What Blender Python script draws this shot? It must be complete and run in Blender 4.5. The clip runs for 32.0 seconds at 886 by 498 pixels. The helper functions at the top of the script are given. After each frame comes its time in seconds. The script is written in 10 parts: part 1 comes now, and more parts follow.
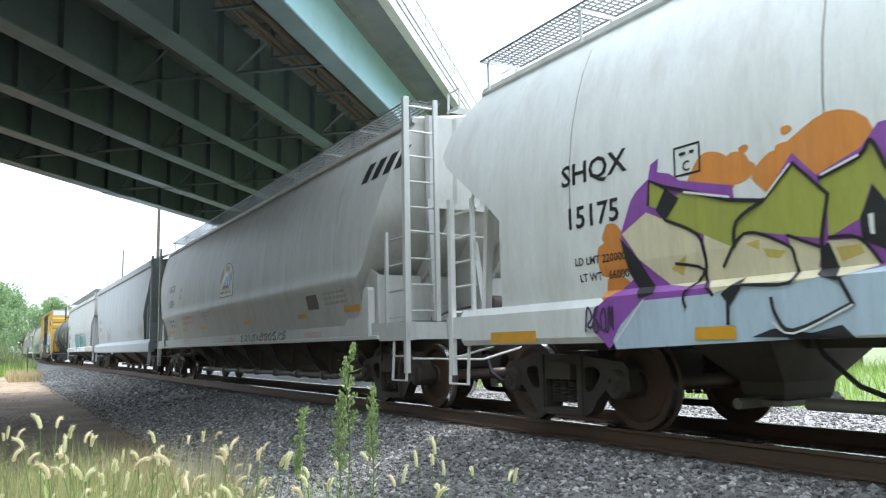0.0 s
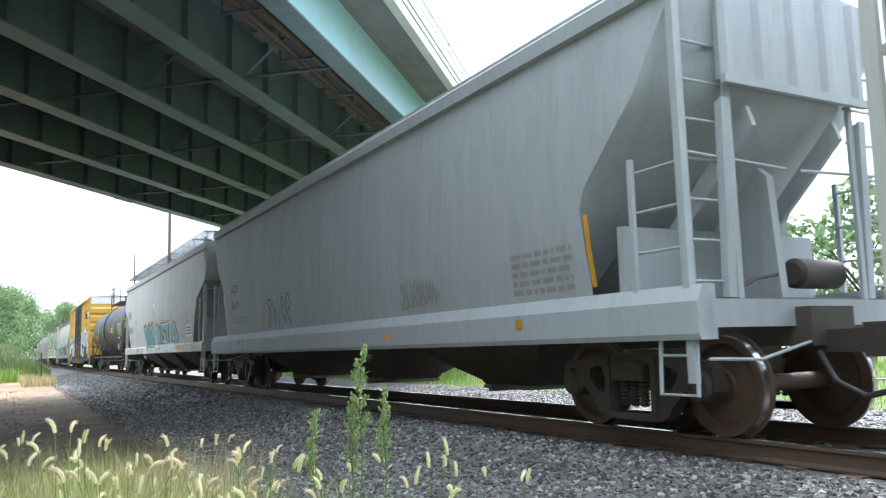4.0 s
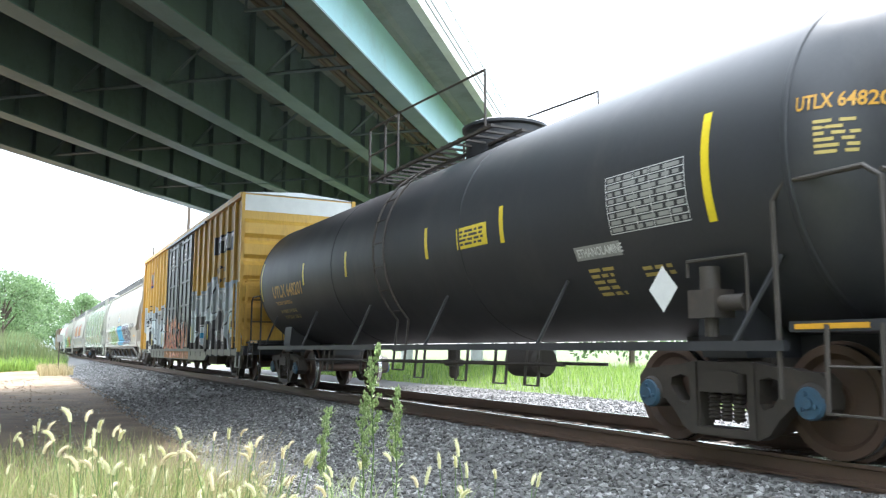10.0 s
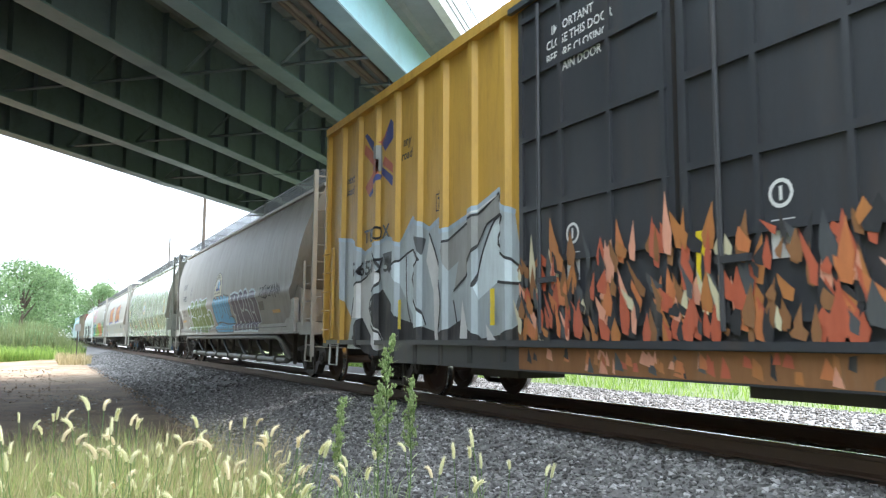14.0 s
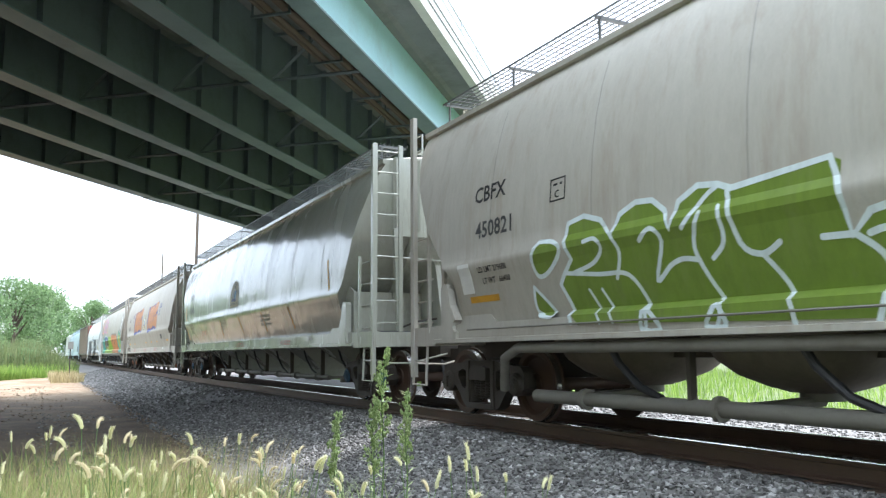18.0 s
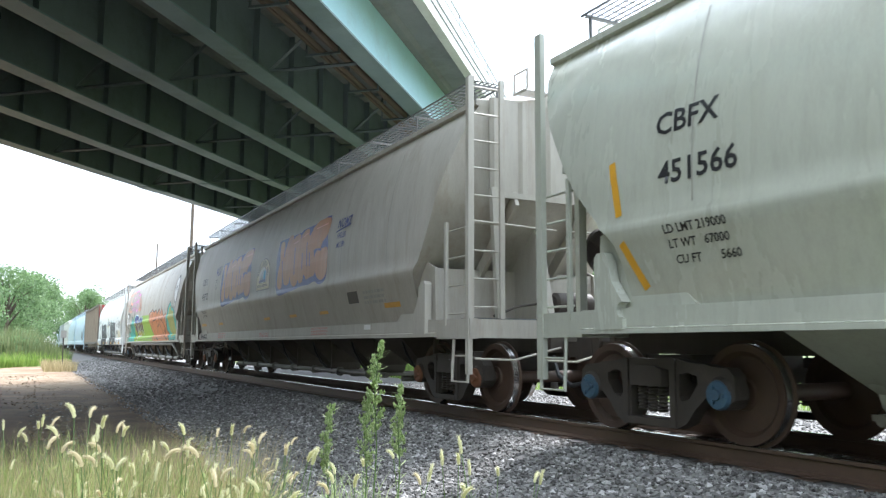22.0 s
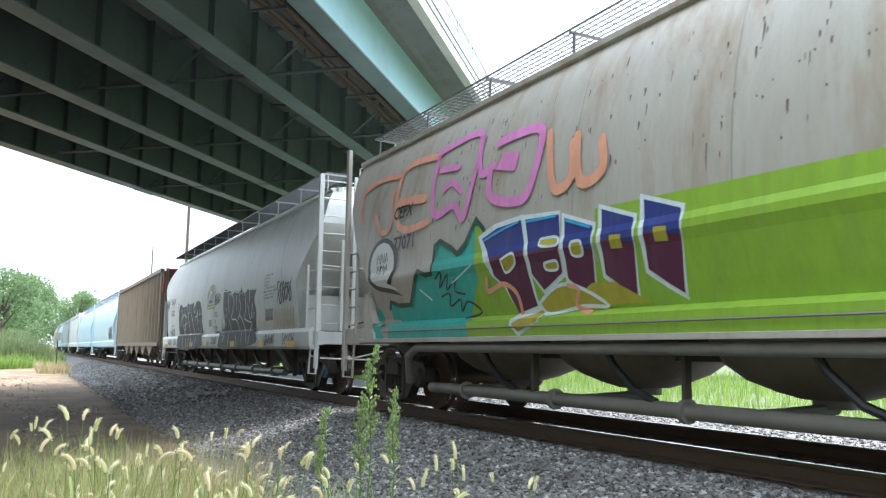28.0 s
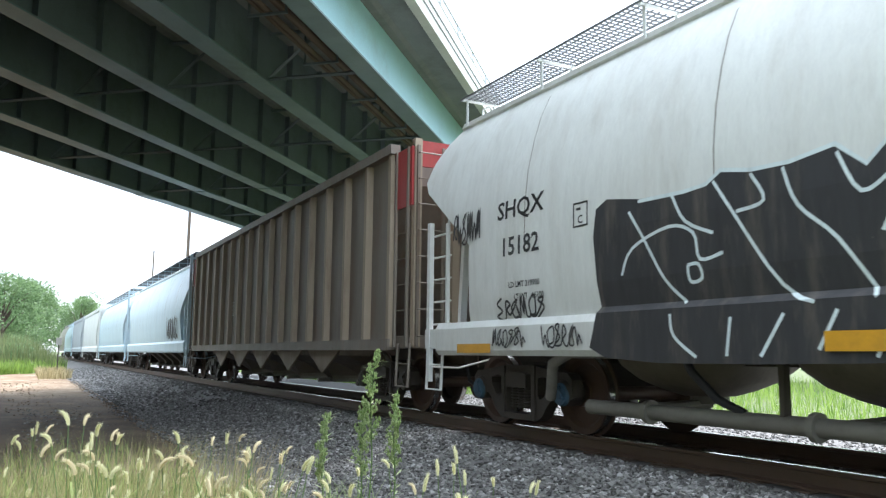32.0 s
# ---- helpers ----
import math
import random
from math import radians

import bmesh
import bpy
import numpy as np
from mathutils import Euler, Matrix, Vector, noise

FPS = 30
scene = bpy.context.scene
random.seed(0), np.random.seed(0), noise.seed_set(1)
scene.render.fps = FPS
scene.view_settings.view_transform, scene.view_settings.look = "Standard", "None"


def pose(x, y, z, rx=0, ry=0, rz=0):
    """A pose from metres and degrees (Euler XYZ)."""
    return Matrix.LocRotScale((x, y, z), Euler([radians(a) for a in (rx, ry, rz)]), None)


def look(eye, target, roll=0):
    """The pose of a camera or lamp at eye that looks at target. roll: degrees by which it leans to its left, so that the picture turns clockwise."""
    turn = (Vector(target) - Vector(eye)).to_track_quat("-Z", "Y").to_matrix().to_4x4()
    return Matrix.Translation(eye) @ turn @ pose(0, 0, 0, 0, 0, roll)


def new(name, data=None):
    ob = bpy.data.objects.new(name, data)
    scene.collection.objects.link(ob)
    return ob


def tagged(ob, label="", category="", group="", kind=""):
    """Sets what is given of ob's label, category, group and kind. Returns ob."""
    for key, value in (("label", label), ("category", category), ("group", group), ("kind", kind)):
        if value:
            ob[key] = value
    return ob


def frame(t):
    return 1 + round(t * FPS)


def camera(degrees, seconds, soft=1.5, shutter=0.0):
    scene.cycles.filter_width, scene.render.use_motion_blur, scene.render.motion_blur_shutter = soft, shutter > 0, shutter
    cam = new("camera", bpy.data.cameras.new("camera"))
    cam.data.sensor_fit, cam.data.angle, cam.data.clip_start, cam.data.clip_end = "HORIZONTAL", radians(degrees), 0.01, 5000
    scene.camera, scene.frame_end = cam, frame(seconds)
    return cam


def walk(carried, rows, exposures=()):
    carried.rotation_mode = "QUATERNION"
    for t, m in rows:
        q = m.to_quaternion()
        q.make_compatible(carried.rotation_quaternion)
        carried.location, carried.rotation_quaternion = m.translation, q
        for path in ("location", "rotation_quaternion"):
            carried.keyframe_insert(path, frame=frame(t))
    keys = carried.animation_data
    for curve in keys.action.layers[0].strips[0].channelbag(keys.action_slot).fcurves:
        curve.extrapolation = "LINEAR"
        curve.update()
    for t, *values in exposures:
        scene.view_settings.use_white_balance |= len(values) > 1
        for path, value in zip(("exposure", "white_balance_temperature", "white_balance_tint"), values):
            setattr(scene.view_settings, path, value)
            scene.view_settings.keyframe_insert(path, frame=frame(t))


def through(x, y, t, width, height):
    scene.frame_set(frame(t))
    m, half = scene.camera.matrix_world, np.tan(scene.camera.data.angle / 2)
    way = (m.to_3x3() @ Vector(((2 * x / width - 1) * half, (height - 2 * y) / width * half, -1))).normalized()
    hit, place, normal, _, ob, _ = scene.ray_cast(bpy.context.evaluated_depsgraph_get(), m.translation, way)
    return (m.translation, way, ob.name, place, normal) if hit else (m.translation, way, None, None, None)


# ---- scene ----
# The line: x runs along the track where the camera stands, trains run towards +x, y points across it.
BEND = 0.0007            # curvature of the track, 1/m
EYE = (0.0, -6.6, 0.87)  # z is 0 at the top of the rails
cam = camera(58.2, 32.0, soft=1.25, shutter=0.1)
walk(cam, [(t, pose(*EYE, rx, ry, rz)) for t, rx, ry, rz in (
    (0, 97.01, 1.03, 59.84),
    (0.5, 97.16, 0.95, 59.99),
    (1, 97.48, 1.17, 59.87),
    (1.5, 97.71, 1.44, 59.96),
    (2, 97.81, 1.06, 60.20),
    (2.5, 97.70, 1.25, 60.36),
    (3, 97.45, 1.37, 60.32),
    (3.5, 97.26, 1.42, 60.53),
    (5.5, 96.66, 1.97, 60.65),
    (6, 96.98, 1.55, 60.93),
    (6.5, 96.94, 1.42, 61.45),
    (7, 97.03, 0.65, 61.92),
    (7.5, 96.96, 0.79, 62.07),
    (8, 97.17, 0.55, 61.80),
    (8.5, 97.24, 0.09, 61.71),
    (9, 97.44, -0.28, 61.58),
    (9.5, 97.30, 0.08, 61.44),
    (10, 97.18, -0.08, 61.62),
    (10.5, 97.11, 0.03, 61.83),
    (11, 96.85, 0.00, 61.86),
    (11.5, 96.58, -0.25, 61.71),
    (12, 96.63, -0.34, 61.77),
    (12.5, 96.78, -0.30, 61.93),
    (13, 96.76, -0.54, 62.17),
    (13.5, 96.66, -0.40, 62.41),
    (14, 96.52, -0.29, 62.65),
    (14.5, 96.60, -0.20, 62.67),
    (16.5, 97.46, 0.03, 62.26),
    (17, 97.33, -0.02, 62.17),
    (17.5, 97.38, 0.55, 62.42),
    (18, 97.43, 0.46, 62.28),
    (18.5, 97.53, 0.30, 62.06),
    (19, 97.68, 0.43, 62.27),
    (19.5, 97.75, 0.25, 62.29),
    (20, 97.67, 0.29, 62.20),
    (20.5, 97.56, 0.29, 62.14),
    (21, 97.25, 0.25, 62.06),
    (21.5, 97.01, 0.09, 62.03),
    (22, 96.98, -0.27, 61.84),
    (22.5, 97.06, -0.32, 61.77),
    (23, 97.06, -0.45, 61.56),
    (23.5, 97.17, -0.52, 61.45),
    (24, 97.18, -0.53, 61.40),
    (24.5, 97.10, -0.69, 61.43),
    (25, 97.12, -0.72, 61.51),
    (25.5, 97.29, -1.04, 61.64),
    (26, 97.45, -0.87, 61.68),
    (26.5, 97.33, -0.64, 61.58),
    (28.5, 97.38, -0.75, 61.45),
    (29, 97.70, -0.87, 61.36),
    (29.5, 97.64, -0.80, 61.55),
    (30, 97.70, -0.96, 61.50),
    (30.5, 97.79, -0.68, 61.45),
    (31, 97.79, -0.53, 61.55),
    (31.5, 97.71, -0.64, 61.57),
    (32, 97.65, -0.60, 61.57),
)], exposures=((0.0, 1.40, 5900, 13), (5.5, 1.45, 5900, 13), (8.3, 1.55, 5900, 13), (9.6, 1.90, 5900, 13), (11.4, 1.95, 5900, 13), (12.8, 1.82, 5900, 13), (15.5, 1.68, 5900, 13), (19.0, 1.48, 5900, 13), (21.5, 1.46, 5900, 13), (23.5, 1.66, 5900, 13), (26.0, 1.62, 5900, 13), (28.5, 1.45, 5900, 13), (32.0, 1.36, 5900, 13)))
# metres that the train has gone at each full second
TRAVEL = [-0.00, 6.27, 12.66, 19.13, 25.52, 31.89, 38.24, 44.58, 50.90, 57.19, 63.47, 69.71, 76.02, 82.34, 88.54, 94.64, 100.64, 106.60, 112.56, 118.61, 124.71, 130.86, 137.04, 143.19, 149.30, 155.39, 161.41, 167.34, 173.27, 179.22, 185.15, 190.95, 196.65]


def gone(t):
    """Metres run by the train at t seconds, by a smooth curve through TRAVEL."""
    i = min(int(t), 31)
    f = t - i
    p = [TRAVEL[i - 1] if i else 2 * TRAVEL[0] - TRAVEL[1], TRAVEL[i], TRAVEL[i + 1],
         TRAVEL[i + 2] if i < 31 else 2 * TRAVEL[32] - TRAVEL[31]]
    return p[1] + 0.5 * f * (p[2] - p[0] + f * (2 * p[0] - 5 * p[1] + 4 * p[2] - p[3] + f * (3 * (p[1] - p[2]) + p[3] - p[0])))


STRAIGHT = -20.0         # the bend ends here; beyond it the line runs straight


def on_track(s, lat=0.0, z=0.0):
    c = max(s, STRAIGHT)
    a = BEND * c
    return Vector((math.sin(a) / BEND + (s - c) * math.cos(a) - math.sin(a) * lat, (1 - math.cos(a)) / BEND + (s - c) * math.sin(a) + math.cos(a) * lat, z))


def track_pose(s, z=0.0):
    p = on_track(s)
    return pose(p.x, p.y, z, 0, 0, math.degrees(BEND * max(s, STRAIGHT)))

# ---------- light ----------
SUN_AZ, SUN_EL = 114.0, 56.0     # degrees from +x towards +y, and above the horizon
world = bpy.data.worlds.new("world")
scene.world = world
world.use_nodes = True
wn = world.node_tree.nodes
sky = wn.new("ShaderNodeTexSky")
sky.sky_type, sky.sun_disc = "NISHITA", False
sky.sun_elevation, sky.sun_rotation = radians(SUN_EL), radians(90 - SUN_AZ)
sky.air_density, sky.dust_density, sky.ozone_density = 1.0, 1.5, 1.0
wn["Background"].inputs[1].default_value = 0.15
haze = wn.new("ShaderNodeMix")     # thin bright haze over the blue
haze.data_type = "RGBA"
haze.inputs[0].default_value = 0.72
tcw, sepw, grade = wn.new("ShaderNodeTexCoord"), wn.new("ShaderNodeSeparateXYZ"), wn.new("ShaderNodeValToRGB")
world.node_tree.links.new(tcw.outputs["Generated"], sepw.inputs[0])
world.node_tree.links.new(sepw.outputs[2], grade.inputs[0])
grade.color_ramp.elements[0].color, grade.color_ramp.elements[1].color = (4.0, 4.25, 4.2, 1), (13.6, 14.5, 14.3, 1)
world.node_tree.links.new(grade.outputs[0], haze.inputs[7])
world.node_tree.links.new(sky.outputs[0], haze.inputs[6])
world.node_tree.links.new(haze.outputs[2], wn["Background"].inputs[0])
sun = new("sun", bpy.data.lights.new("sun", "SUN"))
sun.data.energy, sun.data.angle, sun.data.color = 4.0, radians(13.0), (1.0, 0.95, 0.88)
sd = Vector((math.cos(radians(SUN_AZ)) * math.cos(radians(SUN_EL)), math.sin(radians(SUN_AZ)) * math.cos(radians(SUN_EL)), math.sin(radians(SUN_EL))))
sun.matrix_world = look(sd * 60, (0, 0, 0))


# ---------- materials ----------
STREAK = (2.2, 2.2, 0.35)


def material(name, base, rough=0.6, metal=0.0, second=None, amount=0.5, scale=2.0, stretch=(1, 1, 1), fine=40.0, bump=0.15, dirt=None, dirt_amount=0.0, dirt_scale=1.0, vary=0.0):
    """Paint, steel, stone or leaf: two colours mixed by a broad noise, a fine grain with relief, and dirt in blotches or streaks."""
    mt = bpy.data.materials.new(name)
    mt.use_nodes = True
    nt = mt.node_tree
    n, link = nt.nodes, nt.links.new
    b = n["Principled BSDF"]
    tc = n.new("ShaderNodeTexCoord")
    mp = n.new("ShaderNodeMapping")
    mp.inputs["Scale"].default_value = stretch
    link(tc.outputs["Object"], mp.inputs[0])
    tc_plain = n.new("ShaderNodeVectorMath")
    link(tc.outputs["Object"], tc_plain.inputs[0])

    def noise_tex(sc, det, rough_=0.6, src=None):
        x = n.new("ShaderNodeTexNoise")
        x.inputs["Scale"].default_value, x.inputs["Detail"].default_value, x.inputs["Roughness"].default_value = sc, det, rough_
        link((src or mp).outputs[0], x.inputs["Vector"])
        return x

    def mixer(fac, a, c):
        m = n.new("ShaderNodeMix")
        m.data_type = "RGBA"
        link(fac, m.inputs[0])
        for k, v in ((6, a), (7, c)):
            if hasattr(v, "is_linked"):
                link(v, m.inputs[k])
            else:
                m.inputs[k].default_value = (*v, 1)
        return m.outputs[2]

    def ramp(src, lo, hi, top=1.0):
        r = n.new("ShaderNodeMapRange")
        r.inputs["From Min"].default_value, r.inputs["From Max"].default_value, r.inputs["To Max"].default_value = lo, hi, top
        link(src, r.inputs[0])
        return r.outputs[0]

    second = second or tuple(c * 0.8 for c in base)
    big = noise_tex(scale, 5)
    colour = mixer(ramp(big.outputs[0], 0.35, 0.7, amount), base, second)
    grain = noise_tex(fine, 3)
    colour = mixer(ramp(grain.outputs[0], 0.3, 0.8, 0.25), colour, tuple(c * 0.6 for c in base))
    if dirt:
        d = noise_tex(dirt_scale, 8, 0.7)
        colour = mixer(ramp(d.outputs[0], 0.5, 0.75, dirt_amount), colour, dirt)
    if stretch == STREAK:
        thin = noise_tex(6.0, 6, 0.7)
        colour = mixer(ramp(thin.outputs[0], 0.45, 0.75, 0.30), colour, tuple(c * 0.6 for c in base))
        chip = noise_tex(17.0, 3, 0.8, tc_plain)
        colour = mixer(ramp(chip.outputs[0], 0.71, 0.74, 0.6 * dirt_amount), colour, dirt or second)
    if vary:
        oi = n.new("ShaderNodeObjectInfo")
        hs = n.new("ShaderNodeHueSaturation")
        link(ramp(oi.outputs["Random"], 0, 1, 1.0), hs.inputs["Value"])
        hs.inputs["Value"].default_value = 1
        mr = n.new("ShaderNodeMapRange")
        mr.inputs["To Min"].default_value, mr.inputs["To Max"].default_value = 1 - vary, 1 + vary
        link(oi.outputs["Random"], mr.inputs[0])
        link(mr.outputs[0], hs.inputs["Value"])
        link(colour, hs.inputs["Color"])
        colour = hs.outputs[0]
    link(colour, b.inputs["Base Color"])
    b.inputs["Metallic"].default_value = metal
    if name == "olive_grey_paint":
        b.inputs["Coat Weight"].default_value, b.inputs["Coat Roughness"].default_value = 0.5, 0.12
    if name == "fascia_blue":
        b.inputs["Coat Weight"].default_value, b.inputs["Coat Roughness"].default_value = 0.15, 0.25
    rr = n.new("ShaderNodeMapRange")
    rr.inputs["To Min"].default_value, rr.inputs["To Max"].default_value = max(0.05, rough - 0.12), min(1, rough + 0.12)
    link(big.outputs[0], rr.inputs[0])
    link(rr.outputs[0], b.inputs["Roughness"])
    if bump:
        bp = n.new("ShaderNodeBump")
        bp.inputs["Strength"].default_value, bp.inputs["Distance"].default_value = bump, 0.01
        link(grain.outputs[0], bp.inputs["Height"])
        if name == "olive_grey_paint":      # shallow dents in the thin sheet
            dn = noise_tex(1.1, 2, 0.4, tc_plain)
            bd = n.new("ShaderNodeBump")
            bd.inputs["Strength"].default_value, bd.inputs["Distance"].default_value = 0.35, 0.10
            link(dn.outputs[0], bd.inputs["Height"])
            link(bd.outputs[0], bp.inputs["Normal"])
            link(bd.outputs[0], b.inputs["Coat Normal"])
        link(bp.outputs[0], b.inputs["Normal"])
    return mt


M = {
    "grey_paint": material("grey_paint", (0.50, 0.51, 0.49), 0.55, second=(0.40, 0.40, 0.37), stretch=STREAK, scale=1.2, bump=0.05, dirt=(0.24, 0.20, 0.15), dirt_amount=0.35, dirt_scale=1.6),
    "tan_grey_paint": material("tan_grey_paint", (0.43, 0.41, 0.36), 0.55, second=(0.36, 0.33, 0.28), stretch=STREAK, scale=1.2, bump=0.05, dirt=(0.22, 0.15, 0.09), dirt_amount=0.45, dirt_scale=1.6),
    "olive_grey_paint": material("olive_grey_paint", (0.42, 0.43, 0.37), 0.26, second=(0.38, 0.39, 0.33), stretch=STREAK, scale=0.8, bump=0.05, dirt=(0.30, 0.28, 0.22), dirt_amount=0.2, dirt_scale=1.2),
    "stained_grey_paint": material("stained_grey_paint", (0.44, 0.42, 0.37), 0.5, second=(0.36, 0.32, 0.27), stretch=STREAK, scale=1.3, bump=0.06, dirt=(0.26, 0.16, 0.08), dirt_amount=0.75, dirt_scale=1.1),
    "white_paint": material("white_paint", (0.72, 0.74, 0.72), 0.5, second=(0.58, 0.58, 0.55), stretch=STREAK, scale=1.0, bump=0.04, dirt=(0.34, 0.30, 0.24), dirt_amount=0.3, dirt_scale=1.4),
    "blue_grey_paint": material("blue_grey_paint", (0.40, 0.435, 0.455), 0.7, second=(0.32, 0.355, 0.375), stretch=STREAK, scale=1.3, bump=0.05, dirt=(0.25, 0.24, 0.22), dirt_amount=0.35, dirt_scale=1.5),
    "weathered_paint": material("weathered_paint", (0.49, 0.505, 0.495), 0.6, second=(0.40, 0.40, 0.375), stretch=STREAK, scale=1.4, bump=0.08, dirt=(0.30, 0.24, 0.17), dirt_amount=0.45, dirt_scale=1.3),
    "pale_blue_paint": material("pale_blue_paint", (0.55, 0.68, 0.75), 0.4, second=(0.46, 0.60, 0.67), stretch=STREAK, scale=1.2, bump=0.05, dirt=(0.25, 0.25, 0.24), dirt_amount=0.3, dirt_scale=1.4),
    "tank_black": material("tank_black", (0.027, 0.028, 0.032), 0.55, second=(0.04, 0.04, 0.042), stretch=(1, 1, 0.5), scale=1.0, bump=0.03, dirt=(0.07, 0.065, 0.06), dirt_amount=0.4, dirt_scale=1.2),
    "box_yellow": material("box_yellow", (0.60, 0.36, 0.06), 0.5, second=(0.50, 0.29, 0.045), stretch=STREAK, scale=1.2, bump=0.06, dirt=(0.25, 0.13, 0.03), dirt_amount=0.5, dirt_scale=1.5),
    "door_black": material("door_black", (0.042, 0.045, 0.052), 0.4, second=(0.062, 0.062, 0.066), stretch=STREAK, scale=1.3, bump=0.08, dirt=(0.10, 0.07, 0.05), dirt_amount=0.4, dirt_scale=1.5),
    "coal_steel": material("coal_steel", (0.19, 0.165, 0.135), 0.6, second=(0.125, 0.105, 0.085), stretch=STREAK, scale=1.4, bump=0.12, dirt=(0.16, 0.08, 0.04), dirt_amount=0.6, dirt_scale=1.3),
    "coal_post": material("coal_post", (0.33, 0.27, 0.20), 0.7, second=(0.24, 0.19, 0.14), stretch=STREAK, scale=1.6, bump=0.12, dirt=(0.14, 0.08, 0.045), dirt_amount=0.6, dirt_scale=1.8),
    "coal_red": material("coal_red", (0.35, 0.03, 0.03), 0.5, stretch=STREAK, dirt=(0.12, 0.06, 0.04), dirt_amount=0.5),
    "truck_steel": material("truck_steel", (0.044, 0.037, 0.032), 0.65, second=(0.070, 0.055, 0.043), scale=3, fine=60, bump=0.25, dirt=(0.10, 0.075, 0.055), dirt_amount=0.5, dirt_scale=4),
    "wheel_steel": material("wheel_steel", (0.075, 0.046, 0.034), 0.6, second=(0.11, 0.062, 0.04), scale=5, fine=50, bump=0.1),
    "bright_tread": material("bright_tread", (0.55, 0.55, 0.55), 0.22, 1.0, scale=8, bump=0.02),
    "cap_blue": material("cap_blue", (0.05, 0.11, 0.175), 0.6, second=(0.035, 0.07, 0.11), scale=8, dirt=(0.08, 0.06, 0.05), dirt_amount=0.5, dirt_scale=8),
    "cap_rust": material("cap_rust", (0.22, 0.09, 0.045), 0.7, scale=8, dirt=(0.05, 0.04, 0.03), dirt_amount=0.5, dirt_scale=8),
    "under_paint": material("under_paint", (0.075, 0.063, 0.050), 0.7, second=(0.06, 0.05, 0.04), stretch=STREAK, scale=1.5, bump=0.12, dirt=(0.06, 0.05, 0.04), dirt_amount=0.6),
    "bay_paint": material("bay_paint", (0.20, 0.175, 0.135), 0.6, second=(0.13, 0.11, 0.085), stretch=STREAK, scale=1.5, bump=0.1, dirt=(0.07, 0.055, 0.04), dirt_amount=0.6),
    "grating": material("grating", (0.17, 0.175, 0.175), 0.55, 0.4, scale=6),
    "pipe_grey": material("pipe_grey", (0.19, 0.18, 0.155), 0.55, scale=4, dirt=(0.10, 0.08, 0.06), dirt_amount=0.6, dirt_scale=3),
    "marker_yellow": material("marker_yellow", (0.62, 0.32, 0.02), 0.4, scale=5, bump=0.02, dirt=(0.25, 0.14, 0.04), dirt_amount=0.4, dirt_scale=6),
    "bright_yellow": material("bright_yellow", (0.80, 0.62, 0.02), 0.4, scale=5, bump=0.02),
    "black_paint": material("black_paint", (0.018, 0.018, 0.02), 0.45, second=(0.04, 0.04, 0.042), scale=3, bump=0.02),
    "white_mark": material("white_mark", (0.72, 0.72, 0.70), 0.5, scale=4, bump=0.02),
    "red_mark": material("red_mark", (0.50, 0.14, 0.12), 0.5, scale=4, bump=0.02),
    # Same girder paint thrice: shade put into the webs' tone, light into the fascia's.
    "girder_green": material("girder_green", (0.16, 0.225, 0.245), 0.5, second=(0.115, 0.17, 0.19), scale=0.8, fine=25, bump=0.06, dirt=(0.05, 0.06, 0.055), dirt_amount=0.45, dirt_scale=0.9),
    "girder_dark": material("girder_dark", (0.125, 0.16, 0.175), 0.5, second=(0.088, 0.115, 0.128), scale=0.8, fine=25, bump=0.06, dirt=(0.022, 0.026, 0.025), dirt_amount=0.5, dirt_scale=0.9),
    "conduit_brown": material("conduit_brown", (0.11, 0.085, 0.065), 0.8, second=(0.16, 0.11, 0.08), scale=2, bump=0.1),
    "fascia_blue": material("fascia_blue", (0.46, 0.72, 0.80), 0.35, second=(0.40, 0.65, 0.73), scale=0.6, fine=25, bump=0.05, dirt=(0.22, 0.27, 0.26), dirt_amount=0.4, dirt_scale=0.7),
    # Stained concrete, its base tone lowered for the shade below the deck.
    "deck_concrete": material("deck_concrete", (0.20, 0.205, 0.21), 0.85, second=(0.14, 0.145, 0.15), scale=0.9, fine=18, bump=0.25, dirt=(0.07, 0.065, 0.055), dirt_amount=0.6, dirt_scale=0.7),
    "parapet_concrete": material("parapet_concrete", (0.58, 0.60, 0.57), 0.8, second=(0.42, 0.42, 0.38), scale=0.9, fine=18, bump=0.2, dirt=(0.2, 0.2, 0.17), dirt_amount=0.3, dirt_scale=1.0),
    # Unseen added wall, kept dark so that it bounces little light.
    "abutment_concrete": material("abutment_concrete", (0.30, 0.295, 0.275), 0.85, second=(0.22, 0.215, 0.20), scale=0.7, fine=18, bump=0.25, dirt=(0.10, 0.095, 0.08), dirt_amount=0.5, dirt_scale=0.6),
    "steel_rail": material("steel_rail", (0.10, 0.065, 0.045), 0.65, second=(0.15, 0.09, 0.06), scale=4, fine=50, bump=0.15),
    "rail_top": material("rail_top", (0.62, 0.62, 0.61), 0.18, 1.0, scale=6, bump=0.01),
    "sleeper_wood": material("sleeper_wood", (0.075, 0.058, 0.045), 0.85, second=(0.05, 0.04, 0.032), scale=3, stretch=(6, 1, 6), bump=0.4, vary=0.25),
    "galvanised": material("galvanised", (0.48, 0.50, 0.51), 0.4, 0.7, scale=4, bump=0.03),
    "pole_wood": material("pole_wood", (0.13, 0.10, 0.075), 0.85, stretch=(4, 4, 0.5), scale=2, bump=0.3),
    "weed_green": material("weed_green", (0.10, 0.17, 0.045), 0.6, second=(0.07, 0.13, 0.035), scale=9, bump=0.05),
    "bark": material("bark", (0.11, 0.085, 0.065), 0.9, stretch=(3, 3, 0.6), scale=3, bump=0.4),
}


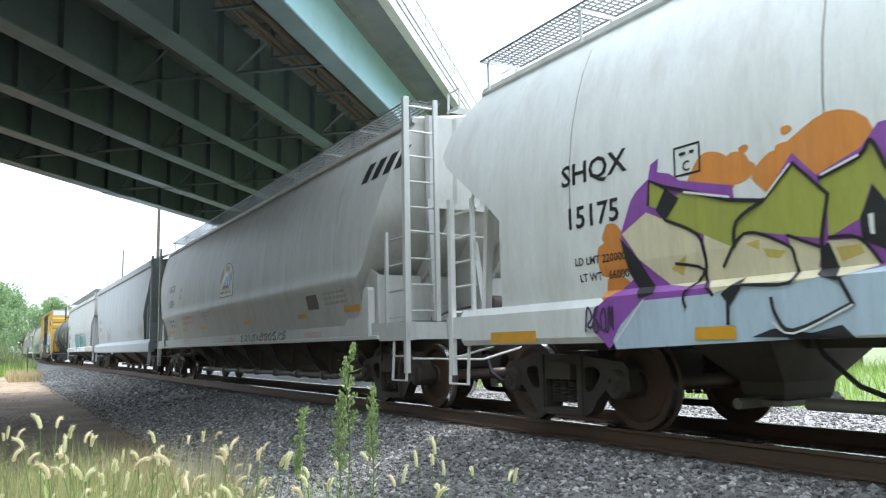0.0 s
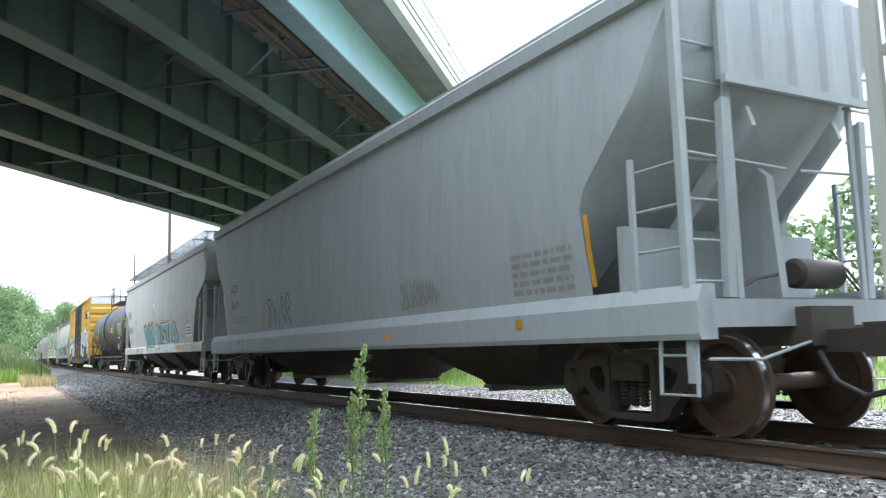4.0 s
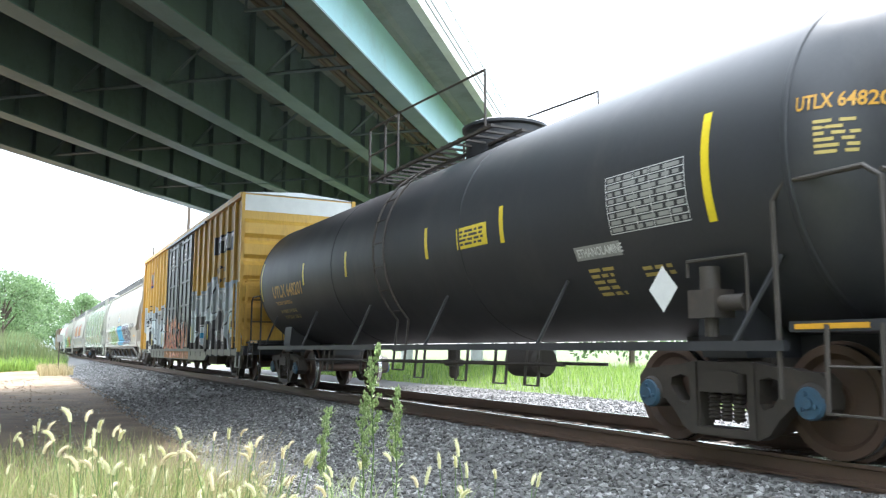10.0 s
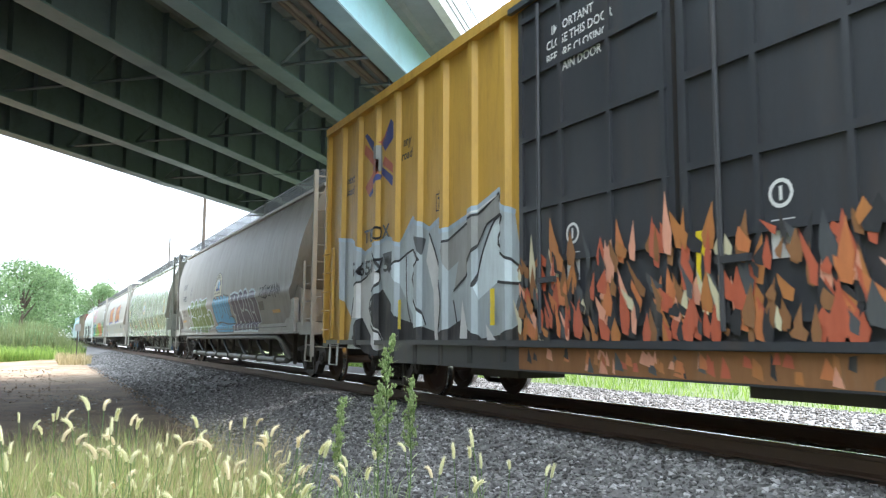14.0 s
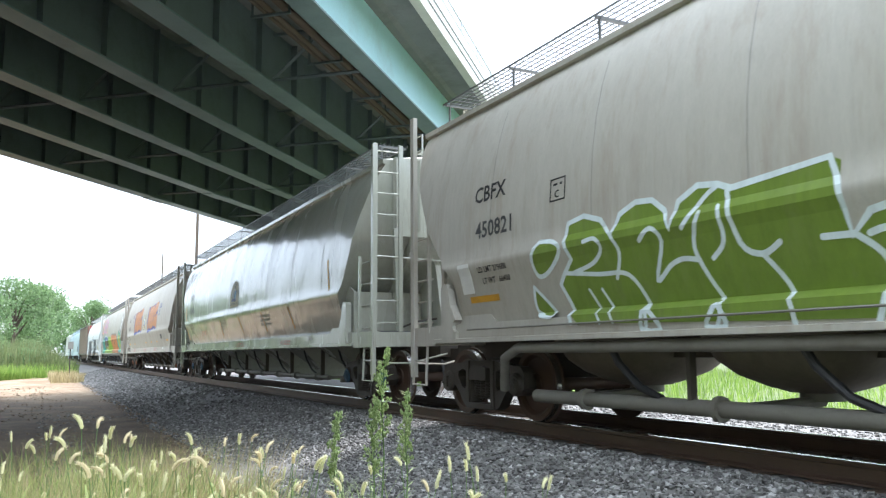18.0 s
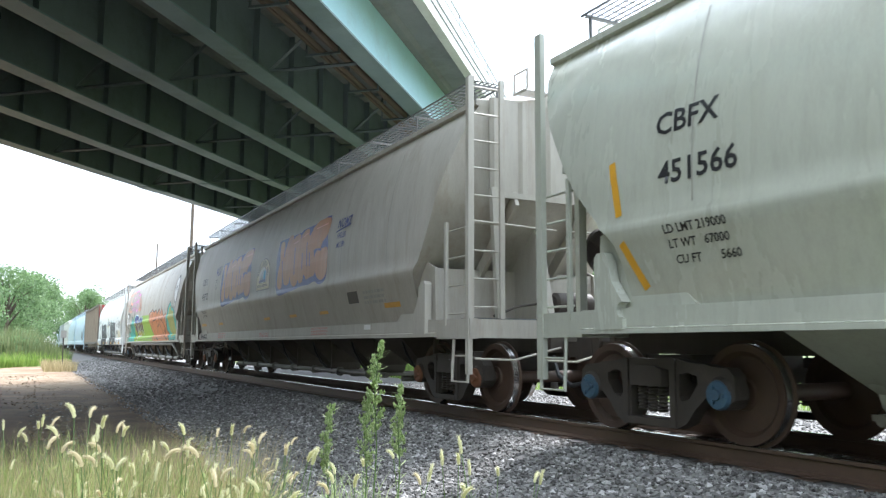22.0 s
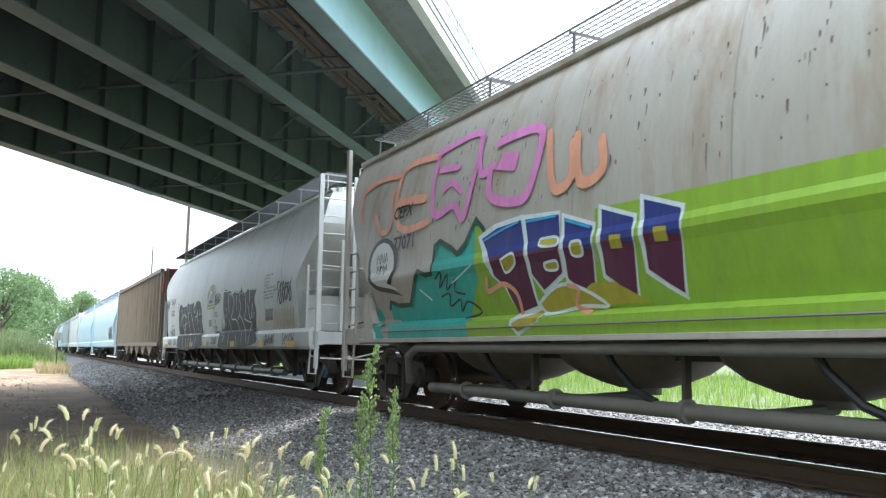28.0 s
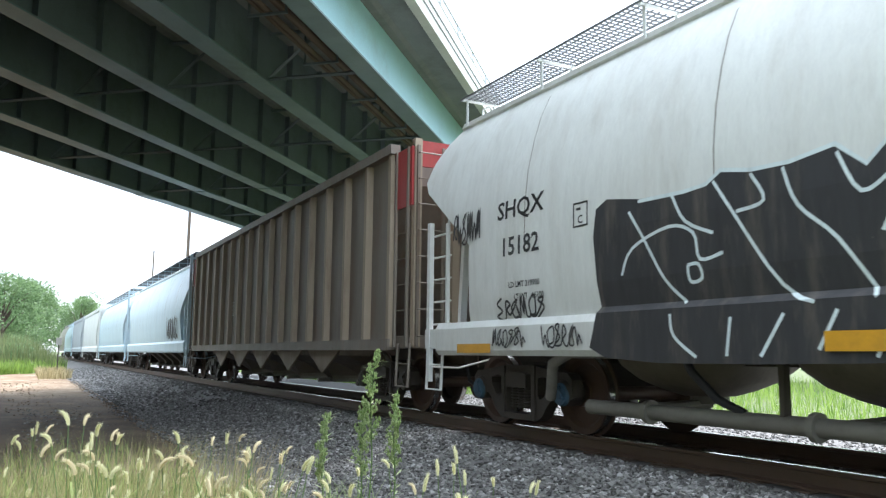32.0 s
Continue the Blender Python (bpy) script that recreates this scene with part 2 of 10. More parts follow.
# ---------- mesh helpers ----------
def box(bm, x0, x1, y0, y1, z0, z1, m=None):
    v = [bm.verts.new((m @ Vector(p)) if m else p) for p in ((x0, y0, z0), (x1, y0, z0), (x1, y1, z0), (x0, y1, z0), (x0, y0, z1), (x1, y0, z1), (x1, y1, z1), (x0, y1, z1))]
    for f in ((0, 3, 2, 1), (4, 5, 6, 7), (0, 1, 5, 4), (1, 2, 6, 5), (2, 3, 7, 6), (3, 0, 4, 7)):
        bm.faces.new([v[i] for i in f])
    return v


def tube(bm, pts, r, seg=8, caps=True):
    """A round bar along the points; r is one radius or one for each point."""
    pts = [Vector(p) for p in pts]
    rings = []
    up = None
    for i, p in enumerate(pts):
        d = ((pts[min(i + 1, len(pts) - 1)] - pts[max(i - 1, 0)])).normalized()
        if up is None:
            up = Vector((0, 0, 1)) if abs(d.z) < 0.9 else Vector((0, 1, 0))
        a = d.cross(up).normalized()
        up = a.cross(d).normalized()
        rad = r[i] if isinstance(r, (list, tuple)) else r
        rings.append([bm.verts.new(p + rad * (math.cos(2 * math.pi * k / seg) * a + math.sin(2 * math.pi * k / seg) * up)) for k in range(seg)])
    for a, b in zip(rings, rings[1:]):
        for k in range(seg):
            bm.faces.new((a[k], a[(k + 1) % seg], b[(k + 1) % seg], b[k]))
    if caps:
        bm.faces.new(rings[0][::-1])
        bm.faces.new(rings[-1])


def prism(bm, poly, c0, c1, axis="y"):
    """A polygon drawn in the two other axes, pushed from c0 to c1 along axis."""
    def at(a, b, c):
        return {"x": (c, a, b), "y": (a, c, b), "z": (a, b, c)}[axis]
    lo = [bm.verts.new(at(a, b, c0)) for a, b in poly]
    hi = [bm.verts.new(at(a, b, c1)) for a, b in poly]
    bm.faces.new(lo)
    bm.faces.new(hi[::-1])
    for i in range(len(poly)):
        j = (i + 1) % len(poly)
        bm.faces.new((lo[i], hi[i], hi[j], lo[j]))


def lathe(bm, prof, seg=24, axis="y", centre=(0, 0, 0)):
    """A profile of (radius, along) turned round an axis."""
    rings = []
    for r, c in prof:
        ring = []
        for k in range(seg):
            a = 2 * math.pi * k / seg
            u, v = r * math.cos(a), r * math.sin(a)
            p = {"y": (u, c, v), "x": (c, u, v), "z": (u, v, c)}[axis]
            ring.append(bm.verts.new(Vector(p) + Vector(centre)))
        rings.append(ring)
    for a, b in zip(rings, rings[1:]):
        for k in range(seg):
            bm.faces.new((a[k], a[(k + 1) % seg], b[(k + 1) % seg], b[k]))
    bm.faces.new(rings[0][::-1])
    bm.faces.new(rings[-1])


def finish(bm, name, mats, smooth=0.6):
    """The bmesh as mesh data: outward normals, round where the angle is small."""
    bmesh.ops.recalc_face_normals(bm, faces=bm.faces)
    if smooth:
        for f in bm.faces:
            f.smooth = True
        for e in bm.edges:
            e.smooth = not (len(e.link_faces) == 2 and e.calc_face_angle(0) > smooth)
    me = bpy.data.meshes.new(name)
    bm.to_mesh(me)
    bm.free()
    for mt in (mats if isinstance(mats, (list, tuple)) else [mats]):
        me.materials.append(M[mt] if isinstance(mt, str) else mt)
    return me


def part(name, bm, mats, parent, label="", m=None, smooth=0.6):
    ob = new(name, bm if isinstance(bm, bpy.types.Mesh) else finish(bm, name, mats, smooth))
    ob.parent = parent
    if m is not None:
        ob.matrix_basis = m
    return tagged(ob, label)


def thing(name, label, category, group="", kind="", m=None):
    ob = tagged(new(name), label, category, group, kind)
    if m is not None:
        ob.matrix_basis = m
    return ob


def B():
    return bmesh.new()

# ---------- ground ----------
def line_y(x):
    """y of the track's centre at x, running on straight beyond the bend."""
    c = max(STRAIGHT, min(120.0, x))
    return 0.5 * BEND * c * c + BEND * c * (x - c)


def ground_z(lat):
    a = abs(lat)
    far = 0.0 if lat < 0 else 1.0
    if a < 1.6:
        return -0.27
    if lat < 0:
        return max(-0.66, -0.27 - (a - 1.6) * 0.24)
    return max(-0.48, -0.27 - (a - 1.6) * 0.05)


def ground_material():
    mt = bpy.data.materials.new("ground_earth_and_grass")
    mt.use_nodes = True
    nt = mt.node_tree
    n, link = nt.nodes, nt.links.new
    b = n["Principled BSDF"]
    b.inputs["Roughness"].default_value = 0.95
    tc = n.new("ShaderNodeTexCoord")

    def tex(sc, det):
        x = n.new("ShaderNodeTexNoise")
        x.inputs["Scale"].default_value, x.inputs["Detail"].default_value = sc, det
        link(tc.outputs["Object"], x.inputs["Vector"])
        return x.outputs[0]

    def ramp(src, lo, hi):
        r = n.new("ShaderNodeMapRange")
        r.interpolation_type = "SMOOTHSTEP"
        r.inputs["From Min"].default_value, r.inputs["From Max"].default_value = lo, hi
        link(src, r.inputs[0])
        return r.outputs[0]

    def mix(fac, a, c):
        m = n.new("ShaderNodeMix")
        m.data_type = "RGBA"
        link(fac, m.inputs[0])
        for k, v in ((6, a), (7, c)):
            if hasattr(v, "is_linked"):
                link(v, m.inputs[k])
            else:
                m.inputs[k].default_value = (*v, 1)
        return m.outputs[2]

    def calc(op, a, c):
        m = n.new("ShaderNodeMath")
        m.operation = op
        for k, v in ((0, a), (1, c)):
            if hasattr(v, "is_linked"):
                link(v, m.inputs[k])
            else:
                m.inputs[k].default_value = v
        return m.outputs[0]
    sep = n.new("ShaderNodeSeparateXYZ")
    link(tc.outputs["Object"], sep.inputs[0])
    wob = calc("MULTIPLY", calc("SUBTRACT", tex(0.25, 4), 0.5), 7.0)
    x = calc("ADD", sep.outputs[0], wob)
    y = calc("ADD", sep.outputs[1], calc("MULTIPLY", wob, 0.35))
    grass = mix(ramp(tex(1.5, 6), 0.35, 0.65), (0.06, 0.10, 0.022), (0.11, 0.15, 0.045))
    # Brown dirt, darkened further to carry the bridge's shadow in its colour.
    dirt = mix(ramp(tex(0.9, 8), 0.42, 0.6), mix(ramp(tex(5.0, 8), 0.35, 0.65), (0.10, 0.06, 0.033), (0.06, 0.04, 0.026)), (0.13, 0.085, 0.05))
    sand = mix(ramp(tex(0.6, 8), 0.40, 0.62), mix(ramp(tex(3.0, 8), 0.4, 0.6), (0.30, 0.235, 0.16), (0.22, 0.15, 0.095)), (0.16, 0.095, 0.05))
    # Dark dirt gives way to pale sand at the shadow's far edge.
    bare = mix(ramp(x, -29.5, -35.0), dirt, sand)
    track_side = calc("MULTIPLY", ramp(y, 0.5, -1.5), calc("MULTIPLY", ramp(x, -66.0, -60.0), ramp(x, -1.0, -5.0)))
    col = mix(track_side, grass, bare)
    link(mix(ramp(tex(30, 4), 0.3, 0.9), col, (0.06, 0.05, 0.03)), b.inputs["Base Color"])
    bp = n.new("ShaderNodeBump")
    bp.inputs["Strength"].default_value, bp.inputs["Distance"].default_value = 0.6, 0.04
    link(tex(14, 6), bp.inputs["Height"])
    link(bp.outputs[0], b.inputs["Normal"])
    return mt


bm = B()
xs = [-3000, -1500, -800, -500, -350] + list(np.arange(-260, -60, 20.0)) + list(np.arange(-60, 30, 2.0)) + [30, 50, 80, 120, 300, 900, 3000]
lats = [-3000, -1200, -500, -200, -100, -60, -40, -28, -20, -15, -12, -10, -8.5, -7.5, -6.8, -6, -5.2, -4.4, -3.8, -3.2, -2.6, -2.1, -1.6, 1.6, 2.6, 4, 6, 8, 11, 15, 22, 34, 60, 120, 300, 800, 3000]
rows = []
for x in xs:
    row = []
    for lat in lats:
        w = 0.0 if abs(lat) < 3 else 0.05 * noise.noise((x * 0.5, lat * 0.5, 0.0)) * (1 if abs(lat) < 60 else 0)
        row.append(bm.verts.new((x, line_y(x) + lat, ground_z(lat) + w)))
    rows.append(row)
for a, b in zip(rows, rows[1:]):
    for k in range(len(lats) - 1):
        bm.faces.new((a[k], b[k], b[k + 1], a[k + 1]))
ground = tagged(new("ground", finish(bm, "ground", ground_material())), "flat earth, green grass, bare sandy track painted darker below the bridge", "ground", kind="structure")

# ballast bed and its loose stones
M["ballast_bed"] = material("ballast_bed", (0.13, 0.125, 0.12), 0.9, second=(0.08, 0.078, 0.077), scale=9, fine=26, bump=1.0, dirt=(0.055, 0.052, 0.05), dirt_amount=0.8, dirt_scale=14)


def bed_z(lat):
    """Height of the ballast at a distance from the track's centre."""
    return float(np.interp(lat, BED_LAT, BED_Z))


BED_LAT = [-6.5, -4.4, -4.1, -3.5, -2.7, -2.1, -1.75, -0.86, -0.84, 0.84, 0.86, 1.6, 2.6, 7.0, 8.2]
BED_Z = [-0.66, -0.69, -0.65, -0.60, -0.46, -0.34, -0.195, -0.178, -0.20, -0.20, -0.178, -0.20, -0.27, -0.43, -0.52]
bm = B()
bx = list(np.arange(-330, -60, 10.0)) + list(np.arange(-60, 24, 1.5)) + [40, 80]
bl = [-4.4, -4.1, -3.7, -3.3, -2.7, -2.1, -1.75, -1.3, -0.85, -0.6, 0.6, 0.85, 1.6, 2.6, 4.0, 5.5, 7.0, 8.2]
rows = [[bm.verts.new((x, line_y(x) + lat + 0.55 * noise.noise((x * 0.45, lat, 3.0)) * (abs(lat) > 3.5), bed_z(lat) + (0.02 * noise.noise((x, lat, 1.0)) if abs(lat) > 1.8 else 0.0))) for lat in bl] for x in bx]
for a, b in zip(rows, rows[1:]):
    for k in range(len(bl) - 1):
        bm.faces.new((a[k], b[k], b[k + 1], a[k + 1]))
ballast = tagged(new("ballast_bed", finish(bm, "ballast_bed", "ballast_bed")), "bed of crushed grey stone under the track", "ballast", kind="structure")


def stone_field(name, count, x0, x1, l0, l1, size, seed, label, thin=0.0, mat="stone"):
    """Crushed stones as one mesh of many six-cornered lumps, dropped at random on the ballast bed."""
    rg = np.random.RandomState(seed)
    base = np.array([(1, 0, 0), (-1, 0, 0), (0, 1, 0), (0, -1, 0), (0, 0, 1), (0, 0, -1)], float)
    tri = np.array([(0, 2, 4), (2, 1, 4), (1, 3, 4), (3, 0, 4), (2, 0, 5), (1, 2, 5), (3, 1, 5), (0, 3, 5)])
    x = rg.uniform(x0, x1, count)
    lat = l1 + (l0 - l1) * rg.uniform(0, 1, count) ** (1.0 + thin)
    ly = np.array([line_y(v) for v in x])
    gz = np.interp(lat, BED_LAT, BED_Z) + 0.004
    ax = rg.normal(size=(count, 3, 3))
    q, _ = np.linalg.qr(ax)
    s = size * rg.uniform(0.55, 1.35, (count, 1, 1)) * rg.uniform(0.6, 1.1, (count, 6, 1))
    v = (base[None] * s) @ q
    v[:, :, 2] *= 0.75
    v += np.stack([x, ly + lat, gz + size * 0.2 * rg.uniform(-0.6, 1.0, count)], 1)[:, None]
    f = (tri[None] + 6 * np.arange(count)[:, None, None]).reshape(-1, 3)
    me = bpy.data.meshes.new(name)
    me.from_pydata(v.reshape(-1, 3).tolist(), [], f.tolist())
    me.materials.append(M[mat])
    return tagged(new(name, me), label, "stones", kind="stuff")


def stone_material():
    mt = material("stone", (0.22, 0.22, 0.225), 0.85, scale=20, fine=60, bump=0.3)
    nt = mt.node_tree
    n, link = nt.nodes, nt.links.new
    g = n.new("ShaderNodeNewGeometry")
    r = n.new("ShaderNodeValToRGB")
    e = r.color_ramp.elements
    e[0].position, e[0].color = 0.0, (0.05, 0.047, 0.044, 1)
    e[1].position, e[1].color = 1.0, (0.36, 0.355, 0.345, 1)
    for p, c in ((0.45, (0.125, 0.121, 0.116, 1)), (0.85, (0.195, 0.19, 0.182, 1))):
        k = e.new(p)
        k.color = c
    link(g.outputs["Random Per Island"], r.inputs[0])
    link(r.outputs[0], n["Principled BSDF"].inputs["Base Color"])
    return mt


M["stone"] = stone_material()
M["clod"] = material("clod", (0.20, 0.15, 0.105), 0.95, second=(0.11, 0.085, 0.065), scale=3, fine=50, bump=0.3)

# ---------- track ----------
track = thing("track", "single railway track with worn steel rails on dark wooden sleepers", "railway track", kind="structure")
RAIL = [(-0.075, -0.175), (0.075, -0.175), (0.075, -0.16), (0.012, -0.14), (0.010, -0.045), (0.037, -0.035), (0.036, -0.006), (0.028, 0.0), (-0.028, 0.0), (-0.036, -0.006), (-0.037, -0.035), (-0.010, -0.045), (-0.012, -0.14), (-0.075, -0.16)]
for side in (-0.755, 0.755):
    bm = B()
    ss = list(np.arange(-260, -40, 8.0)) + list(np.arange(-40, 30, 2.0)) + [40, 60]
    rings = [[bm.verts.new(on_track(s, side + a, z)) for a, z in RAIL] for s in ss]
    for a, b in zip(rings, rings[1:]):
        for k in range(len(RAIL)):
            f = bm.faces.new((a[k], a[(k + 1) % len(RAIL)], b[(k + 1) % len(RAIL)], b[k]))
            f.material_index = 1 if k in (6, 7, 8) else 0
    part("rail", bm, ["steel_rail", "rail_top"], track)
bm = B()
box(bm, -0.11, 0.11, -1.3, 1.3, -0.36, -0.178)
tie = finish(bm, "sleeper", "sleeper_wood", 0)
bm = B()
box(bm, -0.09, 0.09, -0.19, 0.19, -0.182, -0.168)
plate = finish(bm, "tie_plate", "steel_rail", 0)
rg = random.Random(4)
for i in range(150):
    s = 8.0 - i * 0.54
    m = track_pose(s) @ pose(0, rg.uniform(-0.04, 0.04), rg.uniform(-0.01, 0.004), 0, 0, rg.uniform(-1.2, 1.2))
    o = part("sleeper", tie, None, track, m=m)
    if i < 40:
        for side in (-0.755, 0.755):
            part("tie_plate", plate, None, o, m=pose(0, side, 0))

# ---------- road bridge overhead ----------
BRIDGE_YAW = 47.5
bridge = thing("road_bridge", "steel girder road bridge with green beams and a concrete parapet", "bridge", kind="structure",
               m=pose(0, 0, 0, 0, 0, BRIDGE_YAW))
# in the bridge's space y runs along the girders, x across them (towards the pale fascia)
GIRDERS = [-10.9, -13.65, -16.4, -19.15, -21.9, -24.65]
Y0, Y1, ZB, ZT = -62.0, 92.0, 7.28, 8.85
bm = B()
box(bm, -0.074, 0.074, -0.008, 0.008, 0, ZT - ZB - 0.07)
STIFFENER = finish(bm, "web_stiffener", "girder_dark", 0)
# Inner webs take the tone painted as shade, the outer one the brightened tone.
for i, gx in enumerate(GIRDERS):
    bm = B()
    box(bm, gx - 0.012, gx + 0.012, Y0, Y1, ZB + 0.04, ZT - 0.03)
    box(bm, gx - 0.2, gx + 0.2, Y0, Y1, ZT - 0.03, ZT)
    g = part("girder", bm, "fascia_blue" if i == 0 else "girder_dark", bridge, "pale blue outer girder, brightened in its colour" if i == 0 else "green painted girder, its shade put into the colour", smooth=0)
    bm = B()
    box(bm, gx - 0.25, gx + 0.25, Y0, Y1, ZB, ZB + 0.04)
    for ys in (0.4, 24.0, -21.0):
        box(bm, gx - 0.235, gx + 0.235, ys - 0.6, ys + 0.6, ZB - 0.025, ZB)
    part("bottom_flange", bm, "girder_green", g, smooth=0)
    for k in range(34):
        for s in ((-1,) if i == 0 else (-1, 1)):
            part("web_stiffener", STIFFENER, None, g, m=pose(gx + s * 0.086, -30 + k * 1.9, ZB + 0.04))
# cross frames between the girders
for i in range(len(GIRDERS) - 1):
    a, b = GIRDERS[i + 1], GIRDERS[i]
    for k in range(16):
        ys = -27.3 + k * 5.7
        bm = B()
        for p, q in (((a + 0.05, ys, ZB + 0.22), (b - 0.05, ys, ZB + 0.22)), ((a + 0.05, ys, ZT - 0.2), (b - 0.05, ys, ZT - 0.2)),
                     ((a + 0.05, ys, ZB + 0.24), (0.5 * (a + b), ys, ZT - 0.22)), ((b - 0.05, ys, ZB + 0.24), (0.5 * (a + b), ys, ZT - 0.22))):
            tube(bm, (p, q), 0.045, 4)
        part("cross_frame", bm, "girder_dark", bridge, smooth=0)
# pipes slung between the first two girders
for x, z, r in ((-12.05, 8.05, 0.09), (-12.3, 7.95, 0.06), (-12.55, 8.05, 0.05)):
    bm = B()
    tube(bm, ((x, Y0, z), (x, Y1, z)), r, 10)
    part("conduit", bm, "conduit_brown", bridge, "rusty brown service pipe")
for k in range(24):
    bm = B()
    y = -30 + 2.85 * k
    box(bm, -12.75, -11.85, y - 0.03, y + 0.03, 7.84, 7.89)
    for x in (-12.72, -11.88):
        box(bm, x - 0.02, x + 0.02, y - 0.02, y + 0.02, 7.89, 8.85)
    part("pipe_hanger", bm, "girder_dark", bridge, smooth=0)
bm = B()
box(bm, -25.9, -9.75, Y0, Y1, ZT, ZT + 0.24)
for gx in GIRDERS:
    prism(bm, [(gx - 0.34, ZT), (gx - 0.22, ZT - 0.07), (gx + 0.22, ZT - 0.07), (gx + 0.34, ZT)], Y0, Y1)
part("deck_slab", bm, "deck_concrete", bridge, "stained concrete deck with shade put into its tone", smooth=0)
bm = B()
prism(bm, [(-9.75, 8.52), (-9.52, 8.52), (-9.52, 9.35), (-9.62, 9.38), (-9.86, 9.38), (-9.86, 9.10), (-9.75, 9.10)], Y0, Y1)
par = part("parapet", bm, "parapet_concrete", bridge, "pale concrete parapet, two long grooves drawn as darker strips", smooth=0)
# The two grooves are drawn as raised strips of darker concrete.
for z in (8.80, 9.02):
    bm = B()
    box(bm, -9.53, -9.505, Y0, Y1, z, z + 0.035)
    part("drip_strip", bm, "deck_concrete", par, smooth=0)
bm = B()
prism(bm, [(-25.9, 8.6), (-25.7, 8.6), (-25.7, 9.38), (-25.9, 9.38)], Y0, Y1)
part("parapet", bm, "parapet_concrete", bridge, smooth=0)
bm = B()
for z in (9.62, 9.90):
    tube(bm, ((-9.66, Y0, z), (-9.66, Y1, z)), 0.032, 6)
part("handrail", bm, "galvanised", bridge, "thin metal railing")
pm = B()
tube(pm, ((0, 0, 0), (0, 0, 0.56)), 0.03, 6)
post = finish(pm, "rail_post", "galvanised")
for k in range(36):
    part("rail_post", post, None, bridge, m=pose(-9.66, -12 + k * 2.0, 9.37))
# unseen wall added on the near side to block light below the bridge
bm = B()
prism(bm, [(-12.4, -0.8), (-12.2, 7.26), (-13.4, 7.26), (-13.4, -0.8)], -27.5, 1.0, "x")
tagged(new("abutment_wall", finish(bm, "abutment_wall", "abutment_concrete", 0)), "tall grey concrete wall, unseen, added to block light", "wall", kind="structure")
# piers far down the bridge on either side
for ya in (-44.0, 58.0):
    bm = B()
    box(bm, -25.4, -10.2, ya - 0.6, ya + 0.6, 6.1, 7.28)
    pier = part("pier_cap", bm, "parapet_concrete", bridge, "concrete cap beam", smooth=0)
    for gx in (-12.0, -17.8, -23.6):
        bm = B()
        tube(bm, ((gx, ya, -0.8), (gx, ya, 6.1)), 0.5, 14)
        part("column", bm, "parapet_concrete", pier)
# ---------- rolling stock ----------
def wheelset_meshes():
    bm = B()
    prof = [(0.0, -0.80), (0.14, -0.80), (0.15, -0.775), (0.34, -0.745), (0.385, -0.795), (0.452, -0.80), (0.457, -0.785), (0.462, -0.705), (0.486, -0.695), (0.486, -0.675), (0.38, -0.665), (0.34, -0.715), (0.15, -0.66), (0.13, -0.64), (0.085, -0.62), (0.08, 0.0)]
    for s in (1, -1):
        lathe(bm, [(max(r, 0.001), s * y) for r, y in prof], 40)
    for s in (1, -1):
        lathe(bm, [(0.075, s * 0.80), (0.075, s * 1.0)], 16)
    for f in bm.faces:
        c = f.calc_center_median()
        r = math.hypot(c.x, c.z)
        if 0.455 < r < 0.475 and 0.70 < abs(c.y) < 0.79:
            f.material_index = 1
    ws = finish(bm, "wheelset", ["wheel_steel", "bright_tread"])
    caps = {}
    for nm in ("cap_blue", "cap_rust", "truck_steel"):
        bm = B()
        lathe(bm, [(0.135, -1.03), (0.135, -1.10), (0.12, -1.125), (0.05, -1.13), (0.045, -1.145), (0.001, -1.145)], 20)
        for k in range(3):
            a = radians(120 * k + 20)
            lathe(bm, [(0.02, -1.12), (0.02, -1.15), (0.001, -1.152)], 6, centre=(0.075 * math.cos(a), 0, 0.075 * math.sin(a)))
        caps[nm] = finish(bm, "bearing_cap", nm)
    return ws, caps


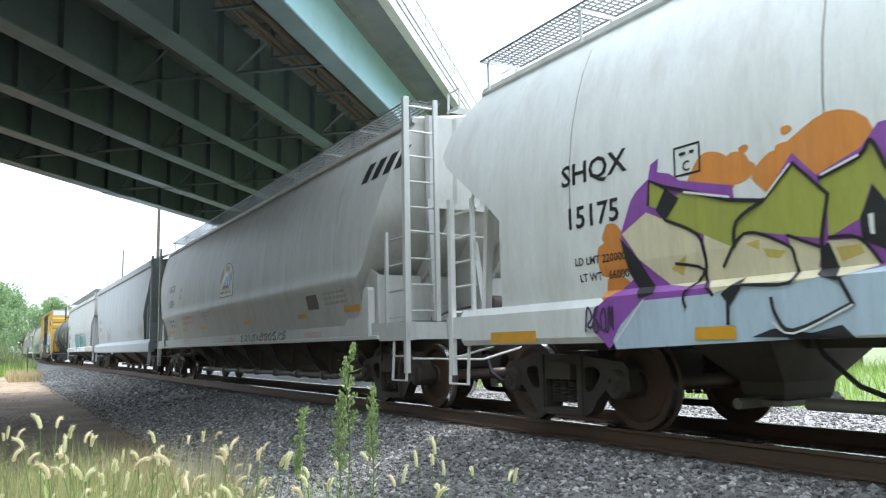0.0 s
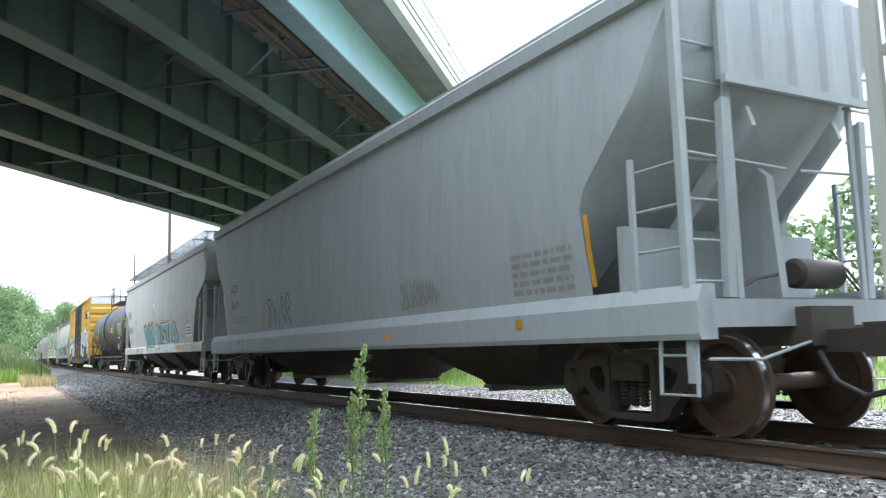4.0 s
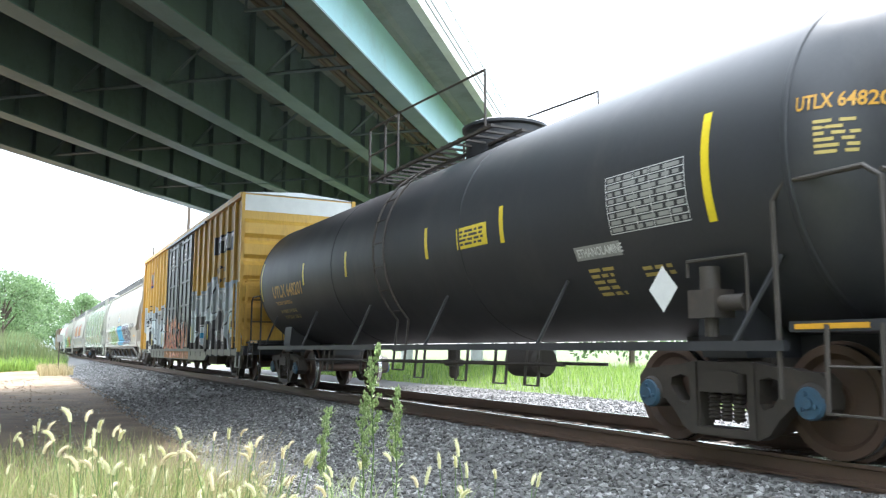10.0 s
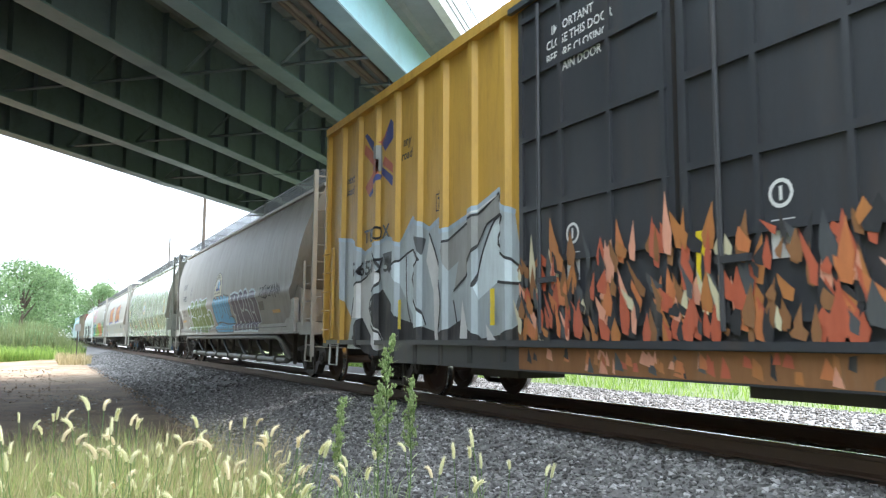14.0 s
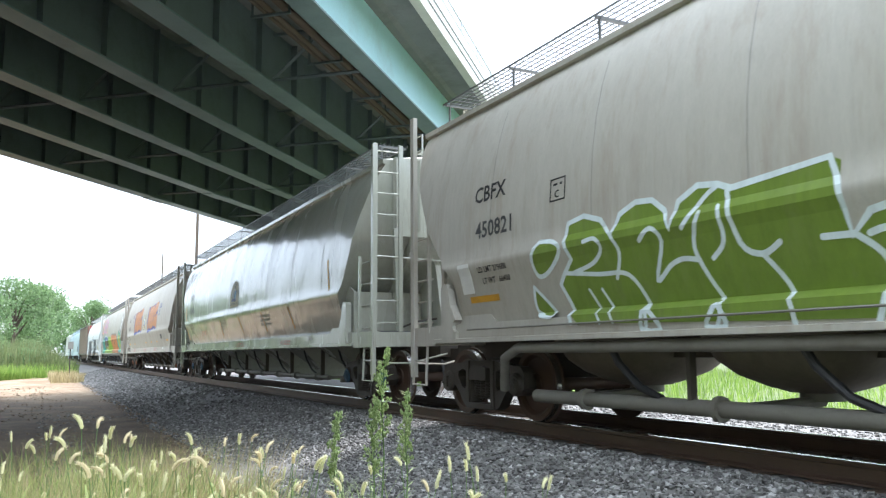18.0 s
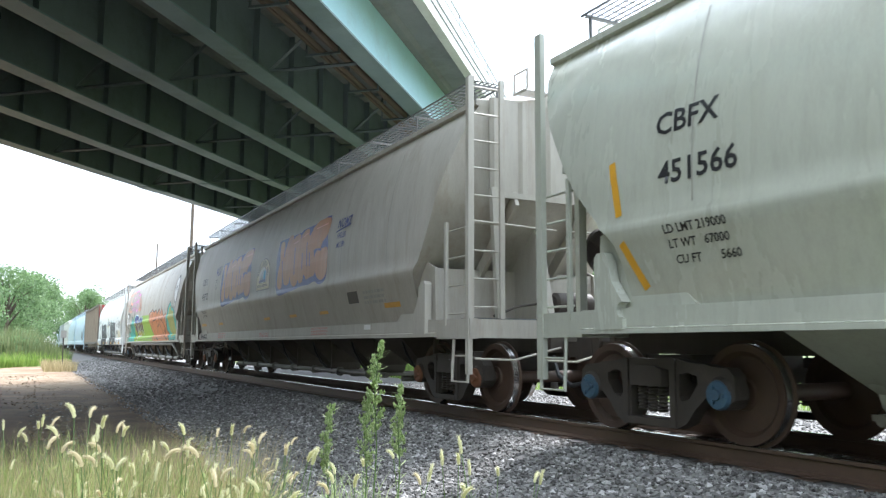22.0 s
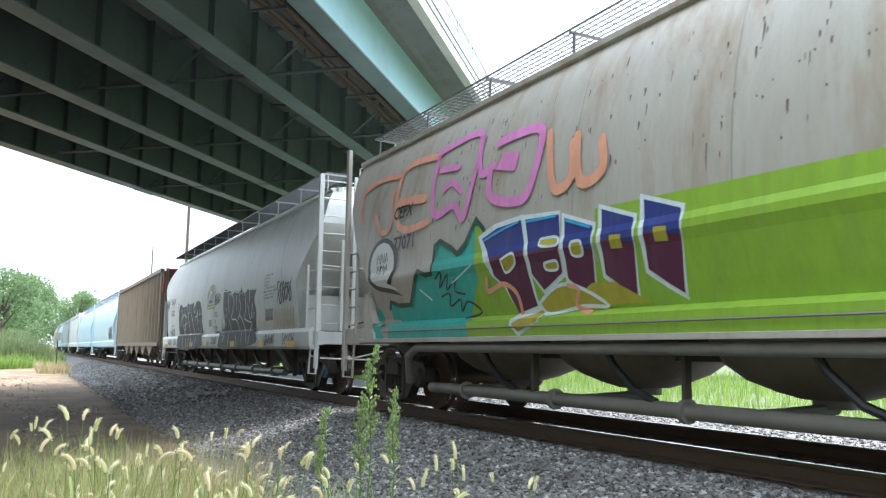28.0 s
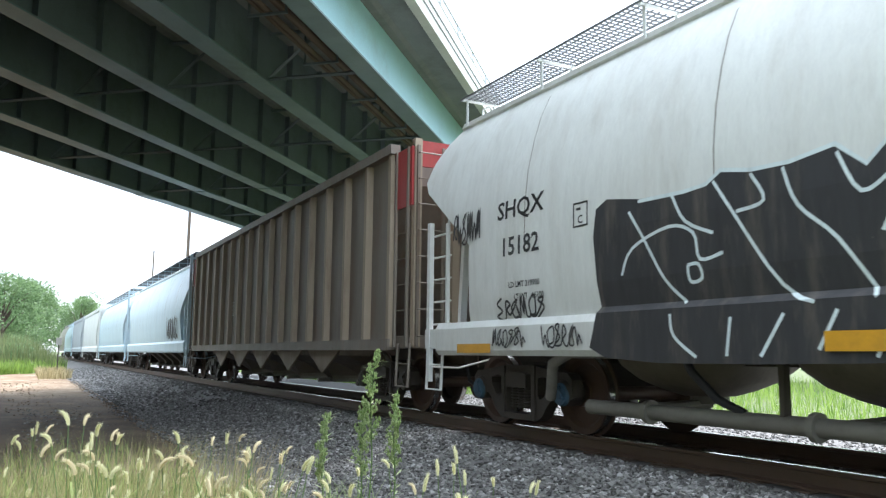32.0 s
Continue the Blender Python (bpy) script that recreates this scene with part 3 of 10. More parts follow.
def bogie_meshes():
    """Cast side frame of a freight bogie (on the side of -y), its springs, and the bolster between two frames."""
    y0, y1 = -1.075, -0.925
    half = [(0.0, 0.76), (0.30, 0.77), (0.55, 0.73), (0.72, 0.72), (0.80, 0.70), (0.98, 0.69), (1.05, 0.62), (1.06, 0.42), (0.99, 0.38), (0.97, 0.52), (0.90, 0.56), (0.83, 0.52), (0.80, 0.40), (0.72, 0.42), (0.58, 0.30), (0.48, 0.17), (0.36, 0.115), (0.0, 0.11)]
    outer = half + [(-x, z) for x, z in half[-2:0:-1]]
    window = [(0.40, 0.62), (0.50, 0.645), (0.62, 0.61), (0.63, 0.54), (0.52, 0.40), (0.43, 0.37), (0.39, 0.42)]
    nest = [(-0.27, 0.19), (0.27, 0.19), (0.27, 0.66), (-0.27, 0.66)]
    bm = B()
    for loop in (outer, window, [(-x, z) for x, z in window], nest):
        vs = [bm.verts.new((x, y0, z)) for x, z in loop]
        for k in range(len(vs)):
            bm.edges.new((vs[k], vs[(k + 1) % len(vs)]))
    bmesh.ops.triangle_fill(bm, use_beauty=True, use_dissolve=False, edges=list(bm.edges))
    ex = bmesh.ops.extrude_face_region(bm, geom=list(bm.faces))
    for v in ex["geom"]:
        if isinstance(v, bmesh.types.BMVert):
            v.co.y = y1
    for sx in (-1, 1):      # raised ribs and the bearing housing
        lathe(bm, [(0.125, y0 - 0.035), (0.15, y0), (0.15, y1 + 0.05)], 18, "y", (sx * 0.89, 0, 0.47))
        prism(bm, [(sx * 0.36, 0.76), (sx * 0.36, 0.12), (sx * 0.29, 0.12), (sx * 0.29, 0.76)][::sx], y0 - 0.025, y0 + 0.02)
    box(bm, -0.30, 0.30, y0 - 0.03, y1, 0.125, 0.19)
    frame_me = finish(bm, "side_frame", "truck_steel", 0.5)
    bm = B()
    coil = [(0.04, 0.25)]
    for k in range(7):
        z = 0.262 + k * 0.034
        coil += [(0.044, z), (0.064, z + 0.011), (0.044, z + 0.022)]
    lathe(bm, coil + [(0.04, 0.51)], 12, "z", (0, -1.03, 0))
    spring_me = finish(bm, "spring", "truck_steel")
    bm = B()
    prism(bm, [(-0.22, 0.50), (-0.22, 0.66), (-0.12, 0.69), (0.12, 0.69), (0.22, 0.66), (0.22, 0.50)], -1.13, 1.13)
    box(bm, -0.30, 0.30, -0.8, 0.8, 0.55, 0.80)
    box(bm, -0.55, -0.47, -0.7, 0.7, 0.36, 0.50)
    box(bm, 0.47, 0.55, -0.7, 0.7, 0.36, 0.50)
    lathe(bm, [(0.2, 0.80), (0.2, 0.92)], 16, "z")
    bol_me = finish(bm, "bogie_bolster", "truck_steel")
    return frame_me, spring_me, bol_me


WHEELSET, CAPS = wheelset_meshes()
SIDE_FRAME, SPRINGS, BOLSTER = bogie_meshes()
SPINNING = []       # (wheelset, its x in the car)
CARS = []           # (car, distance of its middle from the train's zero)


def bogie(car, x, cap="truck_steel"):
    b = part("bogie_bolster", BOLSTER, None, car, m=pose(x, 0, 0))
    for r in (0, 180):
        part("side_frame", SIDE_FRAME, None, b, m=pose(0, 0, 0, 0, 0, r))
        for cx in (-0.135, 0.0, 0.135):
            part("spring", SPRINGS, None, b, m=pose(cx, 0, 0, 0, 0, r))
    for s in (-0.89, 0.89):
        w = part("wheelset", WHEELSET, None, car, m=pose(x + s, 0, 0.457))
        SPINNING.append((w, x + s))
        for r in (0, 180):
            part("bearing_cap", CAPS[cap], None, w, m=pose(0, 0, 0, 0, 0, r))


def new_car(name, label, lead, tail):
    """A car between two coupler centres, given as metres on the train; +x of the car points to the train's head."""
    car = thing(name, label, "railcar", "cars of the freight train")
    CARS.append((car, 0.5 * (lead + tail)))
    return car, lead - tail


def coupler(car, L, s):
    bm = B()
    box(bm, s * (L / 2 - 1.0), s * (L / 2 - 0.12), -0.1, 0.1, 0.74, 0.94)
    prism(bm, [(s * (L / 2 - 0.22), -0.16), (s * (L / 2 + 0.10), -0.17), (s * (L / 2 + 0.13), -0.02), (s * (L / 2 + 0.02), 0.02), (s * (L / 2 + 0.04), 0.15), (s * (L / 2 - 0.2), 0.17)][::int(s)], 0.70, 0.99, "z")
    part("coupler", bm, "truck_steel", car)
    bm = B()
    tube(bm, [(s * (L / 2 - 0.55), -0.3, 0.75), (s * (L / 2 - 0.4), -0.32, 0.5), (s * (L / 2 - 0.15), -0.3, 0.38), (s * (L / 2), -0.25, 0.42)], 0.028, 8)
    part("air_hose", bm, "black_paint", car)


def ladder(car, name, p, q, z0, z1, n, paint, rail=0.06, rungs_from=None, r=0.012, twist=1):
    """Two flat rails from z0 to z1 above the plan points p and q, with n round rungs bowed a little outwards."""
    p, q = Vector((*p, 0)), Vector((*q, 0))
    d = (q - p).normalized()
    out = Vector((d.y, -d.x, 0)) * twist
    bm = B()
    for c in (p, q):
        m = Matrix((( d.x, out.x, 0, c.x), (d.y, out.y, 0, c.y), (0, 0, 1, 0), (0, 0, 0, 1)))
        box(bm, -rail / 2, rail / 2, -0.012, 0.03, z0, z1, m)
    lad = part(name, bm, paint, car, smooth=0)
    zz0 = rungs_from or z0 + 0.15
    for k in range(n):
        z = zz0 + (z1 - 0.12 - zz0) * k / max(1, n - 1)
        bm = B()
        o = out * 0.06
        u = Vector((0, 0, z))
        tube(bm, (p + u, p + u + o, q + u + o, q + u), r, 6)
        part("rung", bm, paint, lad)
    return lad


def step(car, x, s, paint, w=0.42, z=0.42):
    bm = B()
    tube(bm, [(x, s * 1.47, 1.05), (x, s * 1.5, z), (x + w, s * 1.5, z), (x + w, s * 1.47, 1.05)], 0.02, 6)
    tube(bm, [(x, s * 1.48, 0.75), (x + w, s * 1.48, 0.75)], 0.014, 6)
    part("stirrup_step", bm, paint, car)


def brake_wheel(car, x, y, z, s, mat="truck_steel"):
    bm = B()
    lathe(bm, [(0.26, -0.015), (0.285, 0), (0.26, 0.015), (0.235, 0), (0.26, -0.015)], 28, "x")
    for k in range(5):
        a = radians(72 * k)
        tube(bm, ((0, 0, 0), (0, 0.26 * math.cos(a), 0.26 * math.sin(a))), 0.014, 6)
    lathe(bm, [(0.05, -0.03), (0.05, 0.03)], 12, "x")
    w = part("brake_wheel", bm, mat, car, m=pose(x, y, z))
    bm = B()
    box(bm, -s * 0.16 - 0.06, -s * 0.16 + 0.06, -0.13, 0.13, -0.22, 0.18)
    tube(bm, ((-s * 0.2, 0, 0), (0, 0, 0)), 0.025, 8)
    tube(bm, ((-s * 0.16, 0, -0.2), (-s * 0.16, 0.02, -1.2)), 0.012, 6)
    part("brake_gear_box", bm, mat, w)


class Skin:
    """The side of a car: half width at each height, read off a short table."""
    def __init__(self, table):
        self.z = self.bends = [a for a, _ in table]
        self.y = [b for _, b in table]

    cuts = ()

    def half(self, z, x=0.0):
        return float(np.interp(z, self.z, self.y))


class RibSkin:
    """The side of a car with upright ribs: flat sheet at y0, ribs standing out to y1 at the given x."""
    def __init__(self, ribs, y0, y1):
        self.ribs, self.y0, self.y1, self.bends = ribs, y0, y1, ()
        self.cuts = [r + d for r in ribs for d in (-0.10, -0.055, 0.055, 0.10)]

    def half(self, z, x=0.0):
        d = min((abs(x - r) for r in self.ribs), default=9)
        return self.y0 + (self.y1 - self.y0) * max(0.0, min(1.0, (0.10 - d) / 0.045))


def drape(bm, skin, lift):
    """Cuts a flat drawing (x, z kept in x, y) into bands and lays it on the near side of a car."""
    if skin is None:
        return
    xs = [v.co.x for v in bm.verts]
    for x in skin.cuts:
        if min(xs) < x < max(xs):
            bmesh.ops.bisect_plane(bm, geom=list(bm.verts) + list(bm.edges) + list(bm.faces), plane_co=(x, 0, 0), plane_no=(1, 0, 0))
    if skin.cuts:
        return
    zs = [v.co.y for v in bm.verts]
    for z in skin.bends:
        if not min(zs) < z < max(zs):
            continue
        bmesh.ops.bisect_plane(bm, geom=list(bm.verts) + list(bm.edges) + list(bm.faces), plane_co=(0, z, 0), plane_no=(0, 1, 0))


def lay(bm, skin, lift):
    for v in bm.verts:
        x, z = v.co.x, v.co.y
        extra = v.co.z
        v.co = Vector((x, -(skin.half(z, x) if skin else 0) - lift - extra, z))


def decal(car, name, bm, mat, skin, lift=0.004, label="", parent=None):
    drape(bm, skin, lift)
    lay(bm, skin, lift)
    for f in bm.faces:
        f.normal_update()
        if f.normal.y > 0:
            f.normal_flip()
    me = bpy.data.meshes.new(name)
    bm.to_mesh(me)
    bm.free()
    me.materials.append(M[mat] if isinstance(mat, str) else mat)
    ob = new(name, me)
    ob.parent = parent or car
    return tagged(ob, label)


def letters(car, text, x, z, size, mat, skin, lift=0.005, width=1.0, name="lettering", slant=0.0, label=""):
    """Built-in font, cut out flat and laid on the side; x is the left end and z the foot of the line."""
    cu = bpy.data.curves.new("text", "FONT")
    cu.body, cu.size, cu.resolution_u = text, size / 0.7, 2
    cu.offset = 0.018 * size / 0.7
    tmp = bpy.data.objects.new("text", cu)
    scene.collection.objects.link(tmp)
    bpy.context.view_layer.update()
    me = bpy.data.meshes.new_from_object(tmp)
    bpy.data.objects.remove(tmp)
    bpy.data.curves.remove(cu)
    bm = B()
    bm.from_mesh(me)
    bpy.data.meshes.remove(me)
    for v in bm.verts:
        v.co = Vector((x + width * v.co.x + slant * v.co.y, z + v.co.y, 0))
    return decal(car, name, bm, mat, skin, lift, label)


def poly(bm, pts, lift=0.0):
    vs = [bm.verts.new((x, z, lift)) for x, z in pts]
    f = bm.faces.new(vs)
    bmesh.ops.triangulate(bm, faces=[f])


def patch(car, name, x0, x1, z0, z1, mat, skin, lift=0.004, label="", lean=0.0):
    bm = B()
    poly(bm, [(x0, z0), (x1, z0), (x1 + lean, z1), (x0 + lean, z1)])
    return decal(car, name, bm, mat, skin, lift, label)


def stroke(bm, pts, w, lift=0.0, closed=False, soft=False):
    """A painted line of width w through the points, mitred at the corners, with square or (soft) round ends."""
    pts = [Vector(p) for p in pts]
    n = len(pts)
    if soft:
        close = [pts[0]]
        for p in pts[1:]:
            if (p - close[-1]).length > 0.01:
                close.append(p)
        pts, n = close, len(close)
    left, right = [], []
    for i, p in enumerate(pts):
        a = pts[i - 1] if (i or closed) else None
        b = pts[(i + 1) % n] if (i < n - 1 or closed) else None
        d1 = (p - a).normalized() if a is not None else None
        d2 = (b - p).normalized() if b is not None else None
        d = ((d1 or d2) + (d2 or d1)).normalized() if (d1 or d2) + (d2 or d1) != Vector((0, 0)) else (d1 or d2)
        nn = Vector((-d.y, d.x))
        k = 1.0
        if d1 is not None and d2 is not None:
            k = 1.0 / max(0.93 if soft else 0.5, nn.dot(Vector((-d1.y, d1.x))))
        cap = 0.0 if soft else w / 2
        q = p - d * cap if a is None else (p + d * cap if b is None else p)
        left.append(bm.verts.new((*(q + nn * k * w / 2), lift)))
        right.append(bm.verts.new((*(q - nn * k * w / 2), lift)))
    for i in range(n if closed else n - 1):
        j = (i + 1) % n
        bm.faces.new((left[i], right[i], right[j], left[j]))
    if soft and w > 0.03:
        for p, v0, v1 in ((pts[0], left[0], right[0]), (pts[-1], right[-1], left[-1])):
            r = Vector((v0.co.x - p.x, v0.co.y - p.y))
            ends = [bm.verts.new((p.x + r.x * math.cos(a) - r.y * math.sin(a), p.y + r.x * math.sin(a) + r.y * math.cos(a), lift)) for a in (0.524, 1.047, 1.571, 2.094, 2.618)]
            bm.faces.new([v0] + ends + [v1])


def arc(cx, cz, r, a0, a1, n=10, sx=1.0):
    return [(cx + sx * r * math.cos(radians(a0 + (a1 - a0) * k / n)), cz + r * math.sin(radians(a0 + (a1 - a0) * k / n))) for k in range(n + 1)]


def rounded(pts, n=7):
    """Rounds a stroke's corners by a smooth curve through its points."""
    p = [Vector(pts[0])] + [Vector(a) for a in pts] + [Vector(pts[-1])]
    out = []
    for i in range(1, len(p) - 2):
        for k in range(n):
            f = k / n
            out.append(p[i] + 0.5 * f * (p[i + 1] - p[i - 1] + f * (2 * p[i - 1] - 5 * p[i] + 4 * p[i + 1] - p[i + 2] + f * (3 * (p[i] - p[i + 1]) + p[i + 2] - p[i - 1]))))
    return out + [p[-2]]


def scrawl(car, x0, x1, z0, z1, mat, skin, seed=1, w=0.03, n=6):
    """A quick marker tag that cannot be read: looping lines."""
    rg = random.Random(seed)
    bm = B()
    k, h = (x1 - x0) / n, z1 - z0
    pts = []
    for i in range(n):
        cx = x0 + k * (i + 0.5)
        shape = rg.choice((((-0.4, 0.05), (-0.1, 0.9), (0.4, 0.65), (-0.1, 0.4), (0.4, 0.1)), ((0.35, 0.9), (-0.3, 0.8), (0.3, 0.35), (-0.4, 0.05)), ((-0.3, 0.1), (-0.4, 0.7), (0.3, 0.95), (0.4, 0.2), (-0.2, 0.1), (0.5, 0.0)),
                           ((-0.4, 0.0), (-0.2, 1.0), (0.0, 0.2), (0.2, 0.95), (0.4, 0.0)), ((-0.4, 0.95), (-0.1, 0.0), (0.1, 0.6), (0.5, 0.1)), ((0.3, 0.95), (-0.35, 0.6), (-0.2, 0.05), (0.35, 0.2), (0.1, 0.5))))
        pts += [(cx + k * (p + rg.uniform(-0.1, 0.1)), z0 + h * min(1.0, max(0.0, q + rg.uniform(-0.12, 0.12)))) for p, q in shape]
    stroke(bm, rounded(pts, 4), w, 0.0, soft=True)
    decal(car, "graffiti_tag", bm, mat, skin, 0.014)


def data_block(car, x0, x1, z0, z1, rows, mat, skin, seed=1):
    """Small stencilled writing too fine to read, as bars."""
    rg = random.Random(seed)
    bm = B()
    h = (z1 - z0) / rows
    for r in range(rows):
        x = x0
        while x < x1 - 0.04:
            e = min(x1, x + rg.uniform(0.05, 0.22))
            poly(bm, [(x, z1 - h * (r + 0.8)), (e, z1 - h * (r + 0.8)), (e, z1 - h * (r + 0.25)), (x, z1 - h * (r + 0.25))])
            x = e + 0.04
    return tagged(decal(car, "stencil_text", bm, mat, skin, 0.005), kind="stuff")


def body_mesh(hb, table, edge_in, mid_in, mat, roof_top=4.45, ny=0.75, rear=0.0):
    """Hopper body: sides follow the table; at its ends the sides are drawn in by edge_in and the middle by mid_in, both by height."""
    zs = sorted({z for z, _ in table})
    fine = []
    for a, b in zip(zs, zs[1:]):
        k = max(1, int(math.ceil((b - a) / 0.2)))
        fine += [a + (b - a) * i / k for i in range(k)]
    fine.append(zs[-1])
    sk = Skin(table)
    ez, ev = zip(*edge_in)
    mz, mv = zip(*mid_in)
    bm = B()
    rows = []
    for z in fine:
        y = sk.half(z)
        xe = hb - float(np.interp(z, ez, ev))
        xm = hb - float(np.interp(z, mz, mv))
        yy = min(ny, y * 0.7)
        ring = []
        back = rear * float(np.interp(z, (1.6, 3.2), (0.0, 1.0)))
        for x in np.linspace(xe, -xe - back, 9):
            ring.append((x, -y, z))
        ring += [(-xm - back * 0.6, -yy, z), (-xm - back * 0.6, yy, z)]
        for x in np.linspace(-xe - back, xe, 9):
            ring.append((x, y, z))
        ring += [(xm, yy, z), (xm, -yy, z)]
        rows.append([bm.verts.new(p) for p in ring])
    n = len(rows[0])
    for a, b in zip(rows, rows[1:]):
        for k in range(n):
            bm.faces.new((a[k], a[(k + 1) % n], b[(k + 1) % n], b[k]))
    top = rows[-1]
    # roof: a shallow arch over the top ring
    xe = hb - ev[-1]
    crown = [bm.verts.new((x, 0, roof_top)) for x in np.linspace(xe, -xe - rear, 9)]
    for k in range(8):
        bm.faces.new((top[k], top[k + 1], crown[k + 1], crown[k]))
        bm.faces.new((top[11 + k], top[12 + k], crown[7 - k], crown[8 - k]))
    bm.faces.new((top[8], top[9], crown[8]))
    bm.faces.new((top[9], top[10], crown[8]))
    bm.faces.new((top[10], top[11], crown[8]))
    bm.faces.new((top[19], top[20], crown[0]))
    bm.faces.new((top[20], top[21], crown[0]))
    bm.faces.new((top[21], top[0], crown[0]))
    bm.faces.new(rows[0][::-1])
    return finish(bm, "body", mat, 0.45), sk


def outlet_bays(car, x0, x1, n, z0, mat, y_top=1.3, zb=0.34, gap=0.06, flat=0.9):
    w = (x1 - x0) / n
    for i in range(n):
        a, b, c = x0 + i * w + gap / 2, x0 + (i + 1) * w - gap / 2, x0 + (i + 0.5) * w
        bm = B()
        levels = [(z0, c - 0.31 * w, c + 0.31 * w, y_top - 0.08), (zb + 0.16, c - 0.24, c + 0.24, 0.38), (zb + 0.05, c - 0.22, c + 0.22, 0.36), (zb, c - 0.2, c + 0.2, 0.33)] if n == 6 else [(z0, a, b, y_top), (z0 - 0.14, a + 0.02 * w, b - 0.02 * w, y_top - 0.06), (zb + 0.34, c - 0.30 * w, c + 0.30 * w, 0.80), (zb + 0.07, c - flat / 2, c + flat / 2, 0.46), (zb, c - flat * 0.45, c + flat * 0.45, 0.42)]
        rings = [[bm.verts.new(p) for p in ((p0, -y, z), (p1, -y, z), (p1, y, z), (p0, y, z))] for z, p0, p1, y in levels]
        for r, q in zip(rings, rings[1:]):
            for k in range(4):
                bm.faces.new((r[k], r[(k + 1) % 4], q[(k + 1) % 4], q[k]))
        bm.faces.new(rings[-1])
        bm.faces.new(rings[0][::-1])
        bay = part("outlet_hopper", bm, mat, car, smooth=0)
        bm = B()
        box(bm, c - flat * 0.42 - 0.05, c + flat * 0.42 + 0.05, -0.45, 0.45, zb - 0.05, zb)
        tube(bm, ((c, -0.72, zb - 0.02), (c, 0.72, zb - 0.02)), 0.05, 10)
        part("outlet_gate", bm, "pipe_grey", bay)


def round_bays(car, x0, x1, n, mat):
    """Outlet pots with upright sides and rounded bottoms, well apart from each other."""
    w = (x1 - x0) / n
    for i in range(n):
        c = x0 + (i + 0.5) * w
        bm = B()
        rings = []
        for z, a, y in ((1.24, 0.37, 1.15), (1.0, 0.36, 1.05), (0.78, 0.33, 0.88), (0.64, 0.27, 0.68), (0.54, 0.18, 0.45), (0.48, 0.10, 0.27)):
            ring = []
            for k in range(24):
                t = 2 * math.pi * k / 24
                cx, cy = math.cos(t), math.sin(t)
                ring.append(bm.verts.new((c + a * w * math.copysign(abs(cx) ** 0.7, cx), y * math.copysign(abs(cy) ** 0.7, cy), z)))
            rings.append(ring)
        for r, q in zip(rings, rings[1:]):
            for k in range(24):
                bm.faces.new((r[k], r[(k + 1) % 24], q[(k + 1) % 24], q[k]))
        bm.faces.new(rings[-1])
        bay = part("outlet_hopper", bm, mat, car)
        bm = B()
        lathe(bm, [(0.20, 0.40), (0.20, 0.50)], 16, "z", (c, 0, 0))
        tube(bm, ((c, 0, 0.40), (c, -0.7, 0.37), (c, -1.15, 0.36)), 0.055, 10)
        part("outlet_gate", bm, "pipe_grey", bay)


def running_board(car, x0, x1, y0, y1, z, paint, z_roof, style):
    """Grating along the roof on brackets."""
    if style == "ledge":
        a, b = (y0, y1) if y0 < 0 else (y1, y0)
        bm = B()
        prism(bm, [(a, z_roof - 0.02), (a, z_roof + 0.05), (b, z - 0.10), (b, z - 0.16)][::(1 if y0 < 0 else -1)], x0, x1, "x")
        part("roof_walk_plate", bm, paint, car, "sloping steel plate along the roof", smooth=0)
        return
    dense = style == "barrel"
    bm = B()
    for k in range(7):
        y = y0 + (y1 - y0) * k / 6
        box(bm, x0, x1, y - 0.003, y + 0.003, z - (0.028 if k in (0, 6) else 0.016), z)
    x = x0
    while x <= x1 + 1e-3:
        box(bm, x - 0.004, x + 0.004, y0, y1, z - (0.024 if dense else 0.014), z - 0.004)
        x += 0.07 if dense else 0.14
    rb = part("running_board", bm, "grating", car, "open steel grating", smooth=0)
    n = int((x1 - x0) / 1.7)
    for i in range(n + 1):
        xx = x0 + 0.1 + (x1 - x0 - 0.2) * i / n
        bm = B()
        box(bm, xx - 0.02, xx + 0.02, y0, y1, z - 0.055, z - 0.028)
        for y in (y0 + 0.06, y1 - 0.06):
            box(bm, xx - 0.02, xx + 0.02, y - 0.008, y + 0.008, z_roof - 0.12, z - 0.03)
        part("board_bracket", bm, paint if dense else "grating", rb, smooth=0)


def hatches(car, x0, x1, n, z, mat):
    for i in range(n):
        x = x0 + (x1 - x0) * (i + 0.5) / n
        bm = B()
        lathe(bm, [(0.28, z - 0.12), (0.28, z), (0.33, z), (0.33, z + 0.03), (0.2, z + 0.07), (0.001, z + 0.085)], 18, "z", (x, 0, 0))
        part("roof_hatch", bm, mat, car)


def jack_pad(car, x, s, sy, mat):
    """Upright bracket plate with a rounded cut-out at the foot of the body's corner."""
    bm = B()
    pts = [(0, 1.04), (0, 1.74), (0.04, 1.79), (0.15, 1.79), (0.20, 1.72), (0.25, 1.50), (0.34, 1.38)] + [(0.40 - 0.08 * math.sin(radians(a)), 1.22 + 0.08 * math.cos(radians(a))) for a in range(0, 181, 30)] + [(0.40, 1.04)]
    pts = [(x + s * (-a), z) for a, z in pts]
    if s > 0:
        pts = pts[::-1]
    prism(bm, pts, sy * 1.55, sy * 1.44)
    part("jack_bracket", bm, mat, car, smooth=0)


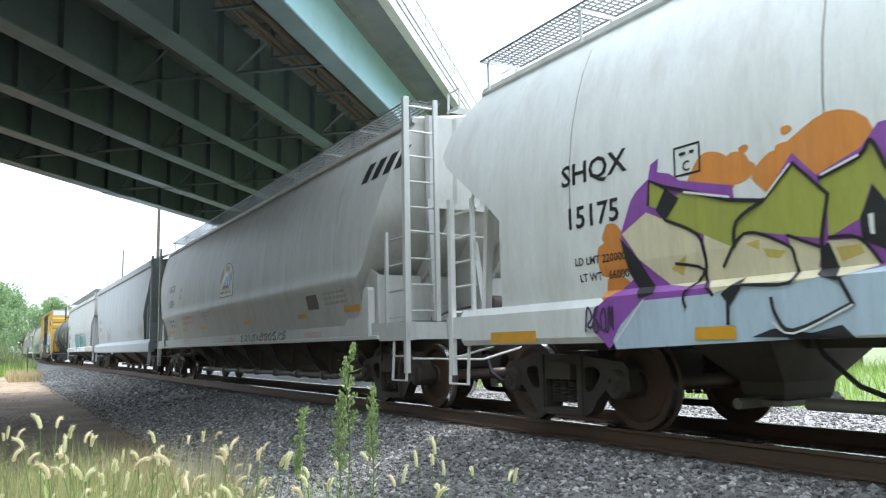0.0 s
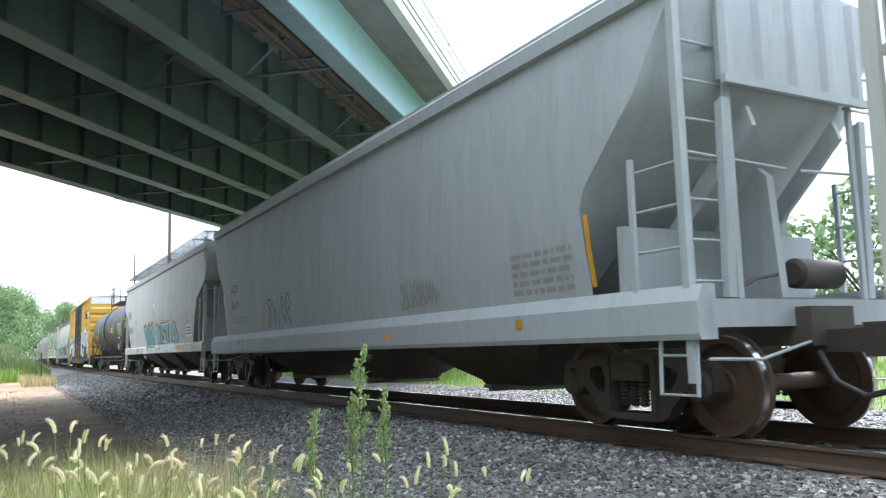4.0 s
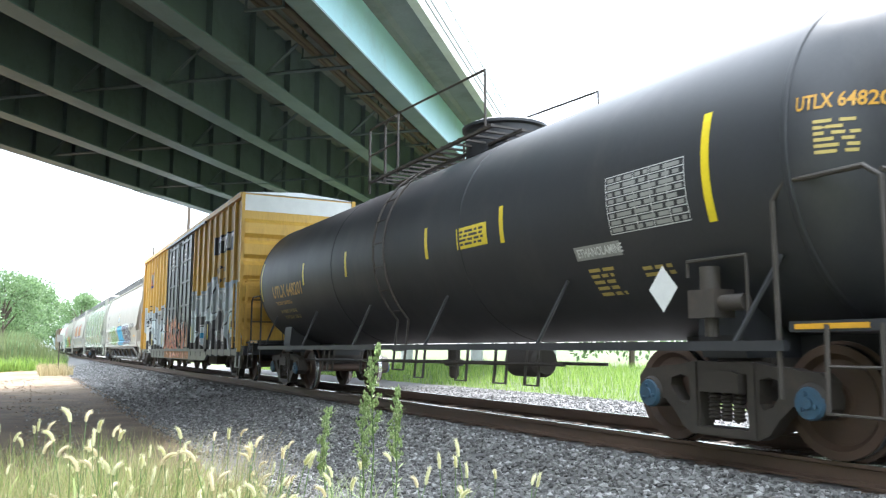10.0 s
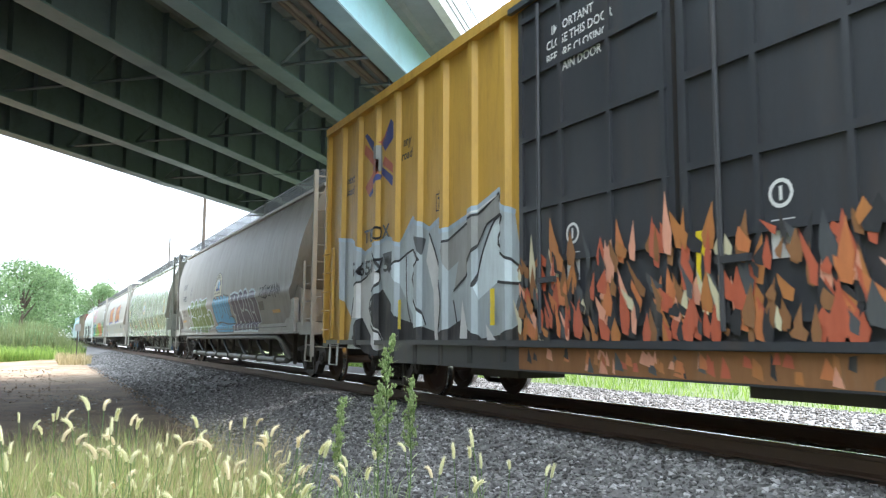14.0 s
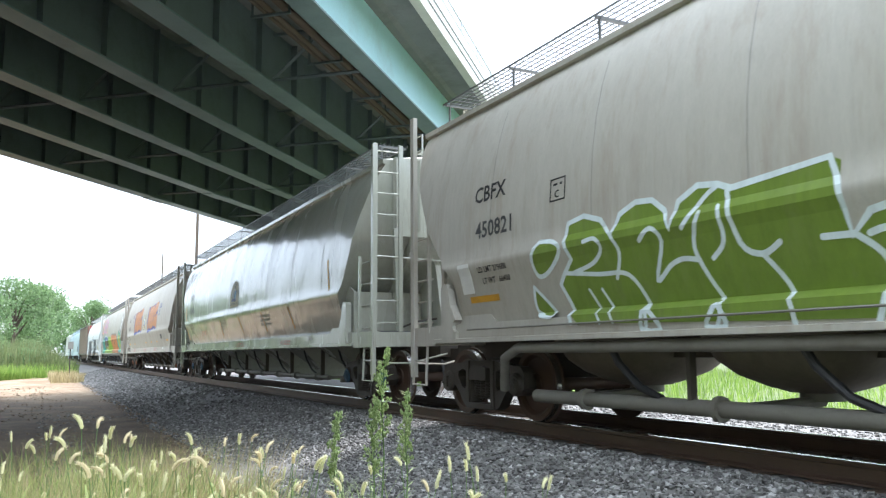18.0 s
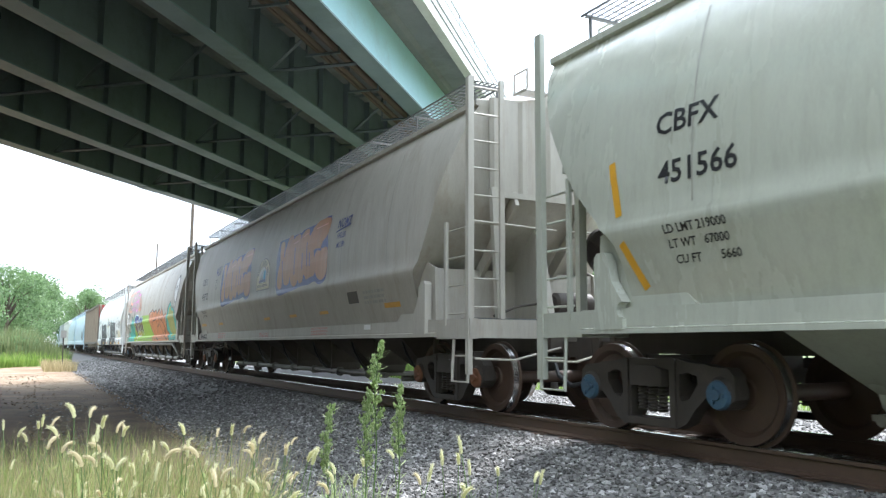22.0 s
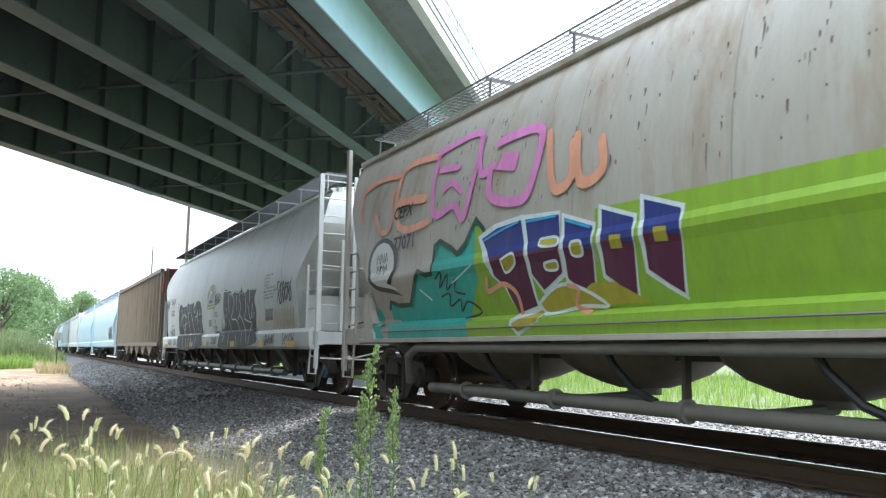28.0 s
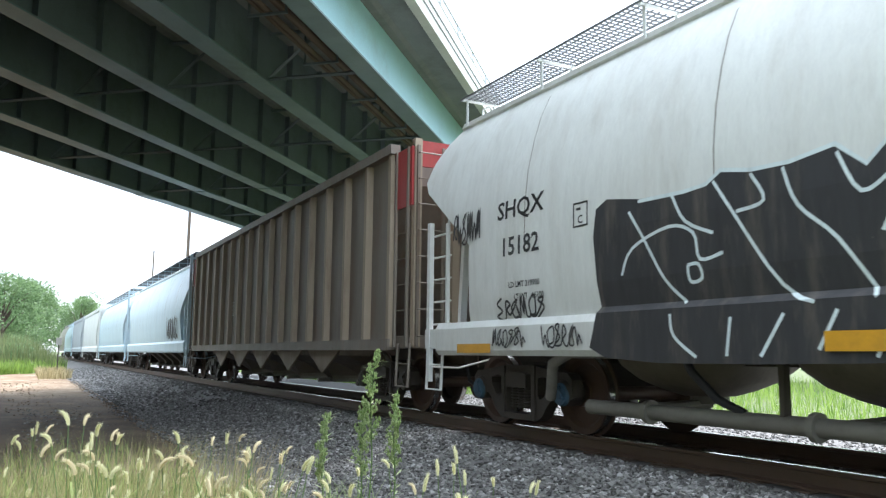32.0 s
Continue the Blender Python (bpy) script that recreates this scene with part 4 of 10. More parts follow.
STYLES = {
    # rounded sides with a long ledge
    "pressure": dict(table=[(1.22, 1.38), (1.5, 1.465), (1.85, 1.555), (1.95, 1.595), (2.02, 1.595), (2.09, 1.57), (2.5, 1.56), (2.9, 1.525), (3.3, 1.455), (3.65, 1.36), (3.95, 1.25), (4.18, 1.12), (4.20, 1.17), (4.27, 1.17)],
                     edge=[(1.22, 1.35), (1.9, 1.32), (2.02, 1.20), (2.35, 0.97), (2.6, 0.82), (3.0, 0.68), (3.5, 0.42), (4.0, 0.20), (4.27, 0.15)],
                     mid=[(1.22, 2.3), (1.6, 1.8), (2.1, 1.1), (2.6, 0.45), (2.95, 0.08), (4.27, 0.08)],
                     inset=0.92, rear=0.42, front_post=0.72, back_post=0.88, lad=0.47, sill=[(1.36, 1.00), (1.54, 1.00), (1.54, 1.05), (1.50, 1.06), (1.50, 1.24), (1.36, 1.24)], sill_in=1.1,
                     jack=True, bays=6, board=(-1.15, -0.62, 4.60), roof=4.45, truck=2.1, seams=8),
    # full white barrel with a deep side sill
    "barrel": dict(table=[(1.28, 1.50), (1.6, 1.545), (2.1, 1.565), (2.6, 1.555), (3.0, 1.505), (3.35, 1.42), (3.65, 1.32), (3.9, 1.20), (4.08, 1.07), (4.10, 1.10), (4.16, 1.10)],
                   edge=[(1.28, 1.0), (1.5, 1.0), (2.3, 1.25), (3.0, 0.4), (3.28, 0.02), (3.6, 0.08), (3.9, 0.3), (4.16, 0.55)],
                   mid=[(1.28, 2.2), (1.7, 1.7), (2.3, 0.9), (2.8, 0.2), (3.28, 0.0), (3.8, 0.1), (4.16, 0.5)],
                   inset=0.65, rear=0.45, front_post=0.62, back_post=0.45, lad=0.70, sill=[(1.36, 0.88), (1.53, 0.88), (1.57, 0.94), (1.58, 1.22), (1.53, 1.30), (1.36, 1.30)], sill_in=0.35,
                   jack=False, bays=6, board=(-1.28, -0.72, 4.44), roof=4.32, truck=2.1, seams=6),
    # smooth sides under an overhanging roof ledge
    "ledge": dict(table=[(1.30, 1.49), (1.8, 1.535), (2.4, 1.55), (3.0, 1.54), (3.5, 1.51), (3.98, 1.465), (4.0, 1.53), (4.17, 1.53), (4.22, 1.47)],
                  edge=[(1.30, 1.3), (1.5, 1.3), (2.3, 1.4), (3.15, 0.55), (4.0, 0.05), (4.22, 0.0)],
                  mid=[(1.30, 2.4), (1.8, 1.8), (2.4, 1.0), (3.0, 0.2), (3.2, 0.05), (4.22, 0.0)],
                  inset=0.8, rear=0.15, front_post=0.82, back_post=0.70, lad=0.58, sill=[(1.36, 0.88), (1.55, 0.88), (1.57, 0.93), (1.57, 1.20), (1.50, 1.34), (1.36, 1.34)], sill_in=0.2,
                  jack=False, bays=3, board=(-1.46, -0.86, 4.60), roof=4.38, truck=2.1, seams=0),
    # older car, upright upper corners
    "upright": dict(table=[(1.22, 1.49), (1.8, 1.535), (2.4, 1.55), (3.0, 1.54), (3.5, 1.51), (3.90, 1.475), (3.92, 1.54), (4.08, 1.54), (4.13, 1.48)],
                    edge=[(1.22, 1.75), (1.4, 1.72), (2.56, 1.08), (2.95, 0.1), (3.05, 0.0), (4.13, 0.0)],
                    mid=[(1.22, 2.6), (1.8, 1.9), (2.56, 0.9), (2.95, 0.2), (3.05, 0.0), (4.13, 0.0)],
                    inset=0.42, rear=0.0, front_post=0.66, back_post=0.52, lad=0.58, sill=[(1.36, 0.98), (1.56, 0.98), (1.56, 1.22), (1.50, 1.26), (1.36, 1.26)], sill_in=0.2,
                    jack=False, bays=3, board=(-1.46, -0.86, 4.50), roof=4.28, truck=2.1, seams=0),
}


def hopper(name, label, lead, tail, paint, style="pressure", cap="truck_steel", brake_end=1, pipes=False, under="under_paint"):
    """Covered hopper car: body with sloping ends, corner ladders, roof walk, outlets and two bogies."""
    S = STYLES[style]
    car, L = new_car(name, label, lead, tail)
    hb = L / 2 - S["inset"]
    me, sk = body_mesh(hb, S["table"], S["edge"], S["mid"], paint, S["roof"], rear=S["rear"])
    part("body", me, None, car)
    for x in np.linspace(-hb + 2.3, hb - 2.3, S["seams"]) if S["seams"] else ():
        bm = B()
        stroke(bm, [(x, 2.12 + 0.2 * k) for k in range(10)], 0.016)
        decal(car, "weld_seam", bm, "seam_grey", sk, 0.003)
    zs0, zs1 = min(p[1] for p in S["sill"]), max(p[1] for p in S["sill"])
    for sy in (-1, 1):
        bm = B()
        prism(bm, [(sy * y, z) for y, z in S["sill"]][::sy], -L / 2 + 0.5 + S["sill_in"], L / 2 - 0.5 - S["sill_in"], "x")
        part("side_sill", bm, paint, car, smooth=0)
        if S["jack"]:
            for s in (-1, 1):
                jack_pad(car, s * (hb - 0.95), s, sy, paint)
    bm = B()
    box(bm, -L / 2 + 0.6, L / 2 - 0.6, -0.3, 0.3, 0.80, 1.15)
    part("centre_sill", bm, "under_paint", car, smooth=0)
    xe = L / 2 - 0.50
    ztop = S["roof"] - 0.03
    tall = style in ("pressure",)
    for s in (-1, 1):
        xe = L / 2 - (S["front_post"] if s > 0 else S["back_post"])
        bm = B()
        box(bm, s * xe - 0.06, s * xe + 0.06, -1.5, 1.5, 0.98, 1.22)
        for sy in (-1, 1):
            a, b = sorted((s * (xe + 0.06), s * (L / 2 - 0.5 - S["sill_in"])))
            box(bm, a, b, sy * 1.44 - 0.06, sy * 1.44 + 0.055, 0.97, 1.23)
        part("end_sill", bm, paint, car, smooth=0)
        bm = B()
        for k in range(5):
            x = s * (xe - 0.10 - k * 0.07)
            box(bm, x - 0.02, x + 0.02, -1.38, 1.38, 1.222, 1.245)
        tagged(part("end_platform", bm, "grating", car, smooth=0), kind="stuff")
        for sy in (-1, 1):
            xc = s * (xe if tall else xe - 0.05)
            low = not tall and s < 0
            bm = B()
            pw = 0.055 if tall and s < 0 else 0.04
            box(bm, xc - pw, xc + pw, sy * 1.47 - 0.045, sy * 1.47 + 0.02, 0.52, 2.72 if low else ztop)
            part("corner_post", bm, paint, car, smooth=0)
            if s > 0:
                # full ladder across the end, a short one on the side
                ladder(car, "end_ladder", (xc + 0.02, sy * 1.46), (xc + 0.02, sy * (1.46 - S["lad"])), 1.23, ztop + 0.02, 9, paint, rail=0.07, r=0.015, twist=sy)
                ladder(car, "grab_ladder", (xc, sy * 1.50), (xc - 0.62, sy * 1.50), 1.15, 2.55, 4, paint, rail=0.055, r=0.015, twist=-sy)
                bm = B()
                tube(bm, ((xc, sy * 1.42, 2.50), (xc - 0.02, sy * 0.1, 2.46)), 0.016, 6)
                part("end_handrail", bm, paint, car)
            else:
                ladder(car, "side_ladder", (xc, sy * 1.50), (xc + 0.52, sy * 1.50), 1.15, 2.65, 5, paint, rail=0.05, r=0.015, twist=sy)
                bm = B()
                tube(bm, [(xc + 0.52, sy * 1.49, 2.60), (xc + 0.56, sy * 1.49, 2.72), (xc + 0.72, sy * 1.47, 2.70)], 0.018, 6)
                part("grab_rail", bm, paint, car)
            step(car, s * xe - (0.42 if s > 0 else 0), sy, paint)
            # raking braces from the platform up to the end sheet, and the rib plates on the slope
            bm = B()
            prism(bm, [(s * (xe - 0.02), 1.24), (s * (xe - 0.10), 1.24), (s * (hb - 0.06), 2.98), (s * (hb + 0.02), 3.02)][::int(s)], sy * 0.98 - 0.05, sy * 0.98 + 0.05)
            part("end_brace", bm, paint, car, smooth=0)
            bm = B()
            prism(bm, [(s * (hb - 0.05), 3.0), (s * (hb - 1.55), 1.55), (s * (hb - 1.55), 1.30), (s * (hb + 0.02), 2.80)][::int(s)], sy * 0.62 - 0.03, sy * 0.62 + 0.03)
            part("slope_rib", bm, paint, car, smooth=0)
            if style in ("ledge", "upright"):
                continue
            bm = B()
            prism(bm, [(s * (hb - 0.85), 1.22), (s * (hb - 0.90), 1.98), (s * (hb - 1.2), 2.1), (s * (hb - 2.2), 1.22)][::int(s)], sy * 1.40 - 0.02, sy * 1.40 + 0.02)
            part("corner_web", bm, paint, car, smooth=0)
        bm = B()
        prism(bm, [(s * (xe - 0.25), 1.22), (s * (hb - 0.35), 2.45), (s * (hb - 0.45), 2.55), (s * (hb - 1.9), 1.22)][::int(s)], -0.05, 0.05)
        box(bm, s * (hb - 1.0) - 0.04, s * (hb - 1.0) + 0.04, -1.38, 1.38, 1.22, 1.98)
        part("shear_plate", bm, paint, car, smooth=0)
        # stiffened upright end sheet
        hs = hb + (0.6 * S["rear"] if s < 0 else 0.0) - S["mid"][-1][1]
        za = S["mid"][-2][0] + (0.0 if S["mid"][-2][0] < 3.25 else -0.4)
        bm = B()
        box(bm, *sorted((s * (hs - 0.06), s * (hs + 0.02))), -0.98, 0.98, za, ztop - 0.12)
        es = part("end_sheet", bm, paint, car, smooth=0)
        bm = B()
        box(bm, *sorted((s * (hs + 0.02), s * (hs + 0.08))), -1.02, 1.02, za - 0.06, za + 0.02)
        part("sheet_rail", bm, paint, es, smooth=0)
        for y in (-0.93, -0.47, 0.0, 0.47, 0.93):
            bm = B()
            prism(bm, [(s * (hs + 0.02), y - 0.08), (s * (hs + 0.075), y - 0.04), (s * (hs + 0.075), y + 0.04), (s * (hs + 0.02), y + 0.08)][::int(-s)], za + 0.02, ztop - 0.14, "z")
            part("stiffener", bm, paint, es, smooth=0)
        bm = B()
        lathe(bm, [(0.11, -0.34), (0.15, -0.30), (0.15, 0.30), (0.11, 0.34)], 16, "y", (s * (hb - 0.35), 0.55, 1.50))
        tube(bm, ((s * (hb - 0.35), 0.1, 1.5), (s * (hb - 0.2), -0.5, 1.42), (s * (hb - 0.15), -0.9, 1.28)), 0.018, 6)
        part("brake_cylinder", bm, "truck_steel", car)
        bm = B()
        x0, x1 = sorted((s * (hb - 0.1), s * (xe + 0.04)))
        for k in range(int((x1 - x0) / 0.06)):
            box(bm, x0 + k * 0.06 - 0.005, x0 + k * 0.06 + 0.005, -0.6, 0.6, ztop - 0.02, ztop)
        for k in range(4):
            y = -0.6 + k * 0.4
            box(bm, x0, x1, y - 0.01, y + 0.01, ztop - 0.05, ztop - 0.02)
        tagged(part("roof_end_platform", bm, paint, car, smooth=0), kind="stuff")
        for sy in (-1, 1):
            bm = B()
            tube(bm, [(s * (xe + 0.03), sy * 0.58, ztop - 0.02), (s * (xe + 0.03), sy * 0.58, ztop + 0.26), (s * (xe - 0.3), sy * 0.58, ztop + 0.26), (s * (xe - 0.3), sy * 0.58, ztop - 0.02)], 0.018, 6)
            part("roof_handhold", bm, paint, car)
        bm = B()
        tube(bm, [(s * (xe + 0.10), -1.45, 0.72), (s * (xe + 0.16), -0.9, 0.70), (s * (xe + 0.2), -0.2, 0.86)], 0.016, 6)
        part("uncoupling_lever", bm, paint, car)
        coupler(car, L, s)
        bogie(car, s * (L / 2 - S["truck"]), cap)
    brake_wheel(car, brake_end * (L / 2 - S["front_post"] + 0.02), -0.45, 2.0, brake_end)
    y0, y1, zb = S["board"]
    running_board(car, -hb + 0.3, hb - 0.3, y0, y1, zb, paint, S["table"][-1][0], style)
    running_board(car, -hb + 0.3, hb - 0.3, -y1, -y0, zb, paint, S["table"][-1][0], style)
    hatches(car, -hb + 1.5, hb - 1.5, 6, S["roof"] + 0.05, paint)
    if pipes == 2:
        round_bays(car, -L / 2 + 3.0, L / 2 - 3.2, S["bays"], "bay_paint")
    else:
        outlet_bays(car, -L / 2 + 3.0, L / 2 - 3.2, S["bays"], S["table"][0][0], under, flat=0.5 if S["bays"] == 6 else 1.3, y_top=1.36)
    if pipes:
        bm = B()
        py, pe, pr = (-1.18, L / 2 - 3.6, 0.075) if pipes == 2 else (-0.8, L / 2 - 4.9, 0.05)
        tube(bm, ((-pe, py, 0.36), (pe, py, 0.36)), pr, 12)
        for k in range(7):
            xx = -pe + 2 * pe * (k + 0.5) / 7
            tube(bm, ((xx - 0.03, py, 0.36), (xx + 0.03, py, 0.36)), pr + 0.04, 12)
        pp = part("discharge_pipe", bm, "pipe_grey", car)
        if pipes == 2:
            bm = B()
            tube(bm, [(-L / 2 + 3.0, -1.25, 0.42), (-L / 2 + 3.25, -1.40, 0.80), (-L / 2 + 3.6, -1.43, 0.92), (L / 2 - 3.6, -1.43, 0.92), (L / 2 - 3.25, -1.40, 0.80), (L / 2 - 3.0, -1.25, 0.42)], 0.06, 12)
            part("air_main", bm, "pipe_grey", pp)
        for k in range(S["bays"]):
            xx = -L / 2 + 3.4 + (L - 6.8) * (k + 0.75) / S["bays"]
            bm = B()
            tube(bm, ((xx, py - 0.12, 0.95), (xx + 0.12, py - 0.1, 0.75), (xx + 0.35, py - 0.04, 0.52), (xx + 0.6, py, 0.42)), 0.04 if pipes == 2 else 0.022, 8)
            part("air_hose", bm, "black_paint", pp)
            bm = B()
            box(bm, xx + 0.97, xx + 1.02, py - 0.04, py + 0.04, 0.3, 0.98)
            part("pipe_hanger", bm, "under_paint", pp, smooth=0)
    return car, L, sk, hb
def paint(name, c, rough=0.5, dirt=0.25):
    M[name] = material(name, c, rough, second=tuple(v * 0.82 for v in c), amount=0.6, scale=3, bump=0.02, stretch=STREAK, dirt=(0.2, 0.17, 0.13), dirt_amount=dirt, dirt_scale=2)
    return name


paint("seam_grey", (0.30, 0.29, 0.26))
LIME, TEAL, SKYB, ORANGE, PURPLE, NAVY = paint("lime", (0.34, 0.36, 0.07)), paint("teal", (0.05, 0.42, 0.36)), paint("sky_blue", (0.05, 0.38, 0.66)), paint("orange", (0.62, 0.24, 0.05)), paint("purple", (0.26, 0.08, 0.36)), paint("navy", (0.03, 0.045, 0.22))
GREEN, DPURPLE, RED, PINK, PEACH, SILVER = paint("leaf_green", (0.16, 0.24, 0.03)), paint("dark_purple", (0.055, 0.03, 0.085)), paint("brick_red", (0.50, 0.12, 0.06)), paint("pink", (0.70, 0.25, 0.55)), paint("peach", (0.75, 0.36, 0.24)), paint("silver", (0.42, 0.47, 0.49), 0.35)
DARK, ICE, AQUA, CREAM, RUST, SMOKE = paint("dark_grey", (0.085, 0.09, 0.095)), paint("ice_white", (0.68, 0.77, 0.79)), paint("aqua", (0.13, 0.36, 0.40)), paint("cream", (0.66, 0.60, 0.40)), paint("rust_brown", (0.28, 0.13, 0.05), 0.8), paint("smoke_black", (0.035, 0.035, 0.038), 0.6, 0.5)
SPRING, MAROON, OLIVE = paint("spring_green", (0.27, 0.45, 0.04)), paint("maroon", (0.10, 0.02, 0.06)), paint("olive_yellow", (0.42, 0.37, 0.04))
BURNT = paint("burnt_orange", (0.46, 0.185, 0.055))
INK = paint("dark_green_ink", (0.03, 0.075, 0.05))
GRIME = paint("grime", (0.13, 0.10, 0.075), 0.85)
PALEBLUE, AMBER, FLAME, PATCHG = paint("pale_blue", (0.42, 0.52, 0.60)), paint("amber", (0.55, 0.42, 0.12)), paint("flame", (0.58, 0.20, 0.07)), paint("patch_grey", (0.33, 0.33, 0.31))


def plate_box(car, x, z, w, h, skin, mat="black_paint", text="C"):
    """Outlined box with a clearance letter."""
    bm = B()
    stroke(bm, [(x, z), (x + w, z), (x + w, z + h), (x, z + h)], 0.018, closed=True)
    decal(car, "clearance_box", bm, mat, skin, 0.004)
    letters(car, text, x + w * 0.3, z + h * 0.12, h * 0.35, mat, skin)
    data_block(car, x + w * 0.2, x + w * 0.8, z + h * 0.65, z + h * 0.85, 1, mat, skin)


def mill_sign(car, x0, x1, z0, z1, skin):
    """Arched cream emblem with a dark rim, a pale ring and a blue and white picture of silos."""
    cx, w, h = 0.5 * (x0 + x1), 0.5 * (x1 - x0), z1 - z0

    def arch(k):
        base = z0 + h * (1 - k) * 0.5
        top = [(cx + w * k * math.cos(radians(a)), z0 + h * 0.42 + h * 0.58 * k * math.sin(radians(a))) for a in range(0, 181, 12)]
        return [(cx - w * k, base), (cx + w * k, base)] + top
    for k, mat, lift in ((1.0, "black_paint", 0.004), (0.95, CREAM, 0.007), (0.55, "black_paint", 0.010), (0.52, "white_mark", 0.013)):
        bm = B()
        poly(bm, arch(k))
        decal(car, "emblem", bm, mat, skin, lift)
    bm = B()
    poly(bm, [(cx + w * 0.12, z0 + h * 0.32), (cx + w * 0.40, z0 + h * 0.32), (cx + w * 0.40, z0 + h * 0.58), (cx + w * 0.26, z0 + h * 0.63), (cx + w * 0.12, z0 + h * 0.58)])
    decal(car, "emblem", bm, SKYB, skin, 0.016)
    for a, d in ((-0.40, 0.44), (-0.27, 0.52), (-0.14, 0.60), (-0.02, 0.64)):
        bm = B()
        poly(bm, [(cx + w * a, z0 + h * 0.32), (cx + w * (a + 0.10), z0 + h * 0.32), (cx + w * (a + 0.10), z0 + h * d), (cx + w * a, z0 + h * (d - 0.03))])
        decal(car, "emblem", bm, PATCHG, skin, 0.016)
    bm = B()
    poly(bm, [(cx - w * 0.5, z0 + h * 0.25), (cx + w * 0.5, z0 + h * 0.25), (cx + w * 0.42, z0 + h * 0.33), (cx - w * 0.42, z0 + h * 0.33)])
    decal(car, "emblem", bm, NAVY, skin, 0.0175)
    bm = B()
    n = 15
    for i in range(n):
        if i in (5, 11):
            continue
        a = radians(172 - 164 * i / (n - 1))
        p = Vector((cx + w * 0.75 * math.cos(a), z0 + h * 0.42 + h * 0.43 * math.sin(a)))
        d = Vector((math.cos(a), math.sin(a) * h / w * 0.6)).normalized() * h * 0.075
        e = Vector((-d.y, d.x)) * 0.35
        stroke(bm, [p - d - e, p + d - e], w * 0.035)
        stroke(bm, [p - d + e, p + d + e], w * 0.035)
    for i in range(17):
        x = cx - w * 0.78 + i * w * 0.092
        if i not in (7, 13):
            poly(bm, [(x, z0 + h * 0.10), (x + w * 0.055, z0 + h * 0.10), (x + w * 0.055, z0 + h * 0.18), (x, z0 + h * 0.18)])
    tagged(decal(car, "emblem", bm, "black_paint", skin, 0.0185), kind="stuff")


def yellow_marks(car, marks, skin, mat="marker_yellow", lift=0.005):
    for x0, x1, z0, z1 in marks:
        patch(car, "reflector_strip", x0, x1, z0, z1, mat, skin, lift, "yellow reflective strip")


class Flat:
    cuts = bends = ()

    def __init__(self, y):
        self.y = y

    def half(self, z, x=0.0):
        return self.y


SILL_B, SILL_P, SILL_L, SILL_U = Flat(1.582), Flat(1.502), Flat(1.572), Flat(1.562)
ENDS = [10.75, -9.05, -29.45, -48.15, -66.3, -83.8, -103.75, -124.1, -145.15, -166.1, -187.2, -207.0, -224.4, -243.0, -261.6, -280.2, -298.8, -317.4, -336.0]


class WholeSkin:
    """Body and side sill taken together, so that a painting runs on over both."""
    cuts = ()

    def __init__(self, table, y_sill, z_sill):
        self.body, self.y, self.z = Skin(table), y_sill, z_sill
        self.bends = [z_sill, z_sill + 0.06] + [z for z in self.body.bends if z > z_sill + 0.06]

    def half(self, z, x=0.0):
        f = min(1.0, max(0.0, (z - self.z) / 0.06))
        return self.y * (1 - f) + self.body.half(z) * f


WSB = WholeSkin(STYLES["barrel"]["table"], 1.583, 1.30)
WSP = WholeSkin(STYLES["pressure"]["table"], 1.506, 1.25)
WSU = WholeSkin(STYLES["upright"]["table"], 1.563, 1.24)


def mural(car, skin, fills, lines, lift=0.004, dx=0.0, soft=False):
    """A spray-painted piece: flat fills in order, then lines of a given width over them."""
    for k, (mat, pts) in enumerate(fills):
        bm = B()
        pts = [Vector((x + dx, z)) for x, z in pts]
        if soft:
            n = len(pts)
            ring = []
            for i in range(n):
                p0, p1, p2, p3 = pts[i - 1], pts[i], pts[(i + 1) % n], pts[(i + 2) % n]
                for f in (0.0, 0.33, 0.67):
                    ring.append(p1 + 0.5 * f * (p2 - p0 + f * (2 * p0 - 5 * p1 + 4 * p2 - p3 + f * (3 * (p1 - p2) + p3 - p0))))
            pts = ring
        poly(bm, pts)
        decal(car, "graffiti_fill", bm, mat, skin, lift + 0.0006 * k)
    top = lift + 0.0006 * len(fills) + 0.0008
    for k, (mat, w, pts) in enumerate(lines):
        bm = B()
        stroke(bm, rounded([(x + dx, z) for x, z in pts], 4) if len(pts) < 9 else [(x + dx, z) for x, z in pts], w, soft=True)
        decal(car, "graffiti_line", bm, mat, skin, top + 0.0002 * k)


def blobs(car, spots, mat, skin, lift, seed=1, name="graffiti_fill"):
    """Rounded uneven spots of paint: (x, z, radius)."""
    rg = random.Random(seed)
    for k, (x, z, r) in enumerate(spots):
        bm = B()
        ph = rg.uniform(0, 6)
        poly(bm, [(x + r * 1.25 * (1 + 0.12 * math.sin(3 * a + ph)) * math.cos(a), z + r * (1 + 0.12 * math.sin(2 * a + ph)) * math.sin(a)) for a in np.linspace(0, 2 * math.pi, 22)[:-1]])
        decal(car, name, bm, mat, skin, lift + 0.0003 * k)


